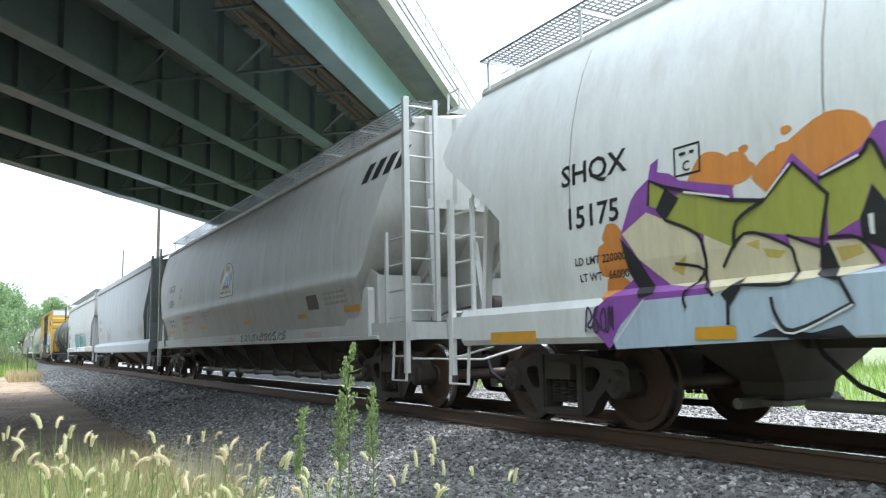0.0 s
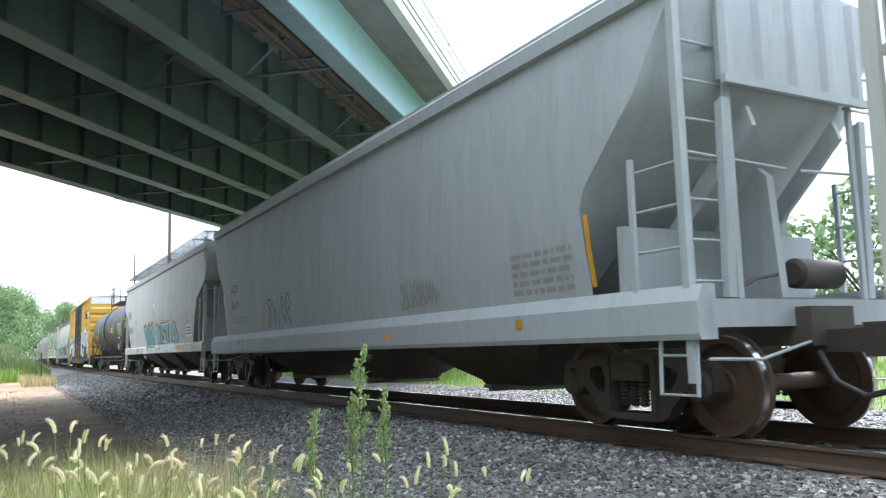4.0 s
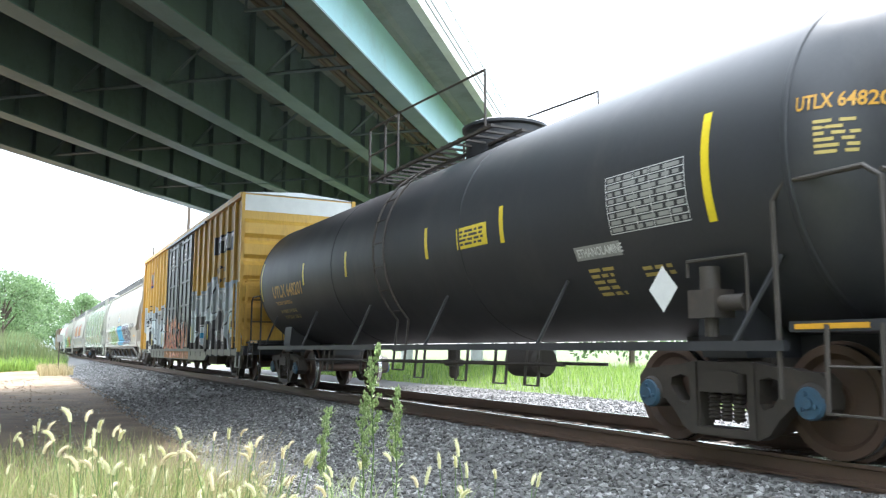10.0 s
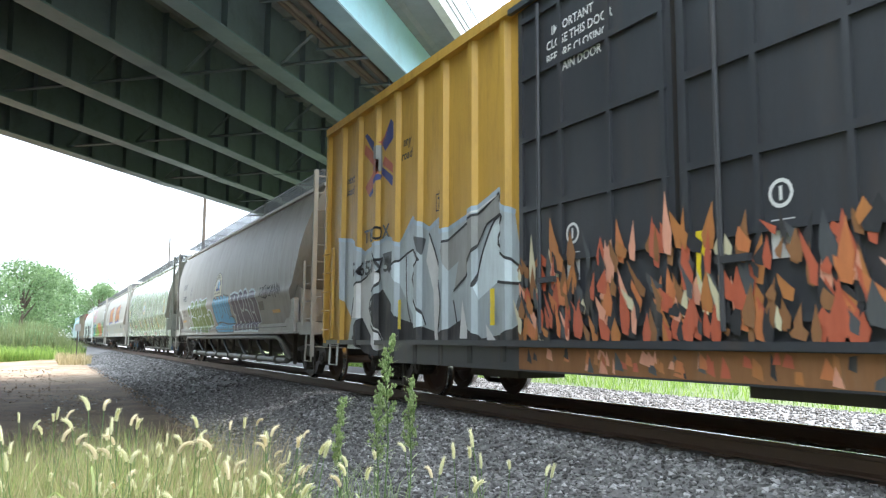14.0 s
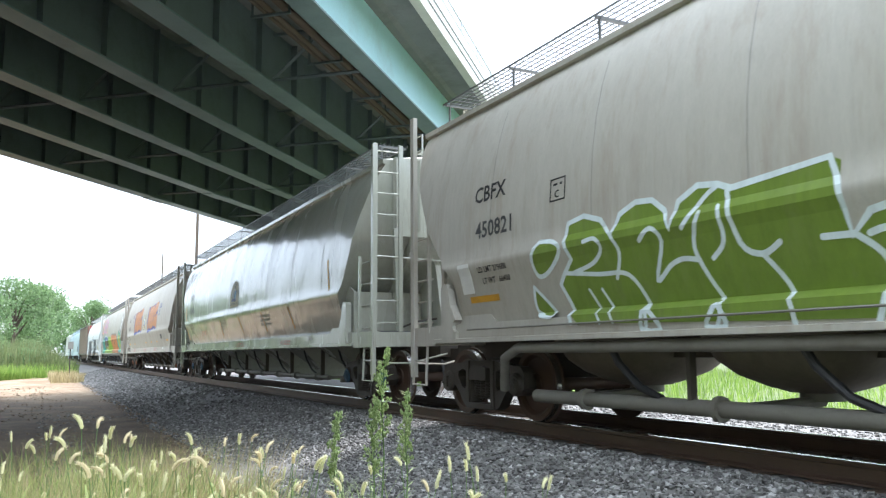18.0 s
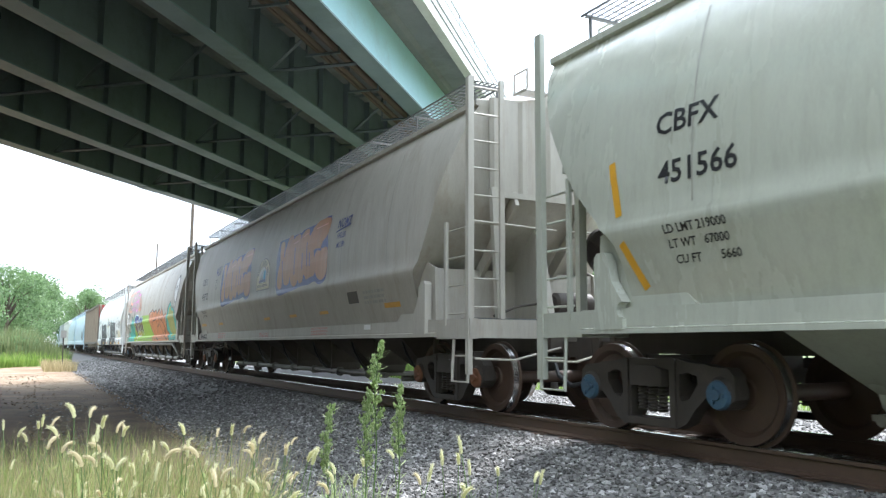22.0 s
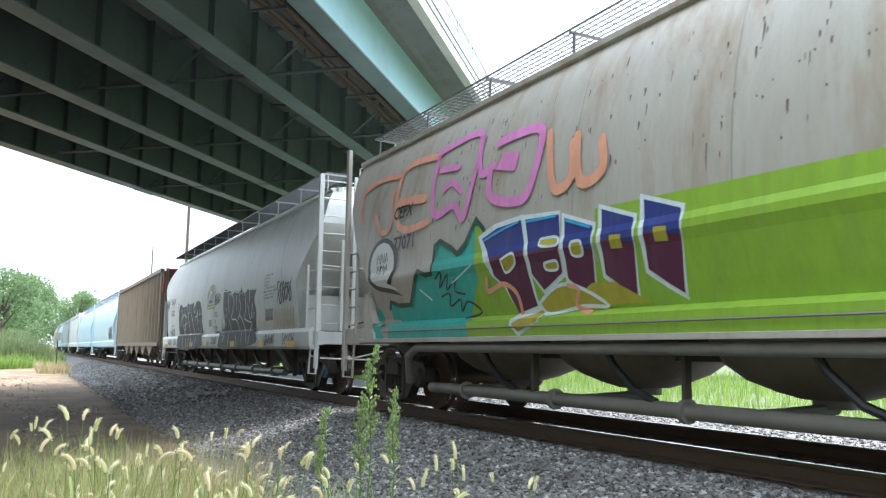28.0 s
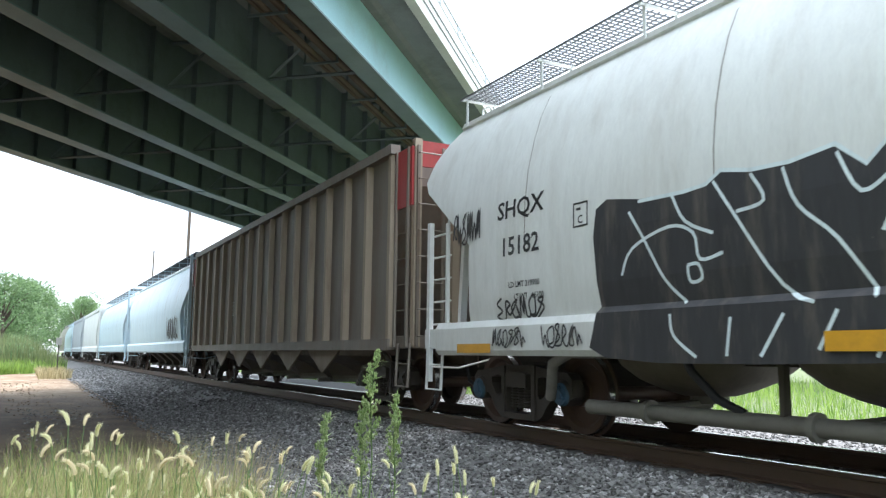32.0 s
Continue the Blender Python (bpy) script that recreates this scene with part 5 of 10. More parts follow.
def rust_spots(car, x0, x1, z0, z1, n, skin, seed, mat=None, size=1.0):
    """Small uneven rust and grime smears that run down the side."""
    rg = random.Random(seed)
    bm = B()
    for k in range(n):
        x, z = rg.uniform(x0, x1), z0 + (z1 - z0) * rg.random()
        w, h = size * rg.uniform(0.004, 0.014), size * rg.uniform(0.01, 0.10) * (1 + 2 * rg.random() ** 4)
        a = rg.uniform(-0.5, 0.5)
        poly(bm, [(x - w, z), (x - w * 0.3, z + w), (x + w * 0.8, z + 0.5 * w), (x + w + a * w, z - 0.4 * h), (x + w * 0.6, z - h * 0.8), (x, z - h), (x - w * 0.7 + a * w, z - h * 0.55)], 0.00002 * k)
    tagged(decal(car, "rust_stain", bm, mat or RUST, skin, 0.0025), kind="stuff")


RELIEF = ("CAR EQUIPPED WITH SAFETY RELIEF VALVES", "MAXIMUM OPERATION PRESSURE 14.7 P.S.I.G.", "MAXIMUM IN TRANSIT PRESSURE 2 P.S.I.G.")
CAPS_NOTE = ("CLOSE DUST CAPS AND ROOF", "HATCHES BEFORE CAR MOVES")

# --- car 1: white hopper with a bright mural
car, L, sk, hb = hopper("covered_hopper_car", "white covered hopper car with a bright purple and lime graffiti mural", ENDS[0], ENDS[1], "white_paint", "barrel", brake_end=-1, pipes=1)
letters(car, "SHQX", -7.08, 2.44, 0.21, "black_paint", sk, width=1.15)
letters(car, "15175", -7.03, 2.0, 0.21, "black_paint", sk, width=1.05)
letters(car, "LD LMT 220000", -6.92, 1.63, 0.075, "black_paint", sk)
letters(car, "LT WT   66000", -6.87, 1.47, 0.075, "black_paint", sk)
plate_box(car, -5.56, 2.26, 0.27, 0.24, sk)
blobs(car, [(-6.37, 1.65, 0.194), (-6.37, 1.87, 0.108), (-6.35, 1.36, 0.144), (-5.18, 2.19, 0.194), (-4.94, 2.21, 0.122), (-4.86, 2.34, 0.036), (-4.84, 2.17, 0.065), (-4.6, 2.11, 0.144), (-4.5, 2.25, 0.072), (-4.48, 2.4, 0.036), (-4.18, 2.16, 0.274)], ORANGE, WSB, 0.0012, 3)
mural(car, WSB, (
    (PURPLE, [(-6.25, 1.86), (-6.09, 2.15), (-6.02, 2.22), (-5.87, 2.3), (-5.84, 2.42), (-5.74, 2.46), (-5.76, 2.34), (-5.62, 2.3), (-5.51, 2.22), (-4.98, 2.08), (-4.97, 1.98), (-4.71, 1.93), (-4.6, 2.03), (-4.44, 2.22), (-4.26, 2.02), (-3.92, 2.14), (-3.79, 2.28), (-3.65, 2.28), (-3.35, 2.27), (-3.44, 1.21), (-3.82, 1.16), (-4.21, 1.28), (-5.2, 1.25), (-5.92, 1.17), (-6.43, 0.83), (-6.66, 1.01), (-6.6, 1.21), (-6.14, 1.44)]),
    (PALEBLUE, [(-6.38, 0.9), (-6.28, 1.03), (-6, 1.24), (-5.2, 1.25), (-4.91, 1.29), (-4.12, 1.3), (-3.45, 1.39), (-3.46, 0.94), (-3.85, 0.9), (-6.34, 0.82)]),
    (LIME, [(-5.63, 2.09), (-5.45, 2.12), (-5.02, 1.97), (-4.71, 1.91), (-4.43, 2.14), (-4.19, 1.88), (-4.26, 1.57), (-4.53, 1.63), (-4.89, 1.71), (-5, 1.59), (-5.29, 1.73), (-5.69, 1.91)]),
    (LIME, [(-4.24, 1.99), (-3.93, 2.08), (-3.84, 2.17), (-3.75, 1.96), (-3.46, 1.99), (-3.5, 1.61), (-3.79, 1.76), (-3.87, 1.89), (-3.97, 1.67), (-4.21, 1.57), (-4.2, 1.83)]),
    (LIME, [(-5.85, 2.28), (-5.67, 2.18), (-5.75, 2.01), (-5.87, 2.06)]),
    (CREAM, [(-6.23, 1.86), (-5.91, 2.01), (-5.69, 1.91), (-5.35, 1.74), (-5.3, 1.45), (-5.29, 1.34), (-5.51, 1.33), (-5.71, 1.36), (-6.04, 1.61)]),
    (CREAM, [(-5.29, 1.73), (-5, 1.59), (-4.89, 1.71), (-4.54, 1.56), (-4.49, 1.45), (-4.51, 1.28), (-4.91, 1.31), (-5.2, 1.25), (-5.33, 1.43)]),
    (CREAM, [(-4.53, 1.63), (-4.27, 1.51), (-4.32, 1.38), (-4.22, 1.31), (-4.49, 1.28), (-4.49, 1.45)]),
    (CREAM, [(-4.23, 1.55), (-3.99, 1.54), (-3.86, 1.35), (-4.14, 1.29)]),
    (AMBER, [(-4.9, 1.61), (-4.77, 1.63), (-4.78, 1.55)]),
    (AMBER, [(-4.75, 1.56), (-4.56, 1.52), (-4.62, 1.47), (-4.72, 1.49)]),
    (AMBER, [(-4.17, 1.5), (-3.99, 1.5), (-3.97, 1.44), (-4.14, 1.4)]),
    (AMBER, [(-5.67, 1.49), (-5.49, 1.59), (-5.55, 1.42)]),
    ("black_paint", [(-6.26, 1.83), (-6.04, 1.61), (-5.84, 1.29), (-6.02, 1.26), (-6.17, 1.49)]),
    ("black_paint", [(-5.67, 2.18), (-5.52, 2.07), (-5.7, 1.9), (-5.79, 2.01)]),
    ("black_paint", [(-3.97, 1.67), (-3.86, 1.88), (-3.77, 1.74), (-3.68, 1.37), (-3.97, 1.53)]),
    ("black_paint", [(-4.29, 1.5), (-4.21, 1.54), (-4.14, 1.29), (-4.29, 1.32)]),
    ("black_paint", [(-5.13, 1.24), (-4.93, 1.36), (-4.93, 1.28), (-5.05, 1.14)]),
    ("black_paint", [(-4.86, 0.9), (-4.67, 0.96), (-4.54, 0.88), (-4.13, 0.97), (-4.04, 0.88)]),
    ("white_mark", [(-3.91, 1.69), (-3.87, 1.69), (-3.88, 1.55), (-3.91, 1.56)]),
    ("marker_yellow", [(-5.4, 0.99), (-5, 0.99), (-5, 0.89), (-5.41, 0.89)]),
), (
    ("black_paint", 0.03, [(-5.87, 2.06), (-5.85, 2.28), (-5.67, 2.19), (-5.45, 2.12), (-5.02, 1.97), (-4.71, 1.91), (-4.43, 2.14), (-4.18, 1.87), (-4.26, 1.57), (-4.29, 1.33), (-4.14, 1.28)]),
    ("black_paint", 0.03, [(-5.69, 1.91), (-5.35, 1.74), (-5.29, 1.53), (-5.31, 1.37), (-5.2, 1.23)]),
    ("black_paint", 0.025, [(-5.62, 1.53), (-5.32, 1.45), (-5.5, 1.27), (-5.49, 1.15)]),
    ("black_paint", 0.03, [(-5, 1.59), (-4.96, 1.79), (-4.71, 1.91)]),
    ("black_paint", 0.025, [(-5.13, 1.45), (-4.89, 1.69), (-4.54, 1.56), (-4.49, 1.45), (-4.51, 1.28), (-4.94, 1.3)]),
    ("black_paint", 0.03, [(-5.06, 1.21), (-5.07, 1)]),
    ("black_paint", 0.03, [(-4.67, 1.19), (-4.64, 1.06), (-4.5, 0.94), (-4.04, 1.11)]),
    ("black_paint", 0.03, [(-4.24, 1.99), (-3.93, 2.08), (-3.84, 2.17), (-3.75, 1.96)]),
    ("black_paint", 0.025, [(-4.21, 1.57), (-3.99, 1.54), (-3.86, 1.35)]),
    ("black_paint", 0.025, [(-4.53, 1.63), (-4.27, 1.51)]),
    ("black_paint", 0.03, [(-4.13, 1.29), (-4.04, 1.1)]),
    ("white_mark", 0.018, [(-5.46, 2.11), (-5, 1.99)]),
    ("white_mark", 0.018, [(-4.69, 1.93), (-4.45, 2.14)]),
    ("white_mark", 0.018, [(-4.22, 2.01), (-3.93, 2.09)]),
    ("white_mark", 0.014, [(-6.33, 0.89), (-5.96, 1.25)]),
    ("white_mark", 0.014, [(-4.67, 1.01), (-4.5, 0.92), (-4.04, 1.1)]),
), 0.007)
scrawl(car, -6.75, -6.35, 0.98, 1.22, DPURPLE, SILL_B, 2, 0.025, 4)
yellow_marks(car, [(-8.39, -7.55, 0.90, 1.02), (-5.43, -4.85, 0.93, 1.06)], SILL_B)

# --- car 2: pale grey hopper with the mill emblem
car, L, sk, hb = hopper("covered_hopper_car", "pale grey covered hopper car with an arched cream mill emblem", ENDS[1], ENDS[2], "grey_paint", "pressure", brake_end=-1, pipes=1)
letters(car, "GACX", -7.32, 2.72, 0.22, "black_paint", sk, width=1.05)
letters(car, "15004", -7.28, 2.25, 0.22, "black_paint", sk, width=1.1)
letters(car, "LD LMT 218700", -7.17, 1.76, 0.08, "black_paint", sk)
letters(car, "LT WT   67300", -7.10, 1.62, 0.08, "black_paint", sk)
plate_box(car, -5.63, 2.46, 0.3, 0.26, sk)
letters(car, "DO NOT HAMMER ON CAR", -5.28, 1.80, 0.085, "red_mark", sk)
letters(car, "(RUBBER MALLET ONLY)", -5.2, 1.66, 0.085, "red_mark", sk)
mill_sign(car, -0.67, 0.58, 2.16, 3.00, sk)
for k in range(4):      # slanted dark bars of the owner's mark
    x = 7.76 + k * 0.40
    bm = B()
    poly(bm, [(x, 3.47), (x + 0.24, 3.47), (x + 0.42, 3.78), (x + 0.17, 3.78)])
    decal(car, "owner_mark", bm, "black_paint", sk, 0.005)
yellow_marks(car, [(-7.6, -6.75, 1.44, 1.52), (-5.4, -4.9, 1.46, 1.54), (-3.1, -2.6, 1.46, 1.54), (1.2, 1.8, 1.46, 1.54), (4.9, 5.4, 1.44, 1.52), (7.2, 7.85, 1.46, 1.56)], sk)
patch(car, "consolidated_stencil", 5.55, 6.1, 1.57, 1.82, "black_paint", sk)
data_block(car, 6.4, 7.4, 1.6, 1.85, 3, "patch_grey", sk, 4)
for x, rows in ((-5.1, RELIEF), (-0.35, CAPS_NOTE), (2.6, RELIEF), (5.4, CAPS_NOTE)):
    for k, txt in enumerate(rows):
        letters(car, txt, x, 1.185 - 0.055 * (k + (len(rows) == 2)), 0.036 if len(rows) == 3 else 0.044, "red_mark", SILL_P, 0.004, 0.95)
for k, txt in enumerate(("INTERIOR LINED WITH", "CARBOLINE 992 WHITE", "TMT   5-14")):
    letters(car, txt, -2.55, 1.86 - 0.085 * k, 0.055, "seam_grey", sk)
scrawl(car, 1.1, 4.4, 1.06, 1.23, INK, SILL_P, 8, 0.03, 11)

# --- car 3: blue-grey hopper
car, L, sk, hb = hopper("covered_hopper_car", "dusty blue-grey covered hopper car with a black scrawled tag", ENDS[2], ENDS[3], "blue_grey_paint", "ledge", brake_end=-1)
letters(car, "ACFX", -6.62, 2.36, 0.19, "black_paint", sk, width=1.0)
letters(car, "56619", -6.59, 1.96, 0.19, "black_paint", sk, width=1.05)
data_block(car, -6.5, -5.0, 1.58, 1.78, 2, "seam_grey", sk, 3)
plate_box(car, -4.92, 2.10, 0.3, 0.26, sk, "seam_grey")
for a, b, w in (((-7.33, 2.31), (-7.0, 1.45), 0.12), ((-4.05, 1.84), (-3.97, 1.39), 0.10), ((7.25, 2.1), (7.3, 1.45), 0.07)):
    bm = B()
    stroke(bm, [a, b], w)
    decal(car, "warning_stripe", bm, "marker_yellow", sk, 0.005)
scrawl(car, -3.6, -1.9, 1.42, 2.05, "smoke_black", sk, 21, 0.03, 4)
scrawl(car, 3.0, 4.2, 1.45, 1.8, "seam_grey", sk, 22, 0.025, 6)
data_block(car, 5.9, 7.0, 1.4, 1.9, 5, "seam_grey", sk, 6)
letters(car, "CENTER FLOW", -3.75, 1.06, 0.10, "seam_grey", SILL_L)
patch(car, "reflector_strip", -5.9, -5.75, 1.08, 1.2, "red_mark", SILL_L, 0.004)
yellow_marks(car, [(-4.9, -4.8, 1.06, 1.14), (2.5, 2.75, 1.0, 1.1), (6.0, 6.12, 1.05, 1.15)], SILL_L)

# --- car 4: weathered hopper with teal letters
car, L, sk, hb = hopper("covered_hopper_car", "weathered rust-stained covered hopper car with teal graffiti letters", ENDS[3], ENDS[4], "weathered_paint", "upright", brake_end=1)
patch(car, "lettering_patch", -7.6, -6.34, 2.53, 2.92, PATCHG, sk, 0.003)
patch(car, "lettering_patch", -7.25, -5.7, 1.86, 2.2, PATCHG, sk, 0.003)
letters(car, "AEX", -7.30, 2.58, 0.24, "black_paint", sk, 0.006)
letters(car, "23011", -7.06, 1.92, 0.22, "black_paint", sk, 0.006)
letters(car, "LD LMT 221500", -6.76, 1.52, 0.07, "black_paint", sk)
letters(car, "LT WT  62400", -6.6, 1.40, 0.07, "black_paint", sk)
plate_box(car, -5.12, 2.21, 0.28, 0.26, sk)
data_block(car, -8.5, -7.6, 3.72, 3.82, 2, "seam_grey", sk, 2)
rust_spots(car, -5.8, -2.2, 1.45, 2.15, 380, sk, 5, GRIME, 0.55)
rust_spots(car, -5.8, -1.2, 1.4, 2.0, 120, sk, 15, None, 0.55)
rust_spots(car, -8, 8, 2.4, 3.6, 40, sk, 16, GRIME, 0.7)
rust_spots(car, -2.2, 6.5, 1.8, 2.25, 260, sk, 6)
rust_spots(car, 5.0, 8.0, 1.4, 2.1, 300, sk, 7, GRIME, 0.6)
mural(car, WSU, (
    (AQUA, [(-2.75, 2.04), (-2.13, 2.11), (-1.85, 1.93), (-1.54, 2.1), (-1.3, 2.13), (-1.08, 1.99), (-0.74, 2.13), (-0.46, 2.13), (-0.3, 1.9), (-0.25, 1.66), (0.08, 1.29), (0.03, 1.21), (-1.88, 1.24), (-2.26, 1.56)]),
    ("black_paint", [(0.16, 2.05), (0.45, 2.08), (0.61, 2.01), (0.75, 2.03), (0.89, 1.92), (1.06, 2.02), (1.26, 2.09), (1.49, 2.08), (2.16, 2.06), (2.88, 2.07), (2.95, 1.99), (2.93, 1.77), (3, 1.94), (3.15, 1.99), (3.07, 1.31), (2.43, 1.33), (1.81, 1.28), (0.47, 1.29)]),
    (AQUA, [(0.22, 2), (0.41, 2.03), (0.67, 1.34), (0.45, 1.33)]),
    (AQUA, [(0.47, 2.01), (0.71, 1.99), (0.87, 1.82), (1.03, 1.96), (1.14, 1.33), (0.93, 1.33), (0.78, 1.62), (0.82, 1.33), (0.68, 1.34)]),
    (AQUA, [(1.26, 2.05), (1.43, 2.05), (1.47, 1.81), (1.5, 1.33), (1.32, 1.32)]),
    (AQUA, [(1.52, 2.03), (2.15, 2.03), (2.18, 1.82), (1.72, 1.83), (1.64, 1.81), (1.91, 1.73), (2.35, 1.5), (2.46, 1.37), (1.8, 1.32), (1.45, 1.43), (1.73, 1.44), (1.98, 1.47), (1.56, 1.73)]),
    (AQUA, [(2.22, 2.02), (2.89, 2.03), (2.9, 1.81), (2.64, 1.79), (2.76, 1.35), (2.58, 1.35), (2.47, 1.74), (2.22, 1.82)]),
    (AQUA, [(2.95, 1.68), (3.05, 1.88), (3.15, 1.93), (3.08, 1.34), (2.93, 1.41)]),
    (FLAME, [(1.96, 1.67), (2.31, 1.71), (2.36, 1.54)]),
), (
    ("black_paint", 0.028, [(-2.6, 1.98), (-2.17, 2.05), (-1.51, 1.34), (-1.63, 1.3), (-1.98, 1.3), (-2.19, 1.55), (-2.6, 1.98)]),
    ("black_paint", 0.028, [(-1.85, 1.87), (-1.65, 1.62), (-1.22, 1.33), (-1.43, 1.31), (-1.73, 1.52), (-1.85, 1.87)]),
    ("black_paint", 0.028, [(-1.57, 2.03), (-1.3, 2.07), (-1.04, 1.79), (-1.27, 1.76), (-0.85, 1.37), (-1.11, 1.3), (-1.46, 1.7), (-1.57, 2.03)]),
    ("black_paint", 0.028, [(-1.02, 1.93), (-0.71, 2.06), (-0.54, 1.93), (-0.81, 1.8), (-0.56, 1.72), (-0.41, 1.38), (-0.73, 1.3), (-0.87, 1.56), (-1.02, 1.93)]),
    ("black_paint", 0.028, [(-0.48, 2.04), (-0.36, 1.88), (-0.31, 1.63), (-0.02, 1.3), (-0.36, 1.28), (-0.54, 1.56), (-0.38, 1.61), (-0.48, 2.04)]),
    ("black_paint", 0.04, [(-2.75, 2.04), (-2.13, 2.11), (-1.85, 1.93), (-1.54, 2.1), (-1.3, 2.13), (-1.08, 1.99), (-0.74, 2.13), (-0.46, 2.13), (-0.3, 1.9), (-0.25, 1.66), (0.08, 1.29), (0.03, 1.21), (-1.88, 1.24), (-2.26, 1.56), (-2.75, 2.04)]),
    (ICE, 0.03, [(-2.58, 1.94), (-2.2, 2.01)]),
    (ICE, 0.03, [(0.44, 1.97), (0.67, 1.96)]),
    (ICE, 0.03, [(0.24, 1.97), (0.36, 1.66)]),
    (ICE, 0.03, [(1.28, 2.01), (1.4, 2.02)]),
    (ICE, 0.03, [(1.55, 1.98), (2.13, 1.99)]),
    (ICE, 0.03, [(2.25, 1.99), (2.87, 2)]),
    (ICE, 0.03, [(2.49, 1.75), (2.71, 1.71), (2.74, 1.43)]),
    (ICE, 0.03, [(1.74, 1.35), (2.41, 1.38)]),
    (ICE, 0.025, [(-1.03, 1.91), (-0.78, 2.01)]),
    (ICE, 0.025, [(-1.54, 2), (-1.34, 2.03)]),
    (FLAME, 0.03, [(-2.78, 2.08), (-2.13, 2.16), (-1.85, 1.98), (-1.56, 2.15), (-1.29, 2.18), (-1.07, 2.04), (-0.73, 2.17), (-0.42, 2.17)]),
    (FLAME, 0.035, [(0.14, 2.09), (0.45, 2.12), (0.75, 2.07), (0.9, 1.97), (1.27, 2.14), (2.17, 2.1), (2.91, 2.1), (3.16, 2.08)]),
), 0.004)
mural(car, WSU, (
    ("black_paint", [(3.29, 1.35), (3.45, 1.89), (3.78, 2.06), (4.18, 1.97), (4.38, 1.73), (4.73, 1.48), (4.7, 1.3), (4.08, 1.29)]),
    (AQUA, [(3.42, 1.39), (3.55, 1.82), (3.81, 1.98), (4.12, 1.92), (4.27, 1.71), (4.6, 1.46), (4.58, 1.34), (4.07, 1.34)]),
    ("black_paint", [(3.89, 1.72), (4.07, 1.64), (4.1, 1.52), (3.93, 1.54)]),
), (
    (ICE, 0.03, [(3.61, 1.71), (3.8, 1.93), (4.01, 1.92)]),
), 0.004)
patch(car, "warning_notice", -0.55, 0.2, 1.62, 1.84, PATCHG, sk, 0.016)
data_block(car, -0.5, 0.15, 1.66, 1.82, 3, "seam_grey", sk, 19)
patch(car, "hazard_notice", 5.9, 6.75, 1.45, 1.82, "white_mark", sk, 0.004)
data_block(car, 5.98, 6.7, 1.5, 1.78, 3, "smoke_black", sk, 20)
patch(car, "card_holder", -0.45, -0.15, 2.55, 2.85, "white_mark", sk, 0.004)
patch(car, "rust_streak", -0.36, -0.27, 2.40, 2.74, RUST, sk, 0.007)
rg = random.Random(9)
bm = B()
for k in range(46):
    x = rg.uniform(-7.6, 4.0)
    stroke(bm, [(x, rg.uniform(1.0, 1.05)), (x + rg.uniform(-0.1, 0.1), rg.uniform(1.1, 1.2))], 0.018, 0.0001 * k)
tagged(decal(car, "graffiti_outline", bm, SMOKE, SILL_U, 0.004), kind="stuff")
patch(car, "graffiti_fill", -2.6, 4.6, 1.0, 1.22, ICE, SILL_U, 0.003)
yellow_marks(car, [(-7.25, -6.37, 1.08, 1.19), (-4.58, -3.9, 1.08, 1.19), (-1.8, -1.35, 1.08, 1.19), (1.0, 1.5, 1.08, 1.19), (4.4, 5.2, 1.06, 1.2), (6.9, 7.3, 1.06, 1.22)], SILL_U)


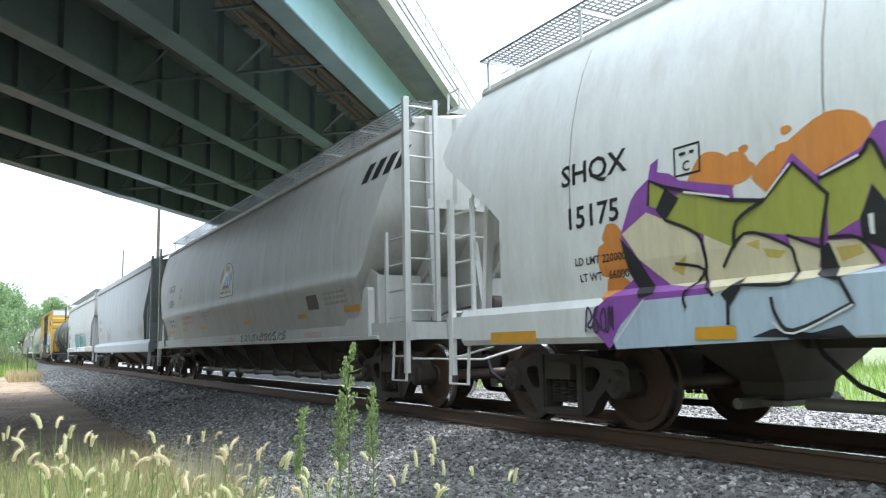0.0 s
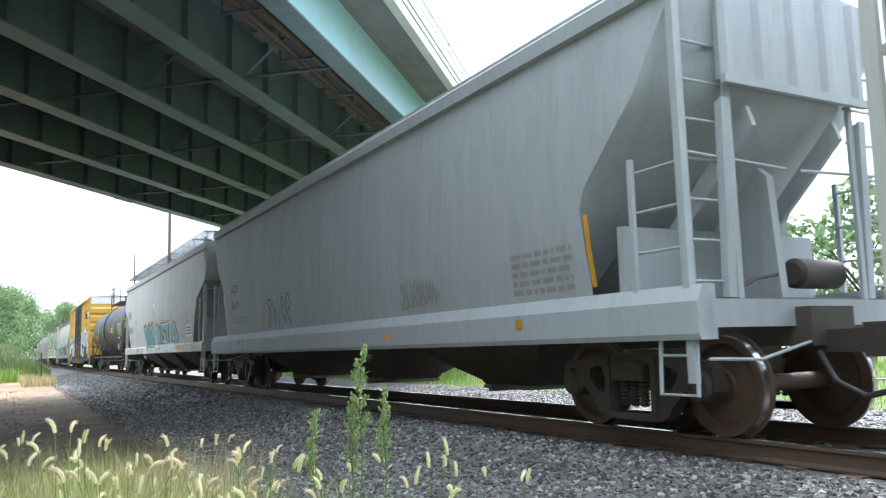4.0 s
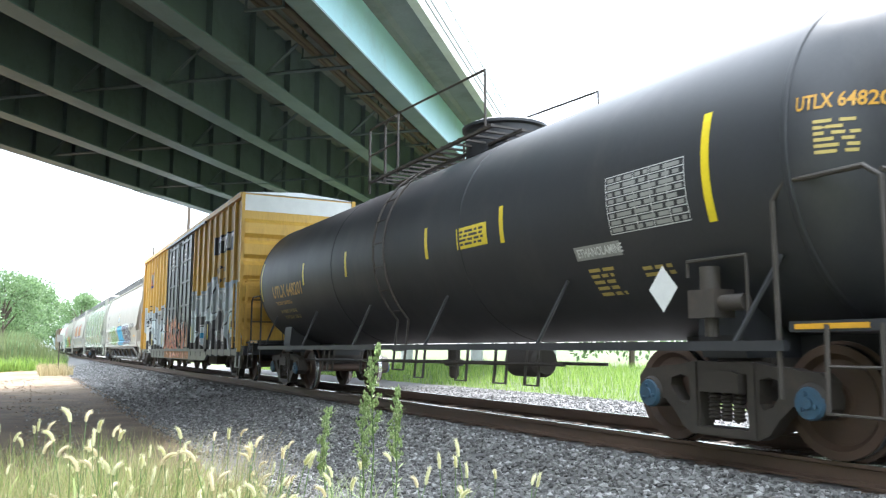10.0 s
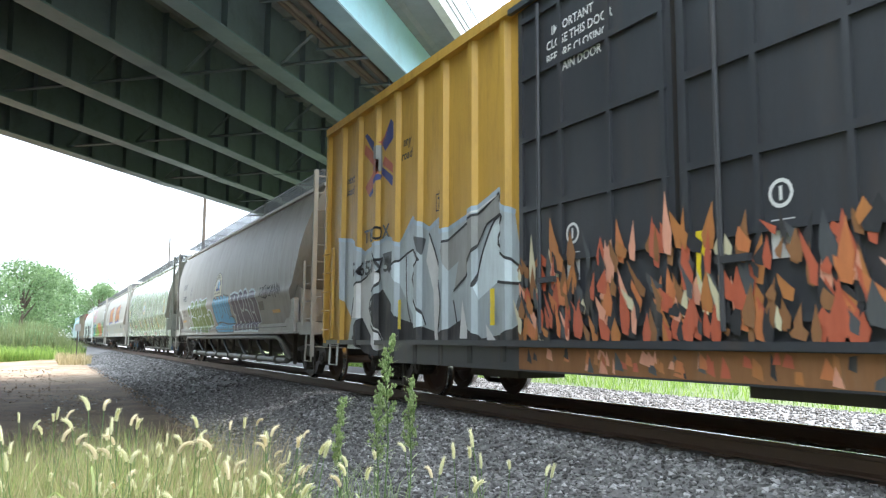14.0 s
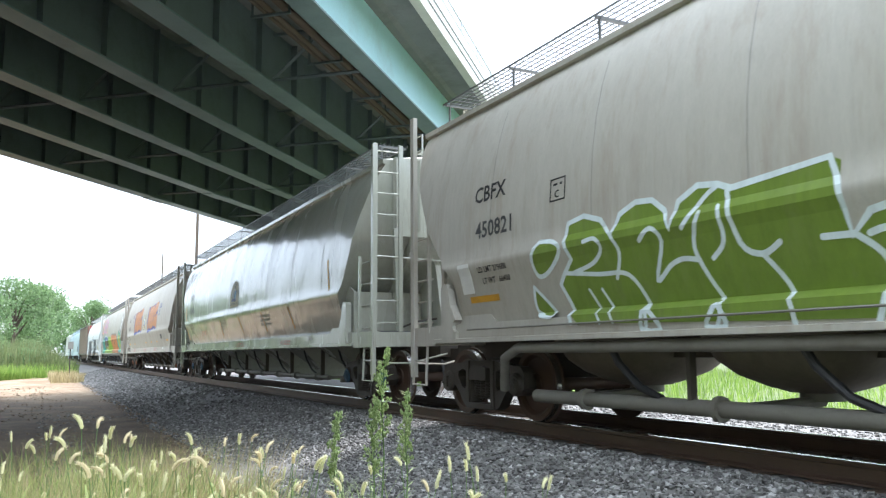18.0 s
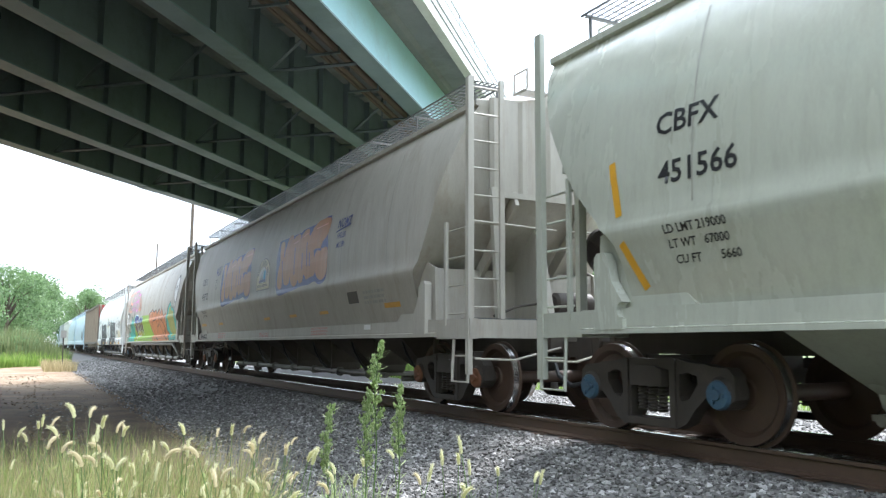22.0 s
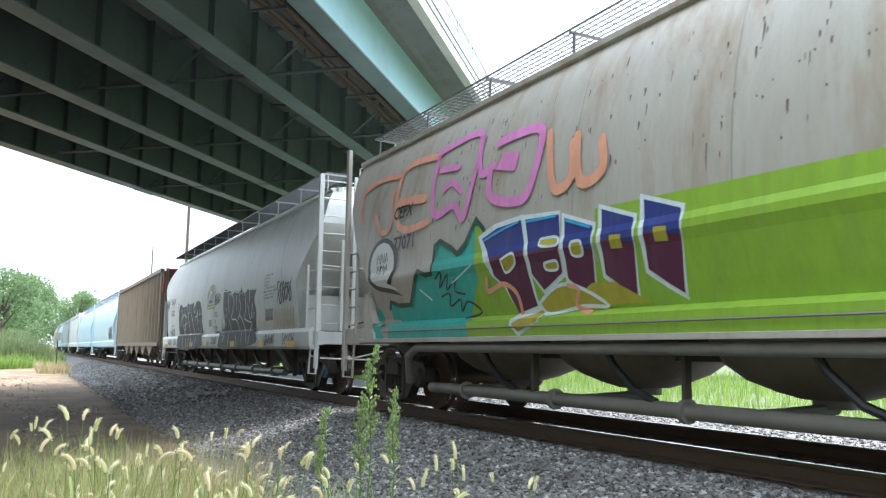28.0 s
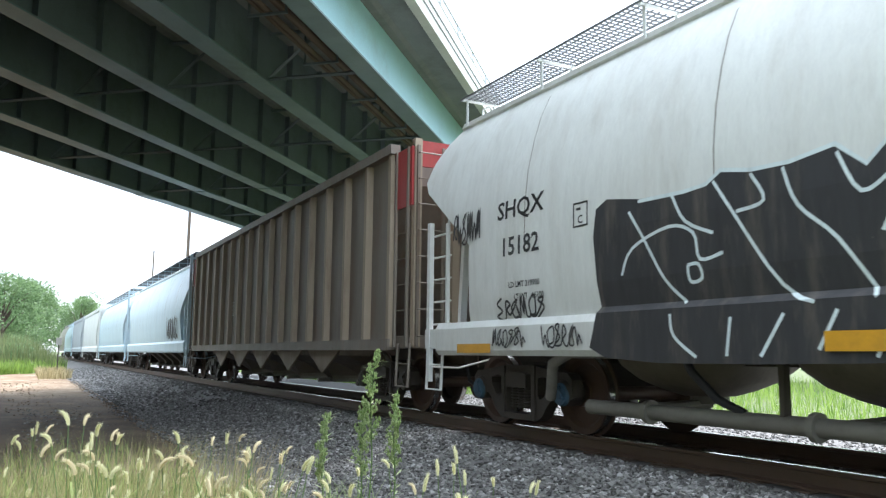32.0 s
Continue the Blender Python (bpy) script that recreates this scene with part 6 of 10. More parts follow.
# --- car 5: black tank car
def tank_car(lead, tail):
    car, L = new_car("tank_car", "glossy black tank car with yellow lettering and bars", lead, tail)
    r, zc, hl = 1.47, 2.44, L / 2 - 1.35
    HR = hl + 0.2
    bm = B()
    prof = [(0.001, -hl - 0.68)] + [(r * math.sin(radians(a)), -hl - 0.68 * math.cos(radians(a))) for a in range(10, 90, 10)] + [(r, x) for x in np.linspace(-hl, HR, 7)] + [(r * math.sin(radians(a)), HR + 0.8 * math.cos(radians(a))) for a in range(80, 0, -10)] + [(0.001, HR + 0.8)]
    lathe(bm, prof, 64, "x", (0, 0, zc))
    part("tank_shell", bm, "tank_black", car)
    sk = Skin([(zc + r * math.sin(radians(a)), r * math.cos(radians(a))) for a in range(-85, 86, 5)])
    class HeadSkin:
        cuts = ()
        bends = [2.2 + 0.1 * k for k in range(9)]

        def half(self, z, x=0.0):
            q = r * math.sqrt(max(0.0, 1 - (max(0.0, x - HR) / 0.8) ** 2))
            return math.sqrt(max(0.0, q * q - (z - zc) ** 2))
    for x in (-hl, -hl / 3, hl / 3, HR):
        bm = B()
        lathe(bm, [(r, x - 0.03), (r + 0.008, x - 0.02), (r + 0.008, x + 0.02), (r, x + 0.03)], 64, "x", (0, 0, zc))
        part("weld_band", bm, "tank_black", car)
    bm = B()
    lathe(bm, [(0.62, zc + r - 0.12), (0.62, zc + r + 0.32), (0.68, zc + r + 0.34), (0.68, zc + r + 0.38), (0.5, zc + r + 0.46), (0.001, zc + r + 0.5)], 28, "z", (1.35, 0, 0))
    part("manway_housing", bm, "tank_black", car)
    bm = B()
    for x in (0.5, 2.2):
        lathe(bm, [(0.12, zc + r - 0.02), (0.12, zc + r + 0.2), (0.001, zc + r + 0.24)], 14, "z", (x, 0.3, 0))
    part("roof_valve", bm, "truck_steel", car)
    # top platform with railings
    bm = B()
    for k in range(16):
        box(bm, -1.75 + k * 0.28, -1.71 + k * 0.28, -1.0, 1.0, zc + r + 0.02, zc + r + 0.05)
    for y in (-1.0, -0.5, 0.5, 1.0):
        box(bm, -1.75, 2.6, y - 0.03, y + 0.03, zc + r - 0.02, zc + r + 0.02)
    part("top_platform", bm, "truck_steel", car, smooth=0)
    for sy in (-1, 1):
        bm = B()
        z0 = zc + r
        tube(bm, [(-1.75, sy * 1.0, z0 - 0.2), (-1.75, sy * 1.0, z0 + 1.0), (-0.6, sy * 1.0, z0 + 0.98)], 0.025, 8)
        tube(bm, [(-1.05, sy * 1.0, z0 - 0.15), (-1.05, sy * 1.0, z0 + 0.9), (-0.9, sy * 1.0, z0 + 0.99)], 0.025, 8)
        tube(bm, [(-0.5, sy * 1.0, z0 - 0.1), (-0.5, sy * 1.0, z0 + 1.0), (2.4, sy * 1.0, z0 + 0.85), (2.4, sy * 1.0, z0)], 0.02, 8)
        tube(bm, [(-1.75, sy * 1.0, z0 + 0.5), (-0.5, sy * 1.0, z0 + 0.5)], 0.018, 6)
        part("platform_railing", bm, "truck_steel", car)
        # side ladder following the shell
        bm = B()
        for x in (-0.21, 0.2):
            tube(bm, [(x, sy * (math.cos(radians(a)) * (r + 0.10)), zc + math.sin(radians(a)) * (r + 0.10)) for a in range(65, -50, -10)] + [(x, sy * 1.2, 0.55)], 0.02, 6)
        for a in range(60, -50, -14):
            y, z = sy * math.cos(radians(a)) * (r + 0.10), zc + math.sin(radians(a)) * (r + 0.10)
            tube(bm, ((-0.21, y, z), (0.2, y, z)), 0.014, 6)
        for z in (0.55, 0.85):
            tube(bm, ((-0.21, sy * 1.2, z), (0.2, sy * 1.2, z)), 0.014, 6)
        part("side_ladder", bm, "truck_steel", car)
        # long grab rail and its brackets
        bm = B()
        box(bm, -hl - 0.1, hl + 0.1, sy * 1.42 - 0.04, sy * 1.42 + 0.04, 0.86, 0.94)
        for x in np.linspace(-hl + 0.4, hl - 0.4, 6):
            tube(bm, ((x, sy * 1.42, 0.93), (x + 0.35, sy * 1.24, 1.62)), 0.022, 6)
        part("side_rail", bm, "tank_black", car)
    for s in (-1, 1):
        bm = B()
        prism(bm, [(-1.0, 0.8), (-1.05, 1.0), (-1.0, 1.5), (-0.6, 1.2), (0, 1.02), (0.6, 1.2), (1.0, 1.5), (1.05, 1.0), (1.0, 0.8)][::-1], s * (L / 2 - 2.25) - 0.25, s * (L / 2 - 2.25) + 0.25, "x")
        part("saddle", bm, "tank_black", car, smooth=0)
        bm = B()
        box(bm, *sorted((s * (L / 2 - 3.4), s * (L / 2 - 0.4))), -0.3, 0.3, 0.74, 1.05)
        part("stub_sill", bm, "tank_black", car, smooth=0)
        bm = B()
        x0, x1 = sorted((s * (L / 2 - 1.2), s * (L / 2 - 0.35)))
        box(bm, x0, x1, -1.45, 1.45, 1.0, 1.08)
        box(bm, s * (L / 2 - 0.42) - 0.05, s * (L / 2 - 0.42) + 0.05, -1.45, 1.45, 0.82, 1.0)
        part("end_platform", bm, "tank_black", car, smooth=0)
        patch(car, "reflector_strip", s * (L / 2 - 0.85) - 0.3, s * (L / 2 - 0.85) + 0.3, 1.02, 1.06, "marker_yellow", Flat(1.452))
        for sy in (-1, 1):
            bm = B()
            tube(bm, [(s * (L / 2 - 0.42), sy * 1.42, 0.95), (s * (L / 2 - 0.42), sy * 1.42, 2.05), (s * (L / 2 - 0.55), sy * 1.42, 2.15), (s * (L / 2 - 1.2), sy * 1.42, 2.15), (s * (L / 2 - 1.32), sy * 1.42, 2.02), (s * (L / 2 - 1.32), sy * 1.42, 0.5)], 0.022, 8)
            tube(bm, ((s * (L / 2 - 0.42), sy * 1.42, 1.55), (s * (L / 2 - 0.42), sy * 0.5, 1.55)), 0.018, 6)
            tube(bm, [(s * (L / 2 - 0.42), sy * 1.42, 2.1), (s * (L / 2 - 0.40), sy * 0.5, 2.1), (s * (L / 2 - 0.42), sy * 0.5, 1.0)], 0.02, 6)
            part("end_railing", bm, "truck_steel", car)
            step(car, s * (L / 2 - 0.45) - (0.42 if s > 0 else 0), sy, "truck_steel")
        coupler(car, L, s)
        bogie(car, s * (L / 2 - 2.22), "cap_blue")
    brake_wheel(car, L / 2 - 0.5, -0.75, 1.75, 1)
    bm = B()
    box(bm, 6.5, 6.8, -1.42, -1.18, 1.14, 1.38)
    tube(bm, ((6.65, -1.3, 1.38), (6.65, -1.3, 1.58)), 0.09, 12)
    tube(bm, ((6.8, -1.32, 1.26), (7.05, -1.32, 1.26)), 0.07, 12)
    tube(bm, ((6.45, -1.36, 1.5), (6.45, -1.36, 1.64), (7.1, -1.36, 1.64), (7.1, -1.36, 1.1)), 0.018, 6)
    tube(bm, ((6.65, -1.3, 1.2), (6.65, -1.3, 0.98)), 0.06, 10)
    part("brake_valve", bm, "truck_steel", car)
    # brake rigging under the shell
    for y in (-1.2, -0.6):
        bm = B()
        tube(bm, ((-4.6, y, 0.66), (4.4, y, 0.70)), 0.022, 6)
        part("brake_rod", bm, "truck_steel", car)
    for x in (-3.6, -3.3, -1.6, -1.2, 0.6, 1.9, 2.9, 3.6):
        bm = B()
        tube(bm, [(x, -1.15, 0.95), (x, -1.2, 0.45), (x + 0.28, -1.2, 0.45), (x + 0.28, -1.15, 0.95)], 0.02, 6)
        part("rod_hanger", bm, "truck_steel", car)
    bm = B()
    lathe(bm, [(0.16, -0.35), (0.2, -0.3), (0.2, 0.3), (0.16, 0.35)], 18, "x", (3.0, -0.7, 0.72))
    part("air_reservoir", bm, "truck_steel", car)
    bm = B()
    lathe(bm, [(0.05, 0.42), (0.08, 0.46), (0.08, 0.6), (0.16, 0.62), (0.16, 0.7), (0.1, 0.72), (0.1, 0.95)], 14, "z", (0.4, -0.4, 0))
    part("bottom_valve", bm, "truck_steel", car)
    letters(car, "UTLX 648201", -6.38, 2.02, 0.26, "marker_yellow", sk, 0.006, 1.0)
    letters(car, "THE TANK CAR PEOPLE", -6.3, 1.86, 0.075, "marker_yellow", sk)
    letters(car, "LD LMT 207800  LB  94 250  KG", -6.2, 1.68, 0.065, "amber", sk, 0.006, 0.9)
    letters(car, "LT WT  75200  LB  35 400  KG", -6.1, 1.55, 0.065, "amber", sk, 0.006, 0.9)
    for x, z0, z1 in ((-7.3, 2.0, 2.9), (-4.12, 2.17, 2.62), (-1.71, 2.15, 2.6), (1.5, 2.15, 2.6), (3.53, 2.15, 2.6), (6.8, 1.95, 2.9)):
        patch(car, "reflector_strip", x - 0.04, x + 0.05, z0, z1, "bright_yellow", sk)
    patch(car, "notice_panel", 2.41, 3.19, 2.18, 2.46, "bright_yellow", sk)
    data_block(car, 2.5, 3.1, 2.21, 2.43, 4, "black_paint", sk, 8)
    bm = B()
    for k in range(9):
        z = 2.0 + 0.07 * k
        stroke(bm, [(5.5, z), (6.56, z)], 0.008)
    for x in (5.5, 5.9, 6.12, 6.34, 6.56):
        stroke(bm, [(x, 2.0), (x, 2.28), (x, 2.56)], 0.008, 0.0001)
    tagged(decal(car, "test_table", bm, "white_mark", sk, 0.004), "thin white ruled table", kind="stuff")
    data_block(car, 5.53, 6.53, 2.0, 2.56, 8, PATCHG, sk, 4)
    patch(car, "notice_panel", 4.84, 5.57, 1.80, 1.94, PATCHG, sk)
    letters(car, "ETHANOLAMINE", 4.88, 1.83, 0.085, "white_mark", sk, 0.007, 0.78)
    data_block(car, 4.95, 5.35, 1.42, 1.72, 5, "amber", sk, 6)
    data_block(car, 5.75, 6.15, 1.56, 1.68, 2, "amber", sk, 9)
    letters(car, "UTLX 648201", HR + 0.1, 2.66, 0.115, "marker_yellow", HeadSkin(), 0.006, 0.55)
    data_block(car, HR + 0.22, HR + 0.46, 2.3, 2.58, 6, "amber", HeadSkin(), 7)
    bm = B()
    poly(bm, [(6.26, 1.62), (6.44, 1.41), (6.26, 1.2), (6.08, 1.41)])
    decal(car, "hazard_placard", bm, "white_mark", Flat(1.47))


tank_car(ENDS[4], ENDS[5])


# --- car 6: yellow box car
def box_car(lead, tail):
    car, L = new_car("box_car", "yellow high box car with black sliding doors and silver graffiti", lead, tail)
    x1, z0, z1 = L / 2 - 0.42, 0.80, 4.98
    ribs = [s * (2.95 + 0.83 * k) for k in range(8) for s in (-1, 1)]
    ribs = [r for r in ribs if abs(r) < x1 - 0.2]
    sk = RibSkin(ribs, 1.50, 1.575)
    bm = B()
    box(bm, -x1, x1, -1.49, 1.49, z0 + 0.02, z1)
    part("car_body", bm, "box_yellow", car, smooth=0)
    for s in (-1, 1):
        for a, b in ((-x1, -2.62), (2.62, x1)):
            bm = B()
            cuts = sorted({a, b, *[r + d for r in ribs for d in (-0.10, -0.055, 0.055, 0.10) if a < r + d < b]})
            lo = [bm.verts.new((x, s * sk.half(0, x), z0)) for x in cuts]
            hi = [bm.verts.new((x, s * sk.half(0, x), z1 - 0.10)) for x in cuts]
            for k in range(len(cuts) - 1):
                bm.faces.new((lo[k], lo[k + 1], hi[k + 1], hi[k])[::(1 if s < 0 else -1)])
            part("ribbed_side_sheet", bm, "box_yellow", car, "ribbed yellow steel side", smooth=0)
        bm = B()
        box(bm, -x1, x1, s * 1.56 - 0.06, s * 1.56 + 0.06, z1 - 0.12, z1 + 0.02)
        part("roof_rail", bm, "box_yellow", car, smooth=0)
        bm = B()
        prism(bm, [(-x1 + 0.1, 0.78), (-6.6, 0.78), (-6.2, 0.52), (5.2, 0.52), (5.7, 0.70), (x1 - 0.1, 0.70), (x1 - 0.1, 0.86), (-x1 + 0.1, 0.86)], s * 1.50, s * 1.57)
        part("side_sill", bm, "door_black", car, smooth=0)
        # doors
        for d0, d1 in ((-2.6, -0.03), (0.03, 2.6)):
            bm = B()
            box(bm, d0, d1, s * 1.53 - 0.03, s * 1.53 + 0.03, 0.86, z1 - 0.16)
            door = part("sliding_door", bm, "door_black", car, "black ribbed sliding door", smooth=0)
            for z in (1.05, 1.75, 2.38, 3.2, 3.95, 4.65):
                bm = B()
                box(bm, d0 + 0.06, d1 - 0.06, s * 1.565 - 0.03, s * 1.565 + 0.03, z - 0.035, z + 0.035)
                part("door_batten", bm, "door_black", door, smooth=0)
            for f in (0.04, 0.34, 0.66, 0.96):
                x = d0 + (d1 - d0) * f
                bm = B()
                box(bm, x - 0.03, x + 0.03, s * 1.567 - 0.028, s * 1.567 + 0.028, 0.9, z1 - 0.2)
                part("door_post", bm, "door_black", door, smooth=0)
            bm = B()
            x = d0 + (d1 - d0) * 0.2
            tube(bm, ((x, s * 1.63, 0.95), (x, s * 1.63, z1 - 0.25)), 0.024, 8)
            box(bm, x - 0.05, x + 0.3, s * 1.63 - 0.02, s * 1.63 + 0.02, 1.5, 1.56)
            part("locking_bar", bm, "door_black", door)
        bm = B()
        box(bm, -5.6, 5.6, s * 1.60 - 0.04, s * 1.60 + 0.04, 0.80, 0.87)
        box(bm, -2.7, 5.0, s * 1.62 - 0.03, s * 1.62 + 0.03, z1 - 0.17, z1 - 0.10)
        part("door_track", bm, "door_black", car, smooth=0)
        for e in (-1, 1):
            lad = ladder(car, "side_ladder", (e * (x1 - 0.08), s * 1.60), (e * (x1 - 0.52), s * 1.60), 0.9, 2.6, 5, "box_yellow")
            step(car, e * (x1 - 0.1) - (0.42 if e > 0 else 0), s, "galvanised", z=0.4)
    for e in (-1, 1):
        # end wall with deep level corrugations
        bm = B()
        zs = [z0 + 0.02, 1.0]
        prof = [(0.0, z0)]
        z = 1.0
        while z < 4.3:
            prof += [(0.0, z), (0.09, z + 0.10), (0.10, z + 0.38), (0.0, z + 0.50)]
            z += 0.56
        prof += [(0.0, 4.5), (0.0, z1)]
        lo = [bm.verts.new((e * (x1 + 0.005 + d), -1.5, zz)) for d, zz in prof]
        hi = [bm.verts.new((e * (x1 + 0.005 + d), 1.5, zz)) for d, zz in prof]
        for k in range(len(prof) - 1):
            bm.faces.new((lo[k], hi[k], hi[k + 1], lo[k + 1])[::(1 if e > 0 else -1)])
        part("corrugated_end", bm, "box_yellow", car, smooth=0)
        bm = B()
        box(bm, e * x1 - 0.05, e * x1 + 0.05, -1.585, -1.50, z0, z1 + 0.02)
        part("corner_post", bm, "box_yellow", car, smooth=0)
        bm = B()
        box(bm, e * x1 - 0.05, e * x1 + 0.05, 1.50, 1.585, z0, z1 + 0.02)
        part("corner_post", bm, "box_yellow", car, smooth=0)
        bm = B()
        box(bm, e * (x1 + 0.012) - 0.006, e * (x1 + 0.012) + 0.006, -1.5, 1.5, 4.52, z1 - 0.03)
        part("end_band", bm, "white_mark", car, "white band across the top", smooth=0)
        ladder(car, "end_ladder", (e * (x1 + 0.14), -1.42), (e * (x1 + 0.14), -0.98), 0.95, 2.55, 5, "box_yellow")
        bm = B()
        tube(bm, [(e * (x1 + 0.1), -1.45, 2.6), (e * (x1 + 0.2), -1.4, 2.66), (e * (x1 + 0.2), 1.4, 2.66)], 0.02, 6)
        part("end_grab_rail", bm, "box_yellow", car)
        bm = B()
        for k in range(5):
            box(bm, e * (x1 + 0.15 + 0.06 * k) - 0.015, e * (x1 + 0.15 + 0.06 * k) + 0.015, -1.4, 1.4, 1.02, 1.045)
        box(bm, *sorted((e * x1, e * (x1 + 0.3))), -1.5, 1.5, 0.72, 0.95)
        part("end_sill", bm, "door_black", car, smooth=0)
        coupler(car, L, e)
        bogie(car, e * (L / 2 - 2.75))
    brake_wheel(car, x1 + 0.32, -0.45, 2.1, 1)
    bm = B()
    prism(bm, [(-1.6, z1 + 0.02), (1.6, z1 + 0.02), (0.0, z1 + 0.14)], -x1, x1, "x")
    for k in range(16):
        x = -x1 + 0.6 + k * (2 * x1 - 1.2) / 15
        box(bm, x - 0.03, x + 0.03, -1.55, 1.55, z1 + 0.02, z1 + 0.09)
    part("roof", bm, "galvanised", car, smooth=0)
    bm = B()
    box(bm, -x1 + 0.3, x1 - 0.3, -0.35, 0.35, 0.62, 0.84)
    for x in (-4.4, 0.4, 4.2):
        box(bm, x, x + 1.2, -1.2, -0.5, 0.40, 0.74)
    part("underframe", bm, "under_paint", car, smooth=0)
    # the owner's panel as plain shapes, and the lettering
    bm = B()
    poly(bm, [(6.21, 3.64), (8.42, 3.60), (8.42, 4.13), (6.21, 4.18)])
    decal(car, "owner_panel", bm, "black_paint", sk, 0.004)
    bm = B()
    for k, x in enumerate((6.5, 7.1, 7.75)):
        poly(bm, [(x + 0.12, 3.68), (x + 0.30, 3.68), (x + 0.45, 4.09), (x + 0.25, 4.09)])
        poly(bm, [(x + 0.05, 3.98), (x + 0.62, 3.98), (x + 0.66, 4.09), (x + 0.08, 4.09)])
    decal(car, "owner_panel", bm, "white_mark", sk, 0.008)
    letters(car, "Railcar Pooling", 6.36, 3.09, 0.17, "black_paint", sk, 0.006, 0.98)
    letters(car, "Experts", 6.84, 2.77, 0.17, "black_paint", sk, 0.006, 0.98)
    letters(car, "next", -8.62, 3.74, 0.15, "black_paint", sk, 0.006, slant=0.15)
    letters(car, "load", -8.62, 3.52, 0.15, "black_paint", sk, 0.006, slant=0.15)
    letters(car, "any", -6.08, 3.92, 0.15, "black_paint", sk, 0.006, slant=0.15)
    letters(car, "road", -6.14, 3.70, 0.15, "black_paint", sk, 0.006, slant=0.15)
    letters(car, "TBOX", -7.67, 2.54, 0.22, "black_paint", sk, 0.020, 1.3)
    letters(car, "665075", -8.17, 1.98, 0.24, "black_paint", sk, 0.024, 1.6)
    for mat, pts in (
            (RED, [(-7.7, 3.54), (-7.26, 3.77), (-7.2, 3.95), (-7.02, 3.91), (-7.02, 3.66), (-7.53, 3.37)]),
            (NAVY, [(-7.53, 3.37), (-7.02, 3.66), (-6.92, 3.61), (-7.45, 3.32)]),
            (NAVY, [(-7.75, 4.48), (-7.64, 4.5), (-7.16, 4.17), (-7.2, 3.95), (-7.34, 4.1)]),
            (RED, [(-7.72, 4.32), (-7.34, 4.1), (-7.18, 3.86), (-7.3, 3.84), (-7.76, 4.15)]),
            (NAVY, [(-6.95, 4.16), (-6.6, 4.51), (-6.4, 4.37), (-6.44, 4.18), (-6.82, 4.01)]),
            (RED, [(-7.03, 4.21), (-6.88, 4.26), (-6.62, 4.49), (-6.76, 4.3), (-6.93, 4.11)]),
            (RED, [(-6.83, 3.93), (-6.43, 3.69), (-6.45, 3.56), (-6.93, 3.8)]),
            (NAVY, [(-6.93, 3.76), (-6.45, 3.51), (-6.5, 3.36), (-6.96, 3.65)]),
            (PATCHG, [(-7.18, 4.15), (-6.95, 4.15), (-6.91, 3.69), (-7.14, 3.71)]),
    ):
        bm = B()
        poly(bm, pts)
        decal(car, "arrow_emblem", bm, mat, sk, 0.006)
    plate_box(car, -4.9, 2.72, 0.24, 0.24, sk, "black_paint", "F")
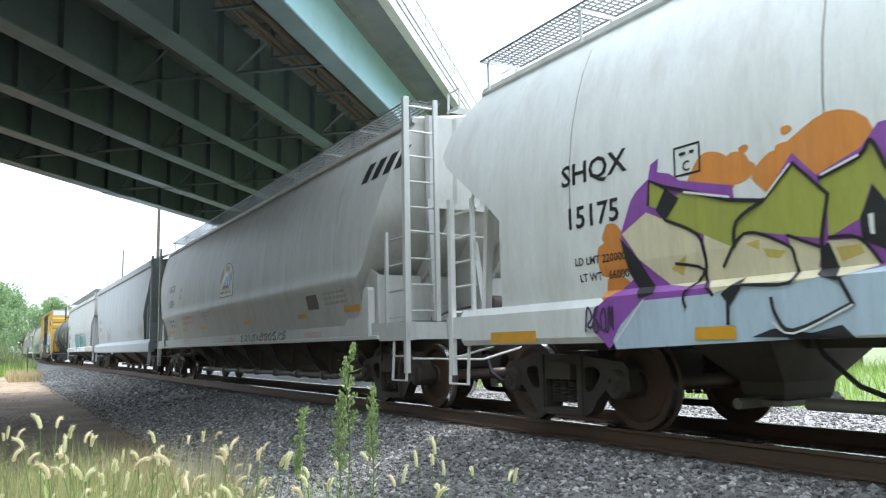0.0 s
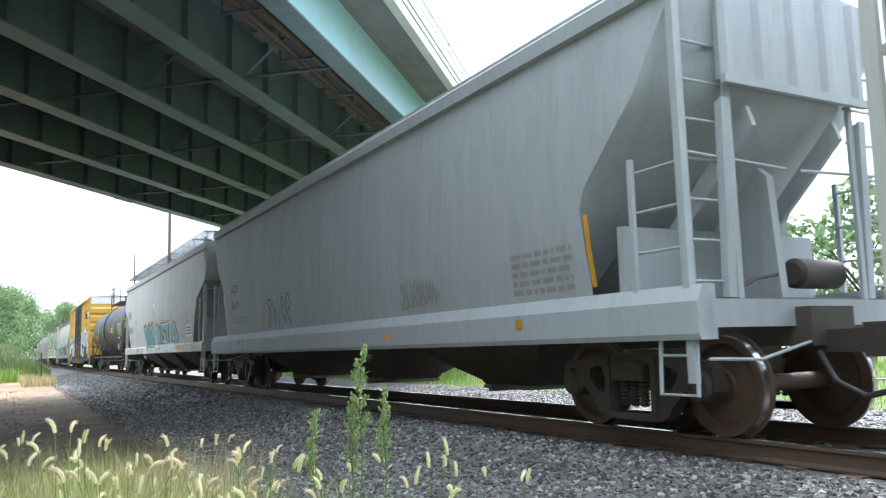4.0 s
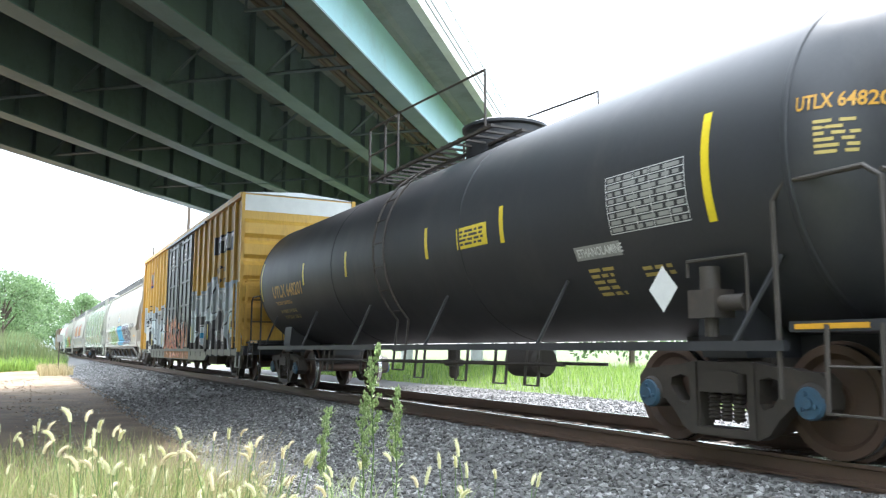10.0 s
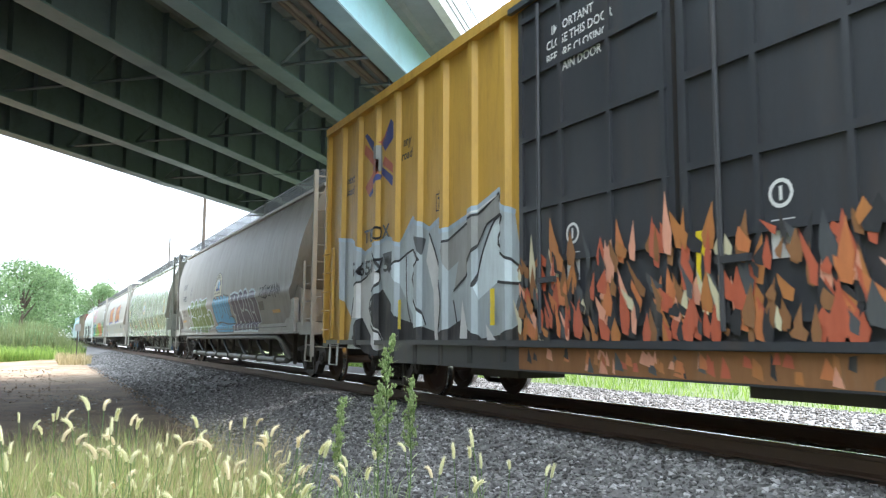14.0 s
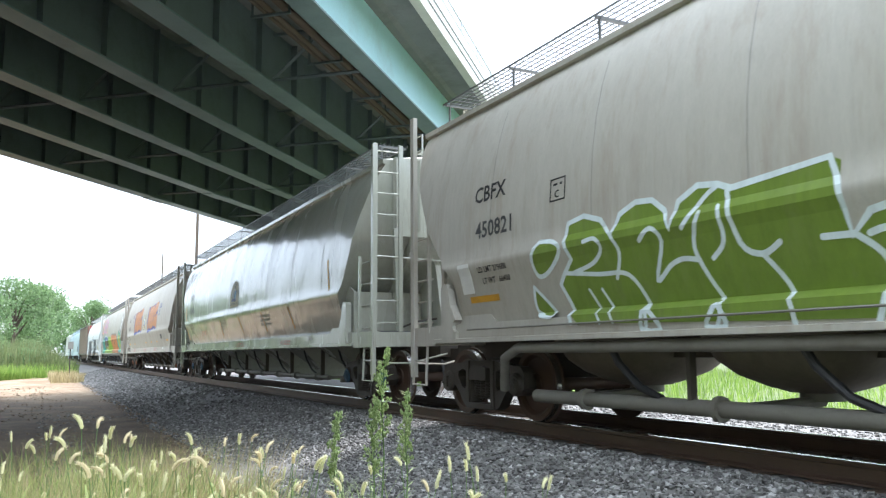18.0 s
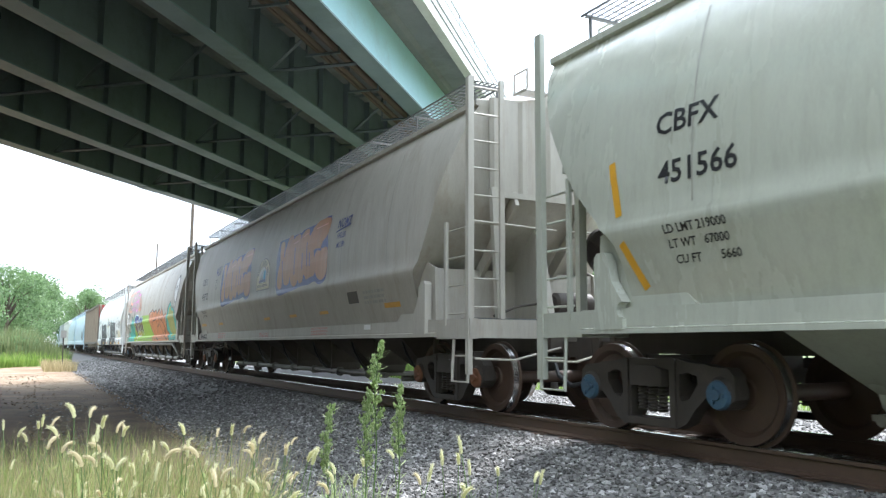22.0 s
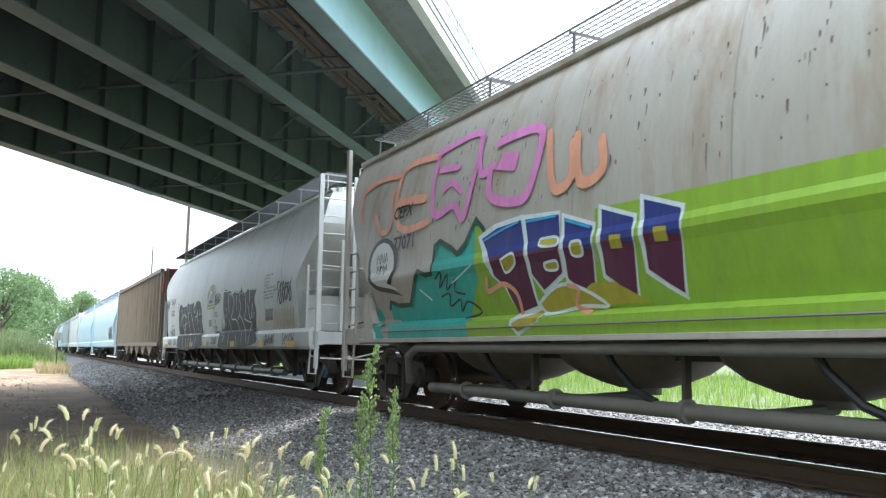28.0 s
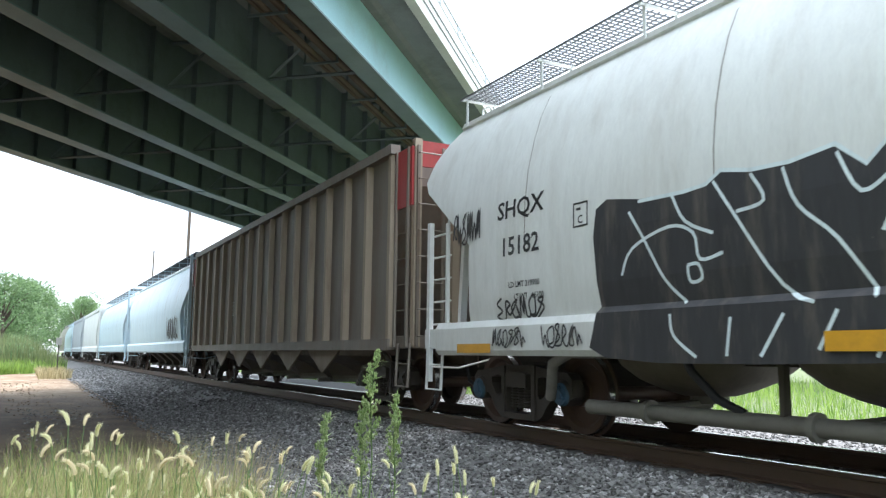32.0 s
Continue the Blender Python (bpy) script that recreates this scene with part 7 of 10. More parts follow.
    # graffiti
    mural(car, sk, (
        (SILVER, [(2.58, 2.73), (3.49, 2.71), (3.54, 2.58), (4.01, 2.51), (4.43, 2.63), (4.94, 2.62), (5.45, 2.63), (5.52, 2.83), (5.76, 2.95), (6.49, 2.95), (6.59, 2.7), (6.93, 2.7), (7.14, 2.57), (7.73, 2.54), (7.84, 2.67), (9.07, 2.66), (9.07, 2.11), (9.12, 1.5), (9.71, 1.19), (9.7, 0.69), (2.63, 0.62)]),
        (DARK, [(2.58, 1.76), (3.74, 1.85), (4.03, 1.99), (5.21, 2.04), (5.55, 1.8), (6.29, 1.69), (6.7, 1.88), (7.38, 1.97), (7.78, 1.7), (7.94, 1.47), (8.3, 1.56), (8.86, 1.62), (8.9, 1.19), (9.7, 1.15), (9.7, 0.69), (2.63, 0.62)]),
        (SMOKE, [(2.66, 0.86), (2.68, 1.28), (3.6, 1.2), (4.3, 1.42), (5.2, 1.3), (6.1, 1.5), (7.0, 1.35), (8.0, 1.5), (8.5, 1.1), (9.3, 1.12), (9.3, 0.86)]),
        (ICE, [(2.91, 1.86), (2.94, 1.07), (3.76, 1.08), (3.92, 1.38), (3.33, 1.38), (3.27, 1.84)]),
        (ICE, [(2.85, 2.12), (3.72, 2.17), (3.73, 1.91), (2.97, 1.9)]),
        (ICE, [(4.23, 1.82), (4.32, 2), (5.3, 2.07), (5.51, 2.01), (5.35, 1.9), (4.7, 1.88)]),
        (ICE, [(4.38, 1.55), (4.85, 1.56), (4.72, 0.99), (4.5, 1.14)]),
        (ICE, [(4.88, 1.74), (5.38, 1.95), (5.76, 2.53), (5.99, 2.88), (6.45, 2.9), (6.31, 2.46), (6.23, 1.96), (6.65, 1.95), (6.6, 1.83), (6.24, 1.83), (6.15, 1.63), (6.01, 1.53), (5.63, 1.7)]),
        (SILVER, [(5.99, 2.74), (6.21, 2.75), (6.14, 2.29), (5.94, 2.31)]),
        (DARK, [(5.88, 2.14), (5.98, 2.14), (6.01, 1.79), (5.9, 1.78)]),
        (ICE, [(7.02, 2.59), (7.7, 2.53), (7.69, 2.11), (7.5, 1.97), (7.27, 2.13)]),
        (SILVER, [(7.14, 2.53), (7.4, 2.5), (7.44, 2.11), (7.3, 2.19)]),
        (DARK, [(7.49, 2.45), (7.58, 2.45), (7.56, 2.2), (7.47, 2.2)]),
        (ICE, [(6.51, 1.36), (7.02, 1.34), (6.9, 0.92), (6.64, 1.11)]),
        (FLAME, [(6.71, 1.23), (6.9, 1.23), (6.86, 1.05), (6.77, 1.07)]),
        (SKYB, [(4.46, 1.36), (4.8, 1.37), (4.75, 1.21), (4.54, 1.2)]),
        (ICE, [(5.57, 0.68), (5.78, 0.68), (5.99, 1.12), (5.87, 1.12)]),
        (ICE, [(8.88, 1.97), (8.32, 1.99), (8, 1.91), (7.92, 1.69), (7.78, 1.48), (7.92, 1.32), (8.21, 0.7), (8.39, 0.68), (8.27, 0.92), (8.1, 1.22), (7.99, 1.52), (8.17, 1.8), (8.42, 1.88), (8.88, 1.87)]),
        (ICE, [(8.25, 1.45), (8.86, 1.44), (8.9, 1.19), (8.63, 1.17), (8.49, 1.28), (8.35, 1.34)]),
        (PALEBLUE, [(7.84, 2.67), (9.07, 2.66), (9.07, 2.11), (8.87, 2.04), (8.81, 2.55), (7.95, 2.55)]),
        (RED, [(9.1, 1.63), (9.56, 1.55), (9.58, 1.28), (9.13, 1.3)]),
        (PEACH, [(9.12, 1.85), (9.33, 1.9), (9.35, 1.64), (9.19, 1.64)]),
        (CREAM, [(9.18, 1.33), (9.63, 1.28), (9.63, 1.19), (9.18, 1.23)]),
    ), (
        (PALEBLUE, 0.1, [(2.58, 2.73), (3.49, 2.71), (3.54, 2.58), (4.01, 2.51), (4.43, 2.63), (4.94, 2.62), (5.45, 2.63), (5.52, 2.83), (5.76, 2.95), (6.49, 2.95), (6.59, 2.7), (6.93, 2.7), (7.14, 2.57), (7.73, 2.54), (7.84, 2.67), (9.07, 2.66)]),
        ("white_mark", 0.035, [(2.58, 2.67), (3.49, 2.65), (3.54, 2.52), (4.01, 2.46), (4.44, 2.58), (4.94, 2.57), (5.45, 2.58), (5.52, 2.78), (5.76, 2.9), (6.49, 2.9), (6.59, 2.65), (6.93, 2.65), (7.14, 2.53), (7.73, 2.5), (7.84, 2.63)]),
        (SMOKE, 0.03, [(2.91, 1.86), (2.94, 1.07), (3.76, 1.08), (3.92, 1.38), (3.33, 1.38), (3.27, 1.84)]),
        (SMOKE, 0.03, [(4.88, 1.74), (5.38, 1.95), (5.76, 2.53), (5.99, 2.88)]),
        (SMOKE, 0.03, [(6.45, 2.9), (6.31, 2.46), (6.23, 1.96), (6.65, 1.95)]),
        ("white_mark", 0.03, [(4.99, 1.71), (5.45, 1.91), (5.84, 2.51), (6.05, 2.82)]),
        ("white_mark", 0.05, [(7.73, 2.11), (7.78, 1.87), (7.35, 1.44)]),
        ("white_mark", 0.04, [(6.69, 2.6), (6.93, 2.2), (7.33, 1.9)]),
        (SMOKE, 0.03, [(8.88, 1.87), (8.42, 1.88), (8.17, 1.8), (7.99, 1.52)]),
        ("white_mark", 0.03, [(8.85, 1.94), (8.34, 1.95), (8.06, 1.88), (7.97, 1.67)]),
        (SMOKE, 0.03, [(7.92, 1.69), (7.78, 1.48), (7.92, 1.32), (8.21, 0.7)]),
        (SKYB, 0.03, [(8.28, 1.42), (8.84, 1.42)]),
        ("white_mark", 0.035, [(3.74, 2.64), (3.73, 2.01)]),
        ("white_mark", 0.035, [(4.01, 2.46), (4.09, 2.02)]),
        ("white_mark", 0.035, [(4.31, 2.49), (4.36, 2.07)]),
        ("white_mark", 0.03, [(6.44, 1.37), (7.06, 1.36), (6.92, 0.91), (6.44, 1.37)]),
        ("white_mark", 0.03, [(4.3, 1.55), (4.89, 1.57), (4.74, 0.96), (4.3, 1.55)]),
        ("white_mark", 0.02, [(7.38, 0.81), (7.65, 0.81), (7.56, 1.05), (7.38, 0.81)]),
    ), 0.004)
    patch(car, "notice_panel", 7.3, 7.78, 1.08, 1.43, "white_mark", sk, 0.026)
    data_block(car, 7.33, 7.75, 1.11, 1.4, 4, "black_paint", Flat(1.626), 3)
    mural(car, sk, (
        (SILVER, [(-8.83, 2.73), (-8.31, 2.66), (-7.65, 2.36), (-6.68, 2.54), (-6.16, 2.36), (-5.68, 2.72), (-5.1, 2.48), (-4.82, 2.58), (-4.63, 2.38), (-3.97, 2.51), (-3.14, 2.74), (-3, 2.5), (-2.78, 2.41), (-2.63, 1.77), (-2.43, 1.53), (-2.57, 1.11), (-2.75, 0.68), (-8.48, 0.71), (-8.27, 1.25), (-8.75, 1.64)]),
        (SMOKE, [(-8.26, 0.89), (-7.63, 1.41), (-6.85, 1.7), (-6.15, 1.2), (-4.71, 0.96), (-4.11, 1.15), (-3.58, 0.89), (-3, 0.95), (-2.57, 1.11), (-2.71, 0.62), (-5.25, 0.51), (-7.61, 0.64)]),
        ("white_mark", [(-8.27, 1.25), (-8.06, 1.78), (-7.43, 2), (-7.24, 2.4), (-6.95, 1.87), (-7.42, 1.4), (-6.66, 0.74), (-7.02, 0.69), (-7.73, 1.24)]),
        (ICE, [(-6.5, 2), (-5.68, 2.23), (-5.38, 2.05), (-5.68, 1.78), (-5.21, 1.1), (-5.46, 1.04), (-6.16, 1.74)]),
        ("white_mark", [(-5.1, 2.41), (-4.83, 1.99), (-4.6, 1.43), (-4.71, 0.83), (-4.91, 0.83), (-4.97, 1.58), (-5.21, 2.03)]),
        (PATCHG, [(-4.57, 2.23), (-3.97, 2.42), (-3.54, 2.54), (-3.14, 2.7), (-3.05, 2.45), (-3.44, 2.34), (-3.65, 2.12), (-3.99, 1.71), (-4.33, 1.54), (-4.21, 1.93), (-4.51, 1.82), (-4.63, 2.11)]),
        (ICE, [(-3.72, 1.57), (-3.55, 1.98), (-3.24, 2.37), (-2.96, 2.37), (-3.16, 2.06), (-2.63, 1.71), (-2.47, 1.53), (-3.17, 1.59), (-3.67, 1.38)]),
        ("white_mark", [(-4.1, 1.4), (-3.91, 0.89), (-4.17, 0.89)]),
        ("white_mark", [(-3.47, 1.07), (-3.19, 0.84), (-3.43, 0.81)]),
        (DARK, [(-6.86, 2.28), (-6.33, 2.3), (-6.58, 1.93)]),
        (DARK, [(-5.53, 2.43), (-5.21, 2.35), (-5.35, 2.12)]),
    ), (
        (PALEBLUE, 0.07, [(-8.83, 2.73), (-8.31, 2.66), (-7.65, 2.36), (-6.68, 2.54), (-6.16, 2.36), (-5.68, 2.72), (-5.1, 2.48), (-4.82, 2.58), (-4.63, 2.38), (-3.97, 2.51), (-3.14, 2.74), (-3, 2.5), (-2.78, 2.41)]),
        (SMOKE, 0.035, [(-8.27, 1.25), (-8.06, 1.78), (-7.43, 2), (-7.24, 2.4), (-6.95, 1.87), (-7.42, 1.4), (-6.66, 0.74)]),
        (SMOKE, 0.035, [(-6.5, 2), (-5.68, 2.23), (-5.38, 2.05), (-5.68, 1.78), (-5.21, 1.1)]),
        (SMOKE, 0.035, [(-5.1, 2.41), (-4.83, 1.99), (-4.6, 1.43), (-4.71, 0.83)]),
        (SMOKE, 0.035, [(-4.57, 2.23), (-3.97, 2.42), (-3.54, 2.54), (-3.14, 2.7), (-3.05, 2.45), (-3.44, 2.34), (-3.65, 2.12), (-3.99, 1.71), (-4.33, 1.54)]),
        (SMOKE, 0.035, [(-3.72, 1.57), (-3.55, 1.98), (-3.24, 2.37), (-2.96, 2.37), (-3.16, 2.06), (-2.63, 1.71), (-2.47, 1.53), (-3.17, 1.59)]),
        (SMOKE, 0.03, [(-5.91, 2.18), (-5.83, 1.34), (-5.39, 0.75)]),
        (SMOKE, 0.03, [(-4.34, 1.41), (-4.17, 0.89)]),
        ("white_mark", 0.025, [(-7.64, 2.27), (-7.33, 1.73)]),
        ("white_mark", 0.025, [(-3.97, 2.47), (-3.19, 2.68)]),
    ), 0.004)
    rg = random.Random(17)
    dsk = Flat(1.598)
    for k in range(300):
        x, z = rg.uniform(-2.58, 2.45), 0.86 + 0.85 * rg.random() ** 1.5
        w, h, q = rg.uniform(0.05, 0.15), rg.uniform(0.10, 0.42) * (1.5 if k % 9 == 0 else 1.0), rg.uniform(-0.15, 0.06)
        bm = B()
        poly(bm, [(x, z), (x + w * 0.8, z - 0.03), (x + w, z + 0.3 * h), (x + w * 0.7 + 0.5 * q, z + 0.65 * h), (x + w * 0.5 + q, z + h), (x + 0.1 * w + 0.5 * q, z + 0.6 * h), (x - 0.15 * w, z + 0.3 * h)])
        decal(car, "graffiti_fill", bm, rg.choice((FLAME, RED, RED, RUST, RUST, CREAM, SMOKE, SMOKE, SMOKE, PEACH, BURNT, DARK)), dsk, 0.003 + 0.00008 * k)
    patch(car, "graffiti_fill", -2.6, 2.6, 0.54, 0.79, RUST, Flat(1.57), 0.003)
    for k in range(60):
        x, z, w = rg.uniform(-2.55, 2.4), rg.uniform(0.55, 0.70), rg.uniform(0.04, 0.16)
        bm = B()
        poly(bm, [(x, z), (x + w, max(0.545, z - rg.uniform(0, 0.05))), (x + 0.8 * w, min(0.785, z + rg.uniform(0.04, 0.1))), (x + rg.uniform(0, 0.5) * w, min(0.785, z + rg.uniform(0.05, 0.2)))])
        decal(car, "graffiti_fill", bm, rg.choice((RED, RED, RUST, BURNT, FLAME, DARK, SMOKE, PEACH)), Flat(1.57), 0.0032 + 0.00005 * k)
    for x, y_, txt in ((-1.9, 4.3, "IMPORTANT"), (-2.0, 4.14, "CLOSE THIS DOOR"), (-2.0, 3.98, "BEFORE CLOSING"), (-1.8, 3.82, "MAIN DOOR"), (0.75, 4.3, "CLOSE AND LOCK"), (0.8, 4.14, "BOTH DOORS"), (0.8, 3.98, "BEFORE"), (0.8, 3.82, "MOVING CAR")):
        letters(car, txt, x, y_, 0.10, "white_mark", Flat(1.562), 0.004, 0.95)
    for x, z in ((-1.55, 2.0), (1.1, 2.0)):
        bm = B()
        stroke(bm, arc(x, z, 0.1, 0, 345, 14), 0.03)
        stroke(bm, [(x, z - 0.04), (x, z + 0.04)], 0.03)
        decal(car, "lock_mark", bm, "white_mark", Flat(1.562))
        patch(car, "card_holder", x - 0.1, x + 0.12, z - 0.5, z - 0.2, "white_mark", Flat(1.562))
    for x, z in ((-5.94, 1.03), (-3.15, 1.05), (0.3, 1.35), (3.05, 1.15), (5.8, 1.15), (8.75, 1.3)):
        patch(car, "reflector_strip", x - 0.05, x + 0.06, z, z + 0.45, "bright_yellow", Flat(1.60), 0.006)


box_car(ENDS[5], ENDS[6])

# --- car 7: tan-grey hopper, three painted names
car, L, sk, hb = hopper("covered_hopper_car", "tan-grey covered hopper car with green, blue and purple graffiti", ENDS[6], ENDS[7], "tan_grey_paint", "pressure", pipes=2)
letters(car, "CBFX", -7.37, 2.76, 0.20, "black_paint", sk, width=1.05)
letters(car, "450821", -7.31, 2.30, 0.20, "black_paint", sk, width=1.05)
letters(car, "LD LMT 219600", -7.26, 1.86, 0.07, "black_paint", sk)
letters(car, "LT WT   66400", -7.2, 1.72, 0.07, "black_paint", sk)
plate_box(car, -5.68, 2.50, 0.26, 0.24, sk)
mural(car, WSP, (
    (GREEN, [(-5.88, 2.08), (-5.62, 2.05), (-5.5, 1.94), (-5.78, 1.74), (-5.98, 1.71), (-6.05, 1.86), (-5.99, 1.99)]),
    (GREEN, [(-6.12, 1.6), (-5.88, 1.38), (-5.8, 1.25), (-6.15, 1.33)]),
    (GREEN, [(-5.5, 1.7), (-5.34, 1.83), (-5.41, 2.02), (-5.35, 2.21), (-5.08, 2.25), (-4.82, 2.17), (-4.65, 1.99), (-4.53, 2.18), (-4.3, 2.26), (-4.08, 2.24), (-3.92, 2.12), (-3.86, 1.94), (-3.75, 2.17), (-3.52, 2.27), (-3.3, 2.24), (-3.16, 2.18), (-2.25, 2.24), (-2.19, 2.03), (-2.16, 1.66), (-1.99, 1.81), (-1.79, 1.84), (-1.58, 1.78), (-1.48, 1.67), (-1.44, 1.44), (-1.44, 1.24), (-1.93, 1.13), (-2.03, 1.08), (-4.96, 1.15), (-5.33, 1.16), (-5.52, 1.4), (-5.61, 1.59)]),
), (
    (ICE, 0.05, [(-5.88, 2.08), (-5.62, 2.05), (-5.5, 1.94), (-5.78, 1.74), (-5.98, 1.71), (-6.05, 1.86), (-5.99, 1.99), (-5.88, 2.08)]),
    (ICE, 0.045, [(-6.12, 1.6), (-5.88, 1.38), (-5.8, 1.25), (-6.15, 1.33), (-6.12, 1.6)]),
    (ICE, 0.055, [(-5.44, 1.17), (-5.52, 1.4), (-5.61, 1.59), (-5.5, 1.7), (-5.34, 1.83), (-5.41, 2.02), (-5.35, 2.21), (-5.08, 2.25), (-4.82, 2.17), (-4.65, 1.99), (-4.53, 2.18), (-4.3, 2.26), (-4.08, 2.24), (-3.92, 2.12), (-3.86, 1.94), (-3.75, 2.17), (-3.52, 2.27), (-3.3, 2.24), (-3.16, 2.18), (-2.25, 2.24), (-2.19, 2.03), (-2.16, 1.66), (-1.99, 1.81), (-1.79, 1.84), (-1.58, 1.78), (-1.48, 1.67), (-1.44, 1.44), (-1.44, 1.24)]),
    (ICE, 0.045, [(-5.08, 1.98), (-4.9, 1.99), (-4.83, 1.89), (-4.99, 1.76), (-5.34, 1.69)]),
    (ICE, 0.045, [(-5.5, 1.7), (-4.94, 1.64), (-4.52, 1.6), (-4.33, 1.33), (-4.29, 1.1)]),
    (ICE, 0.045, [(-4.65, 1.99), (-4.58, 1.81), (-4.69, 1.58)]),
    (ICE, 0.045, [(-4.27, 1.89), (-4.1, 1.98), (-3.99, 1.85), (-4.15, 1.51), (-3.94, 1.63), (-3.77, 1.67), (-3.59, 1.64)]),
    (ICE, 0.045, [(-3.71, 1.93), (-3.45, 2.15), (-3.29, 2.23)]),
    (ICE, 0.045, [(-3.5, 2.03), (-3.62, 1.76), (-3.53, 1.49), (-3.4, 1.23), (-3.44, 1.05)]),
    (ICE, 0.045, [(-3.29, 2.05), (-3.29, 1.77), (-3.44, 1.64)]),
    (ICE, 0.05, [(-3.2, 2.16), (-3.13, 1.73), (-2.94, 1.62), (-2.76, 1.69)]),
    (ICE, 0.045, [(-2.94, 1.62), (-2.77, 1.38), (-2.67, 1.05)]),
    (ICE, 0.05, [(-2.15, 1.67), (-2.39, 1.68)]),
    (ICE, 0.05, [(-2.14, 1.67), (-1.97, 1.52), (-1.93, 1.34), (-2.01, 1.06)]),
    (ICE, 0.05, [(-2.03, 1.66), (-1.88, 1.67), (-1.85, 1.46), (-1.73, 1.25), (-1.48, 1.31)]),
    (ICE, 0.035, [(-5.15, 1.5), (-4.96, 1.15)]),
    (ICE, 0.035, [(-4.95, 1.49), (-4.76, 1.15)]),
    (ICE, 0.05, [(-3.46, 1.25), (-3.55, 1.08), (-3.34, 1.07), (-3.42, 1.24)]),
    (ICE, 0.05, [(-4.33, 1.3), (-4.35, 1.08), (-4.1, 1.07), (-4.3, 1.28)]),
), 0.004, soft=True)
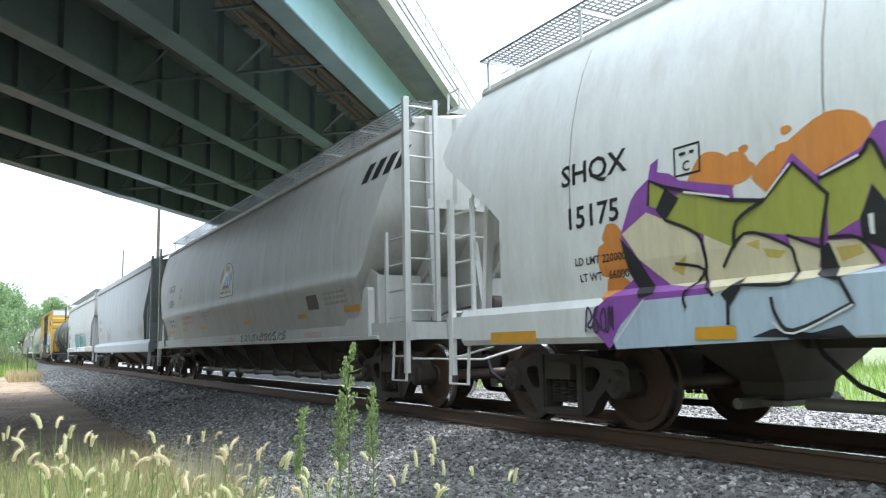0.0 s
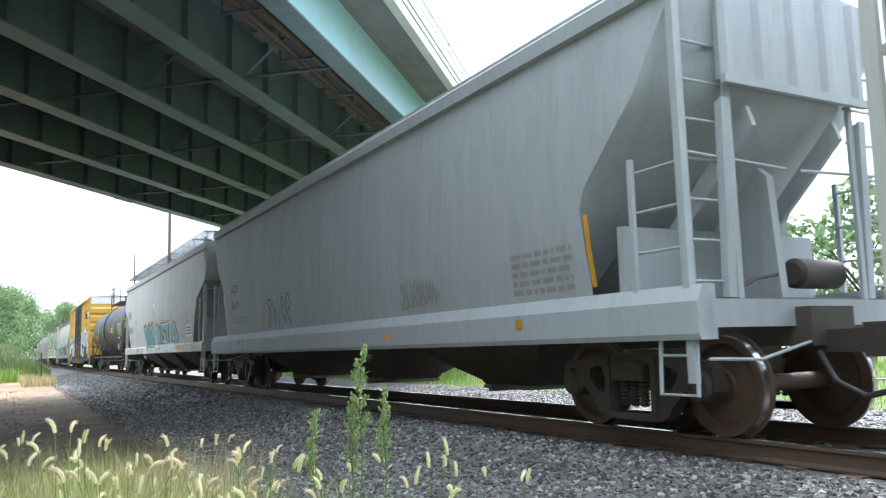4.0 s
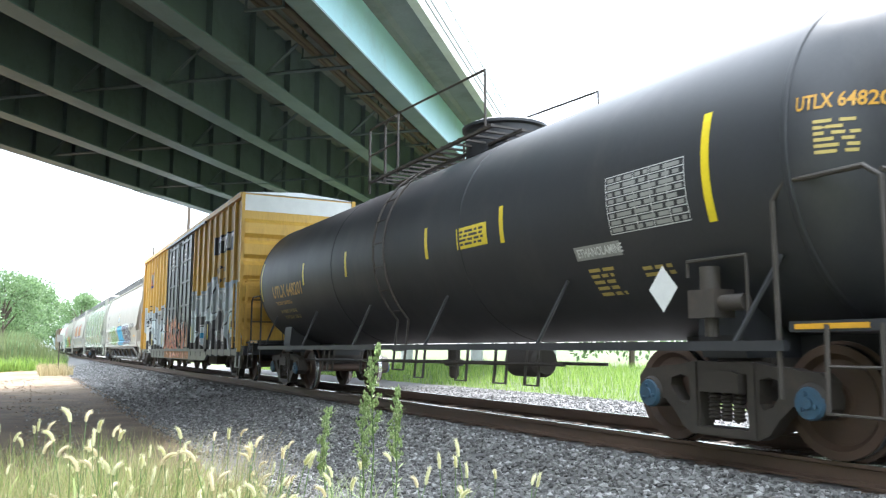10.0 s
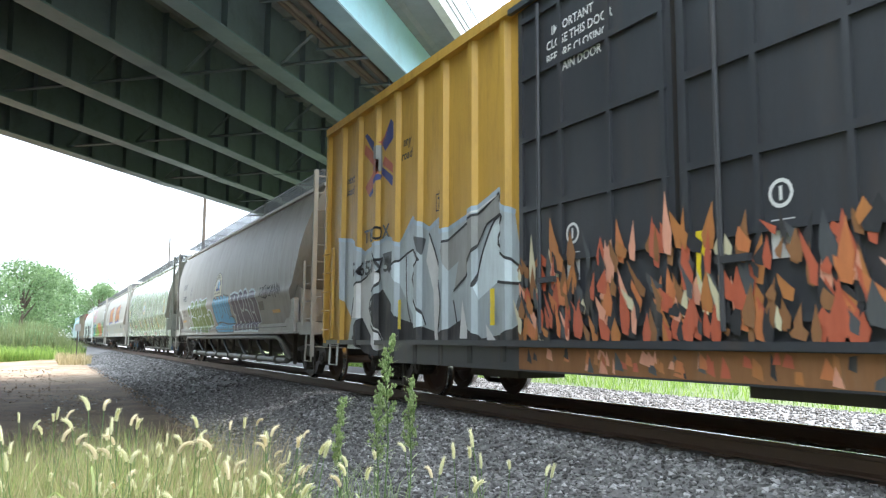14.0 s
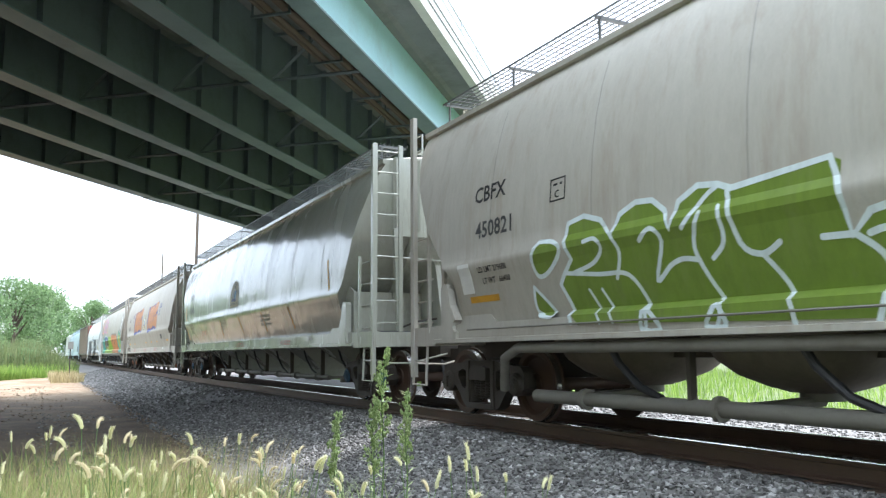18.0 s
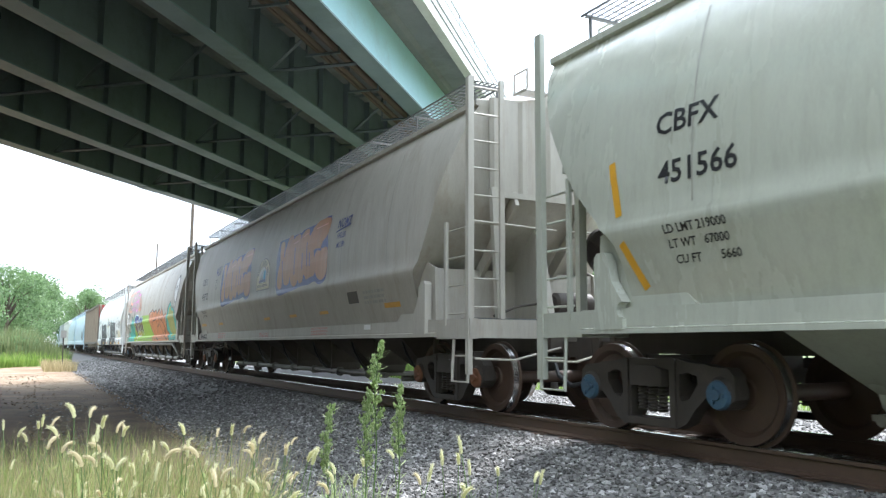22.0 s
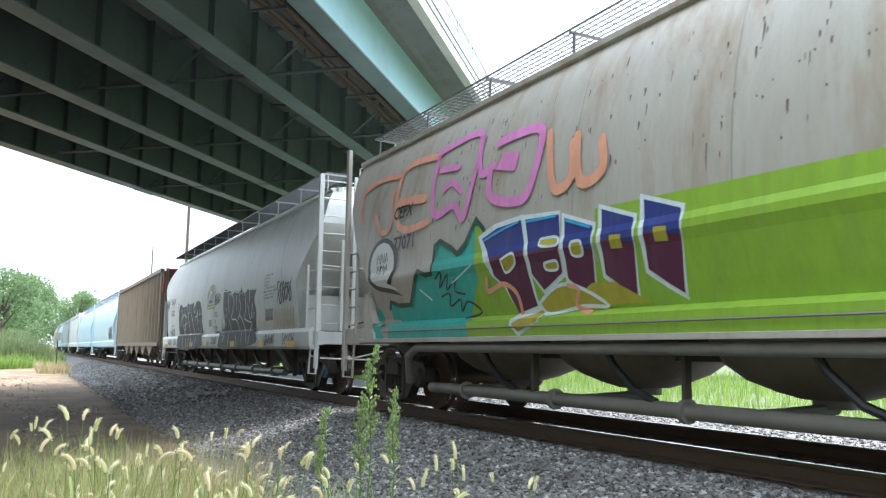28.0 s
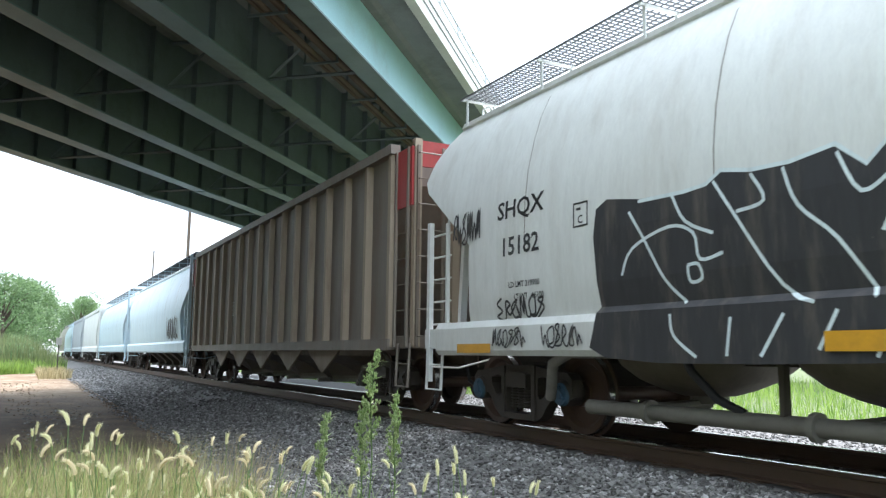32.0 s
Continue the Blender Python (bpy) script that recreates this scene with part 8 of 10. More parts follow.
mural(car, WSP, (
    (DPURPLE, [(1.62, 2.16), (2.18, 2.21), (2.69, 2.15), (2.79, 2.05), (2.84, 2.2), (3.02, 2.23), (3.23, 2.15), (3.31, 2.04), (3.38, 2.2), (3.63, 2.24), (3.85, 2.13), (3.98, 1.98), (4.05, 2.13), (4.25, 2.18), (4.58, 2.16), (4.8, 2.06), (4.89, 1.82), (4.92, 1.59), (4.92, 1.26), (4.92, 1.07), (4.13, 1.1), (2.08, 1.07), (1.96, 1.39), (2.08, 1.55), (1.85, 1.6)]),
    (SKYB, [(-1.09, 2), (-1.07, 2.14), (-0.83, 2.18), (-0.63, 2.09), (-0.45, 2.21), (-0.21, 2.22), (-0.04, 2.11), (0.02, 2.2), (0.24, 2.22), (0.45, 2.15), (0.55, 2.22), (0.74, 2.21), (0.84, 2.16), (1.02, 2.2), (1.11, 2.14), (1.29, 2.17), (1.47, 2.06), (1.52, 1.84), (1.44, 1.64), (1.56, 1.54), (1.77, 1.48), (1.83, 1.29), (1.94, 1.07), (1.65, 1.05), (-0.34, 1.06), (-0.64, 1.15), (-0.98, 1.44), (-1.12, 1.72)]),
), (
    ("black_paint", 0.05, [(-1.09, 2), (-1.07, 2.14), (-0.83, 2.18), (-0.63, 2.09), (-0.45, 2.21), (-0.21, 2.22), (-0.04, 2.11), (0.02, 2.2), (0.24, 2.22), (0.45, 2.15), (0.55, 2.22), (0.74, 2.21), (0.84, 2.16), (1.02, 2.2), (1.11, 2.14), (1.29, 2.17), (1.47, 2.06), (1.52, 1.84), (1.44, 1.64), (1.56, 1.54), (1.77, 1.48), (1.83, 1.29), (1.94, 1.07), (1.65, 1.05), (-0.34, 1.06), (-0.64, 1.15), (-0.98, 1.44), (-1.12, 1.72), (-1.09, 2)]),
    ("black_paint", 0.035, [(-0.9, 2.01), (-0.73, 2.03), (-0.65, 1.69), (-0.66, 1.49)]),
    ("black_paint", 0.035, [(-0.51, 2.11), (-0.27, 2.11), (-0.1, 1.69)]),
    ("black_paint", 0.035, [(0.02, 2.14), (0.21, 2.04), (0.32, 1.66), (-0.03, 1.51)]),
    ("black_paint", 0.035, [(0.55, 2.16), (0.59, 1.89), (0.75, 1.63)]),
    ("black_paint", 0.035, [(0.89, 2.15), (0.95, 1.85), (1.12, 1.57), (1.23, 1.71)]),
    ("black_paint", 0.035, [(1.16, 2.14), (1.25, 1.87), (1.35, 1.63), (1.13, 1.48)]),
    ("black_paint", 0.035, [(1.32, 1.54), (1.56, 1.52), (1.66, 1.38), (1.84, 1.19)]),
    ("black_paint", 0.035, [(-0.75, 1.37), (-0.09, 1.39), (0.7, 1.32), (1.75, 1.32)]),
    ("black_paint", 0.03, [(-0.5, 1.38), (-0.29, 1.08)]),
    ("black_paint", 0.03, [(-0.18, 1.36), (0.02, 1.07)]),
    ("black_paint", 0.03, [(0.12, 1.35), (0.32, 1.06)]),
    ("black_paint", 0.03, [(0.4, 1.33), (0.6, 1.06)]),
    ("black_paint", 0.03, [(0.67, 1.32), (0.86, 1.05)]),
    ("black_paint", 0.03, [(0.93, 1.31), (1.11, 1.05)]),
    ("black_paint", 0.03, [(1.17, 1.3), (1.35, 1.04)]),
    ("black_paint", 0.03, [(1.43, 1.29), (1.57, 1.04)]),
    ("black_paint", 0.03, [(1.67, 1.27), (1.78, 1.04)]),
    (ICE, 0.06, [(1.62, 2.16), (2.18, 2.21), (2.69, 2.15), (2.79, 2.05), (2.84, 2.2), (3.02, 2.23), (3.23, 2.15), (3.31, 2.04), (3.38, 2.2), (3.63, 2.24), (3.85, 2.13), (3.98, 1.98), (4.05, 2.13), (4.25, 2.18), (4.58, 2.16), (4.8, 2.06), (4.89, 1.82), (4.92, 1.59), (4.92, 1.26), (4.92, 1.07), (4.13, 1.1), (2.08, 1.07), (1.96, 1.39), (2.08, 1.55), (1.85, 1.6)]),
    (ICE, 0.05, [(1.74, 2.11), (1.82, 1.86), (1.85, 1.6)]),
    (ICE, 0.05, [(2.21, 2.11), (2.32, 1.94), (2.38, 1.6), (2.47, 1.26), (2.57, 1.07)]),
    (ICE, 0.05, [(2.76, 2.04), (2.85, 1.78), (2.95, 1.5), (3.07, 1.14)]),
    (ICE, 0.05, [(2.96, 1.68), (3.14, 1.65), (3.3, 1.77), (3.34, 1.93), (3.29, 2.05)]),
    (ICE, 0.05, [(3.38, 1.67), (3.67, 1.64), (3.89, 1.46), (3.98, 1.14)]),
    (ICE, 0.05, [(3.63, 1.96), (3.68, 1.74)]),
    (ICE, 0.05, [(3.98, 1.98), (3.97, 1.72), (4.11, 1.4), (4.21, 1.11)]),
    (ICE, 0.05, [(4.25, 1.93), (4.4, 1.84), (4.38, 1.59), (4.19, 1.58)]),
    (ICE, 0.05, [(4.38, 1.59), (4.53, 1.36), (4.62, 1.11)]),
    (ICE, 0.05, [(2.47, 1.33), (2.6, 1.35)]),
    (ICE, 0.05, [(3.04, 1.38), (3.11, 1.14)]),
    (ICE, 0.05, [(3.53, 1.37), (3.59, 1.12)]),
), 0.004, soft=True)
scrawl(car, 5.2, 7.3, 1.9, 2.2, "smoke_black", sk, 54, 0.03, 9)
mill_sign(car, -0.92, 0.26, 2.20, 2.96, sk)
patch(car, "consolidated_stencil", 5.02, 5.5, 1.6, 1.82, "black_paint", sk, 0.016)
yellow_marks(car, [(6.2, 6.9, 1.5, 1.58), (-7.6, -6.9, 1.5, 1.58)], sk)
patch(car, "lettering_patch", -7.75, -7.45, 1.62, 2.0, "white_mark", sk)
bm = B()
tube(bm, ((-7.6, -1.54, 1.16), (7.6, -1.54, 1.16)), 0.012, 6)
part("side_grab_rod", bm, "pipe_grey", car)

# --- car 8: clean olive-grey hopper
car, L, sk, hb = hopper("covered_hopper_car", "glossy olive-grey covered hopper car with orange stripes and a mill emblem", ENDS[7], ENDS[8], "olive_grey_paint", "pressure", "cap_blue", brake_end=-1, pipes=1, under="olive_grey_paint")
letters(car, "CBFX", -7.76, 2.78, 0.20, "black_paint", sk, width=1.05)
letters(car, "451566", -7.71, 2.32, 0.20, "black_paint", sk, width=1.05)
letters(car, "LD LMT 219000", -7.66, 1.87, 0.075, "black_paint", sk)
letters(car, "LT WT   67000", -7.63, 1.74, 0.075, "black_paint", sk)
letters(car, "CU FT       5660", -7.58, 1.60, 0.075, "black_paint", sk)
mill_sign(car, -0.95, 0.12, 2.16, 2.93, sk)
for a, b in (((7.67, 2.60), (7.8, 2.10)), ((-8.34, 2.60), (-8.25, 2.15)), ((-8.21, 1.81), (-8.03, 1.45)), ((5.02, 1.85), (5.17, 1.46)), ((2.64, 1.85), (2.83, 1.46)), ((0.15, 1.85), (0.38, 1.47)), ((-2.33, 1.84), (-2.23, 1.48))):
    bm = B()
    stroke(bm, [a, ((a[0] + b[0]) / 2, (a[1] + b[1]) / 2), b], 0.09)
    decal(car, "warning_stripe", bm, "marker_yellow", sk, 0.005)
for k, txt in enumerate(("INTERIOR LINED WITH", "CARBOLINE 992 WHITE", "TMS   06-21")):
    letters(car, txt, -2.3, 1.80 - 0.085 * k, 0.055, "seam_grey", sk)
data_block(car, 2.4, 3.4, 1.55, 1.85, 3, "patch_grey", sk, 4)
for x, rows in ((-5.6, RELIEF), (-0.2, CAPS_NOTE), (4.2, CAPS_NOTE)):
    for k, txt in enumerate(rows):
        letters(car, txt, x, (1.62 if x < -5 else 1.185) - 0.055 * (k + (len(rows) == 2)), 0.036 if len(rows) == 3 else 0.044, "red_mark", sk if x < -5 else SILL_P, 0.004, 0.95)
patch(car, "card_holder", 6.35, 6.6, 1.14, 1.22, "white_mark", SILL_P)

# --- car 9: tan-grey hopper with two orange names
car, L, sk, hb = hopper("covered_hopper_car", "tan-grey covered hopper car with two orange and blue graffiti names", ENDS[8], ENDS[9], "tan_grey_paint", "pressure", "cap_rust", brake_end=-1, pipes=1)
letters(car, "CBFX", -7.75, 2.76, 0.20, "black_paint", sk, width=1.05)
letters(car, "450752", -7.66, 2.29, 0.20, "black_paint", sk, width=1.05)
letters(car, "LD LMT 219500", -7.6, 1.87, 0.075, "black_paint", sk)
letters(car, "LT WT   66500", -7.55, 1.74, 0.075, "black_paint", sk)
plate_box(car, -5.75, 2.55, 0.28, 0.26, sk)
NAMEPIECE = ((
    (NAVY, [(0.92, 2.51), (0.91, 3.14), (1.11, 3.23), (2.49, 3.24), (2.66, 3.28), (3.46, 3.3), (4.35, 3.35), (4.32, 2.98), (4.42, 2.77), (4.45, 2.28), (4.31, 2.08), (4.05, 2.04), (3.73, 2.12), (3.52, 2.1), (3.36, 2.08), (3.1, 2.08), (2.77, 2.07), (2.54, 2.04), (2.12, 2.01), (1.78, 1.99), (1.34, 1.97), (1.01, 2.11)]),
    (BURNT, [(1.05, 3.15), (1.37, 3.15), (1.48, 2.77), (1.61, 3.21), (1.98, 3.23), (2.02, 2.76), (2.03, 2.27), (1.85, 2.17), (1.62, 2.21), (1.48, 2.38), (1.44, 2.16), (1.23, 2.12), (1.06, 2.26), (1.09, 2.46), (1.19, 2.78)]),
    (BURNT, [(1.98, 3.14), (2.52, 3.19), (2.6, 2.64), (2.62, 2.24), (2.42, 2.11), (2.18, 2.16), (2.05, 2.33), (1.99, 2.75)]),
    (BURNT, [(2.55, 3.03), (2.67, 3.22), (3.03, 3.26), (3.16, 3.09), (3.42, 3.26), (3.53, 2.82), (3.74, 2.43), (3.71, 2.26), (3.56, 2.23), (3.38, 2.22), (3.19, 2.2), (3.03, 2.31), (2.93, 2.17), (2.72, 2.16), (2.58, 2.31), (2.57, 2.63)]),
    (BURNT, [(3.44, 3.28), (4.34, 3.31), (4.32, 2.99), (4.09, 2.88), (4.02, 2.74), (4.38, 2.73), (4.46, 2.45), (4.39, 2.2), (4.11, 2.12), (3.83, 2.22), (3.72, 2.42), (3.67, 2.66), (3.86, 2.75), (3.68, 2.77), (3.5, 2.8)]),
), (
    (NAVY, 0.04, [(2.27, 2.93), (2.36, 2.37)]),
    (NAVY, 0.04, [(2.83, 2.75), (2.89, 2.44)]),
    (NAVY, 0.04, [(3.07, 2.96), (3.19, 2.48)]),
    (NAVY, 0.035, [(1.38, 2.73), (1.5, 2.36)]),
    (NAVY, 0.04, [(3.31, 2.72), (3.38, 2.47)]),
    (NAVY, 0.04, [(3.87, 2.74), (4.02, 2.72)]),
    (PEACH, 0.02, [(3.55, 3.19), (4.25, 3.21)]),
    (PEACH, 0.02, [(2.72, 3.12), (3.03, 3.17)]),
    (PEACH, 0.02, [(2.08, 3.04), (2.47, 3.08)]),
))
mural(car, sk, *NAMEPIECE, soft=True)
mural(car, sk, *NAMEPIECE, dx=-5.85, soft=True)
letters(car, "NOMZ", 4.85, 3.02, 0.17, NAVY, sk, 0.014, 0.95, "graffiti_tag", 0.2)
letters(car, "NHB.SBR", 4.9, 2.82, 0.10, NAVY, sk, 0.014, 0.8, "graffiti_tag", 0.2)
letters(car, "MS.UB9", 4.9, 2.65, 0.10, NAVY, sk, 0.014, 0.9, "graffiti_tag", 0.2)
bm = B()
stroke(bm, [(4.85, 2.96), (5.5, 3.02)], 0.03)
decal(car, "graffiti_tag", bm, NAVY, sk, 0.014)
scrawl(car, -5.8, -5.2, 2.95, 3.2, NAVY, sk, 65, 0.025, 4)
scrawl(car, -7.85, -6.9, 1.08, 1.22, "smoke_black", SILL_P, 66, 0.03, 6)
mill_sign(car, -0.78, 0.42, 2.18, 2.95, sk)
patch(car, "consolidated_stencil", 5.47, 5.95, 1.6, 1.8, "black_paint", sk)
data_block(car, 6.2, 7.1, 1.55, 1.8, 3, "patch_grey", sk, 4)
yellow_marks(car, [(6.99, 7.6, 1.47, 1.55), (3.8, 4.3, 1.47, 1.53), (1.8, 2.3, 1.47, 1.53), (-0.3, 0.2, 1.47, 1.53), (-7.97, -7.25, 1.47, 1.55), (-5.4, -4.9, 1.47, 1.53)], sk)
for x, rows in ((-5.3, RELIEF), (-0.6, CAPS_NOTE), (3.4, RELIEF)):
    for k, txt in enumerate(rows):
        letters(car, txt, x, 1.185 - 0.055 * (k + (len(rows) == 2)), 0.036 if len(rows) == 3 else 0.044, "red_mark", SILL_P, 0.004, 0.95)
patch(car, "card_holder", 6.22, 6.5, 1.14, 1.22, "white_mark", SILL_P)


def bubble(car, cx, cz, r, tail, skin, word="", wide=0.85, tall=1.1):
    """White speech bubble with a black rim and a scrawl inside."""
    for k, mat, lift in ((1.22, "black_paint", 0.014), (1.0, "white_mark", 0.017)):
        bm = B()
        pts = [(cx + wide * r * k * math.cos(a), cz + tall * r * k * math.sin(a)) for a in np.linspace(-math.pi * 0.35, math.pi * 1.45, 22)]
        t = Vector(tail) - Vector((cx, cz))
        pts.append((cx + t.x * (1.08 if k > 1 else 0.9), cz + t.y * (1.08 if k > 1 else 0.9)))
        poly(bm, pts)
        decal(car, "graffiti_bubble", bm, mat, skin, lift)
    if word:
        letters(car, word, cx - 0.62 * r, cz - 0.1 * r, 0.42 * r, "black_paint", skin, 0.021, 0.8, "graffiti_tag", 0.25)
        return
    for dz, sd in ((0.25, 1), (-0.25, 2)):
        rg = random.Random(int(100 * abs(cx)) + sd)
        bm = B()
        for i in range(5):
            x = cx - 0.5 * r + i * 0.22 * r
            stroke(bm, [(x + rg.uniform(-0.05, 0.1) * r, cz + dz * r - 0.18 * r), (x + rg.uniform(0.0, 0.16) * r, cz + dz * r + 0.2 * r), (x + 0.2 * r, cz + dz * r - rg.uniform(-0.1, 0.18) * r)], 0.022, 0.0001 * i)
        decal(car, "graffiti_tag", bm, "black_paint", skin, 0.021)


# --- car 10: mural hopper
car, L, sk, hb = hopper("covered_hopper_car", "rust-streaked grey covered hopper car with a colourful graffiti mural", ENDS[9], ENDS[10], "stained_grey_paint", "pressure", pipes=2)
letters(car, "CEFX", -7.58, 2.85, 0.19, "black_paint", sk, 0.034, 1.0)
letters(car, "77071", -7.50, 2.36, 0.21, "black_paint", sk, 0.034, 1.0)
mural(car, WSP, (
    (TEAL, [(-7.78, 1.51), (-7.71, 1.61), (-7.44, 1.54), (-7.05, 1.54), (-6.8, 1.85), (-6.62, 1.99), (-6.42, 1.92), (-6.22, 1.92), (-6.16, 2.3), (-6.01, 2.35), (-5.67, 2.21), (-5.53, 2.13), (-5.33, 2.23), (-5.26, 2.31), (-5.07, 2.52), (-4.87, 2.36), (-4.93, 2.02), (-5.24, 1.02), (-7.81, 1.06)]),
    (TEAL, [(-8.61, 1.02), (-8.52, 1.36), (-8.22, 1.55), (-8.12, 1.4), (-8.1, 1.18), (-7.88, 1.01)]),
    (SPRING, [(-5.13, 2.44), (-4.87, 2.36), (-2.61, 1.72), (-2.74, 1), (-5.37, 1.02), (-5.44, 1.29), (-5.08, 1.78)]),
    (SPRING, [(-2.77, 2.3), (0.5, 2.25), (1.2, 1.5), (1.75, 1.03), (-2.77, 1.03)]),
    (ICE, [(-5.03, 2.29), (-4.65, 2.4), (-4.04, 2.43), (-3.94, 1.82), (-3.9, 1.39), (-3.79, 1.33), (-3.84, 1.21), (-4.22, 1.05), (-4.43, 1.19), (-4.34, 1.33), (-4.52, 1.63), (-4.75, 1.78)]),
    (ICE, [(-4.04, 2.42), (-3.34, 2.37), (-3.32, 1.67), (-3.75, 1.5), (-3.95, 1.74)]),
    (ICE, [(-3.31, 2.34), (-2.75, 2.16), (-2.88, 1.34), (-3.08, 1.45), (-3.33, 1.61)]),
    (ICE, [(-2.71, 2.34), (-2.15, 2.16), (-2.28, 1.34), (-2.48, 1.45), (-2.73, 1.61)]),
    (ICE, [(-2.11, 2.34), (-1.55, 2.16), (-1.68, 1.34), (-1.88, 1.45), (-2.13, 1.61)]),
    (NAVY, [(-4.93, 2.25), (-4.59, 2.34), (-4.08, 2.37), (-3.98, 2.01), (-4.72, 1.99)]),
    (NAVY, [(-3.99, 2.36), (-3.36, 2.33), (-3.33, 2.02), (-3.9, 1.97)]),
    (NAVY, [(-3.26, 2.28), (-2.8, 2.13), (-2.8, 1.9), (-3.25, 1.97)]),
    (NAVY, [(-2.66, 2.28), (-2.2, 2.13), (-2.2, 1.9), (-2.65, 1.97)]),
    (NAVY, [(-2.06, 2.28), (-1.6, 2.13), (-1.6, 1.9), (-2.05, 1.97)]),
    (MAROON, [(-4.72, 1.99), (-3.98, 2.01), (-3.98, 1.78), (-3.93, 1.39), (-4.33, 1.32), (-4.48, 1.64), (-4.69, 1.78)]),
    (MAROON, [(-3.9, 1.97), (-3.33, 2.02), (-3.36, 1.71), (-3.74, 1.55), (-3.91, 1.74)]),
    (MAROON, [(-3.25, 1.97), (-2.8, 1.9), (-2.9, 1.4), (-3.07, 1.5), (-3.28, 1.64)]),
    (MAROON, [(-2.65, 1.97), (-2.2, 1.9), (-2.3, 1.4), (-2.47, 1.5), (-2.68, 1.64)]),
    (MAROON, [(-2.05, 1.97), (-1.6, 1.9), (-1.7, 1.4), (-1.87, 1.5), (-2.08, 1.64)]),
    (OLIVE, [(-4.46, 1.94), (-4.2, 2), (-4.18, 1.88), (-4.41, 1.79)]),
    (OLIVE, [(-3.68, 2.1), (-3.38, 2.09), (-3.35, 2), (-3.65, 2.02)]),
    (OLIVE, [(-3.64, 1.83), (-3.42, 1.84), (-3.42, 1.75), (-3.61, 1.76)]),
    (OLIVE, [(-3.11, 2), (-2.95, 1.99), (-2.96, 1.86), (-3.12, 1.87)]),
    (OLIVE, [(-3.79, 1.36), (-4.37, 1.2), (-4.22, 1.1), (-3.85, 1.22)]),
    (OLIVE, [(-3.86, 1.42), (-3.51, 1.57), (-3.17, 1.56), (-2.73, 1.34), (-3.11, 1.35), (-3.72, 1.29)]),
    (OLIVE, [(-2.51, 2), (-2.35, 1.99), (-2.36, 1.86), (-2.52, 1.87)]),
    (OLIVE, [(-1.91, 2), (-1.75, 1.99), (-1.76, 1.86), (-1.92, 1.87)]),
    (OLIVE, [(-3.26, 1.42), (-2.91, 1.57), (-2.57, 1.56), (-2.13, 1.34), (-2.51, 1.35), (-3.12, 1.29)]),
    (PINK, [(-4.74, 3.09), (-4.56, 3.27), (-4.22, 3.21), (-4.28, 2.99)]),
), (
    (INK, 0.07, [(-7.78, 1.51), (-7.71, 1.61), (-7.44, 1.54), (-7.05, 1.54), (-6.8, 1.85), (-6.62, 1.99), (-6.42, 1.92), (-6.22, 1.92), (-6.16, 2.3), (-6.01, 2.35), (-5.67, 2.21), (-5.53, 2.13), (-5.33, 2.23), (-5.26, 2.31), (-5.07, 2.52), (-4.87, 2.36)]),
    (ICE, 0.03, [(-4.46, 1.94), (-4.2, 2), (-4.18, 1.88), (-4.41, 1.79), (-4.46, 1.94)]),
    (ICE, 0.03, [(-3.11, 2), (-2.95, 1.99), (-2.96, 1.86), (-3.12, 1.87), (-3.11, 2)]),
    (ICE, 0.03, [(-3.68, 2.1), (-3.38, 2.09), (-3.35, 2), (-3.65, 2.02), (-3.68, 2.1)]),
    (ICE, 0.03, [(-3.64, 1.83), (-3.42, 1.84), (-3.42, 1.75), (-3.61, 1.76), (-3.64, 1.83)]),
    (ICE, 0.04, [(-3.86, 1.42), (-3.51, 1.57), (-3.17, 1.56), (-2.73, 1.34), (-3.11, 1.35), (-3.72, 1.29), (-3.86, 1.42)]),
    (SKYB, 0.03, [(-4.86, 2.22), (-4.48, 2.3), (-4.11, 2.35)]),
    (SKYB, 0.03, [(-3.96, 2.33), (-3.4, 2.32)]),
    (SKYB, 0.03, [(-3.23, 2.25), (-2.82, 2.12)]),
    (PEACH, 0.06, [(-4.85, 1.76), (-4.87, 1.6), (-4.51, 1.67), (-4.27, 1.55), (-4.24, 1.32)]),
    (PEACH, 0.05, [(-3.29, 1.57), (-3.14, 1.52), (-3.22, 1.36), (-2.97, 1.28)]),
    (PEACH, 0.09, [(-8.94, 3.03), (-9.1, 3.56), (-8.69, 3.64)]),
    (PEACH, 0.09, [(-9.1, 3.55), (-8.52, 3.66), (-7.7, 3.59)]),
    (PEACH, 0.09, [(-8.32, 3.01), (-8.02, 2.72), (-7.71, 2.79), (-7.8, 3.34)]),
    (PEACH, 0.11, [(-6.49, 3.65), (-7.56, 3.65), (-7.39, 2.73), (-6.42, 2.67)]),
    (PEACH, 0.14, [(-7.47, 3.12), (-6.61, 3.05)]),
    (PINK, 0.1, [(-6.42, 3.69), (-5.33, 3.73), (-5.21, 3.29), (-5.4, 2.58), (-5.7, 2.8), (-6.27, 2.77), (-6.42, 3.69)]),
    (PINK, 0.09, [(-6.23, 3.39), (-5.71, 3.33)]),
    (PINK, 0.09, [(-6.04, 3.08), (-5.78, 3.12), (-5.54, 2.96)]),
    (PINK, 0.1, [(-5.23, 3.62), (-5.06, 3.11), (-4.75, 3.16)]),
    (PINK, 0.12, [(-4.74, 3.44), (-4.36, 3.46), (-3.79, 3.36), (-3.93, 2.68), (-4.31, 2.62), (-4.77, 2.77), (-4.83, 3.09)]),
    (PEACH, 0.12, [(-3.63, 3.29), (-3.45, 2.64), (-3.15, 2.7), (-3.17, 3.08)]),
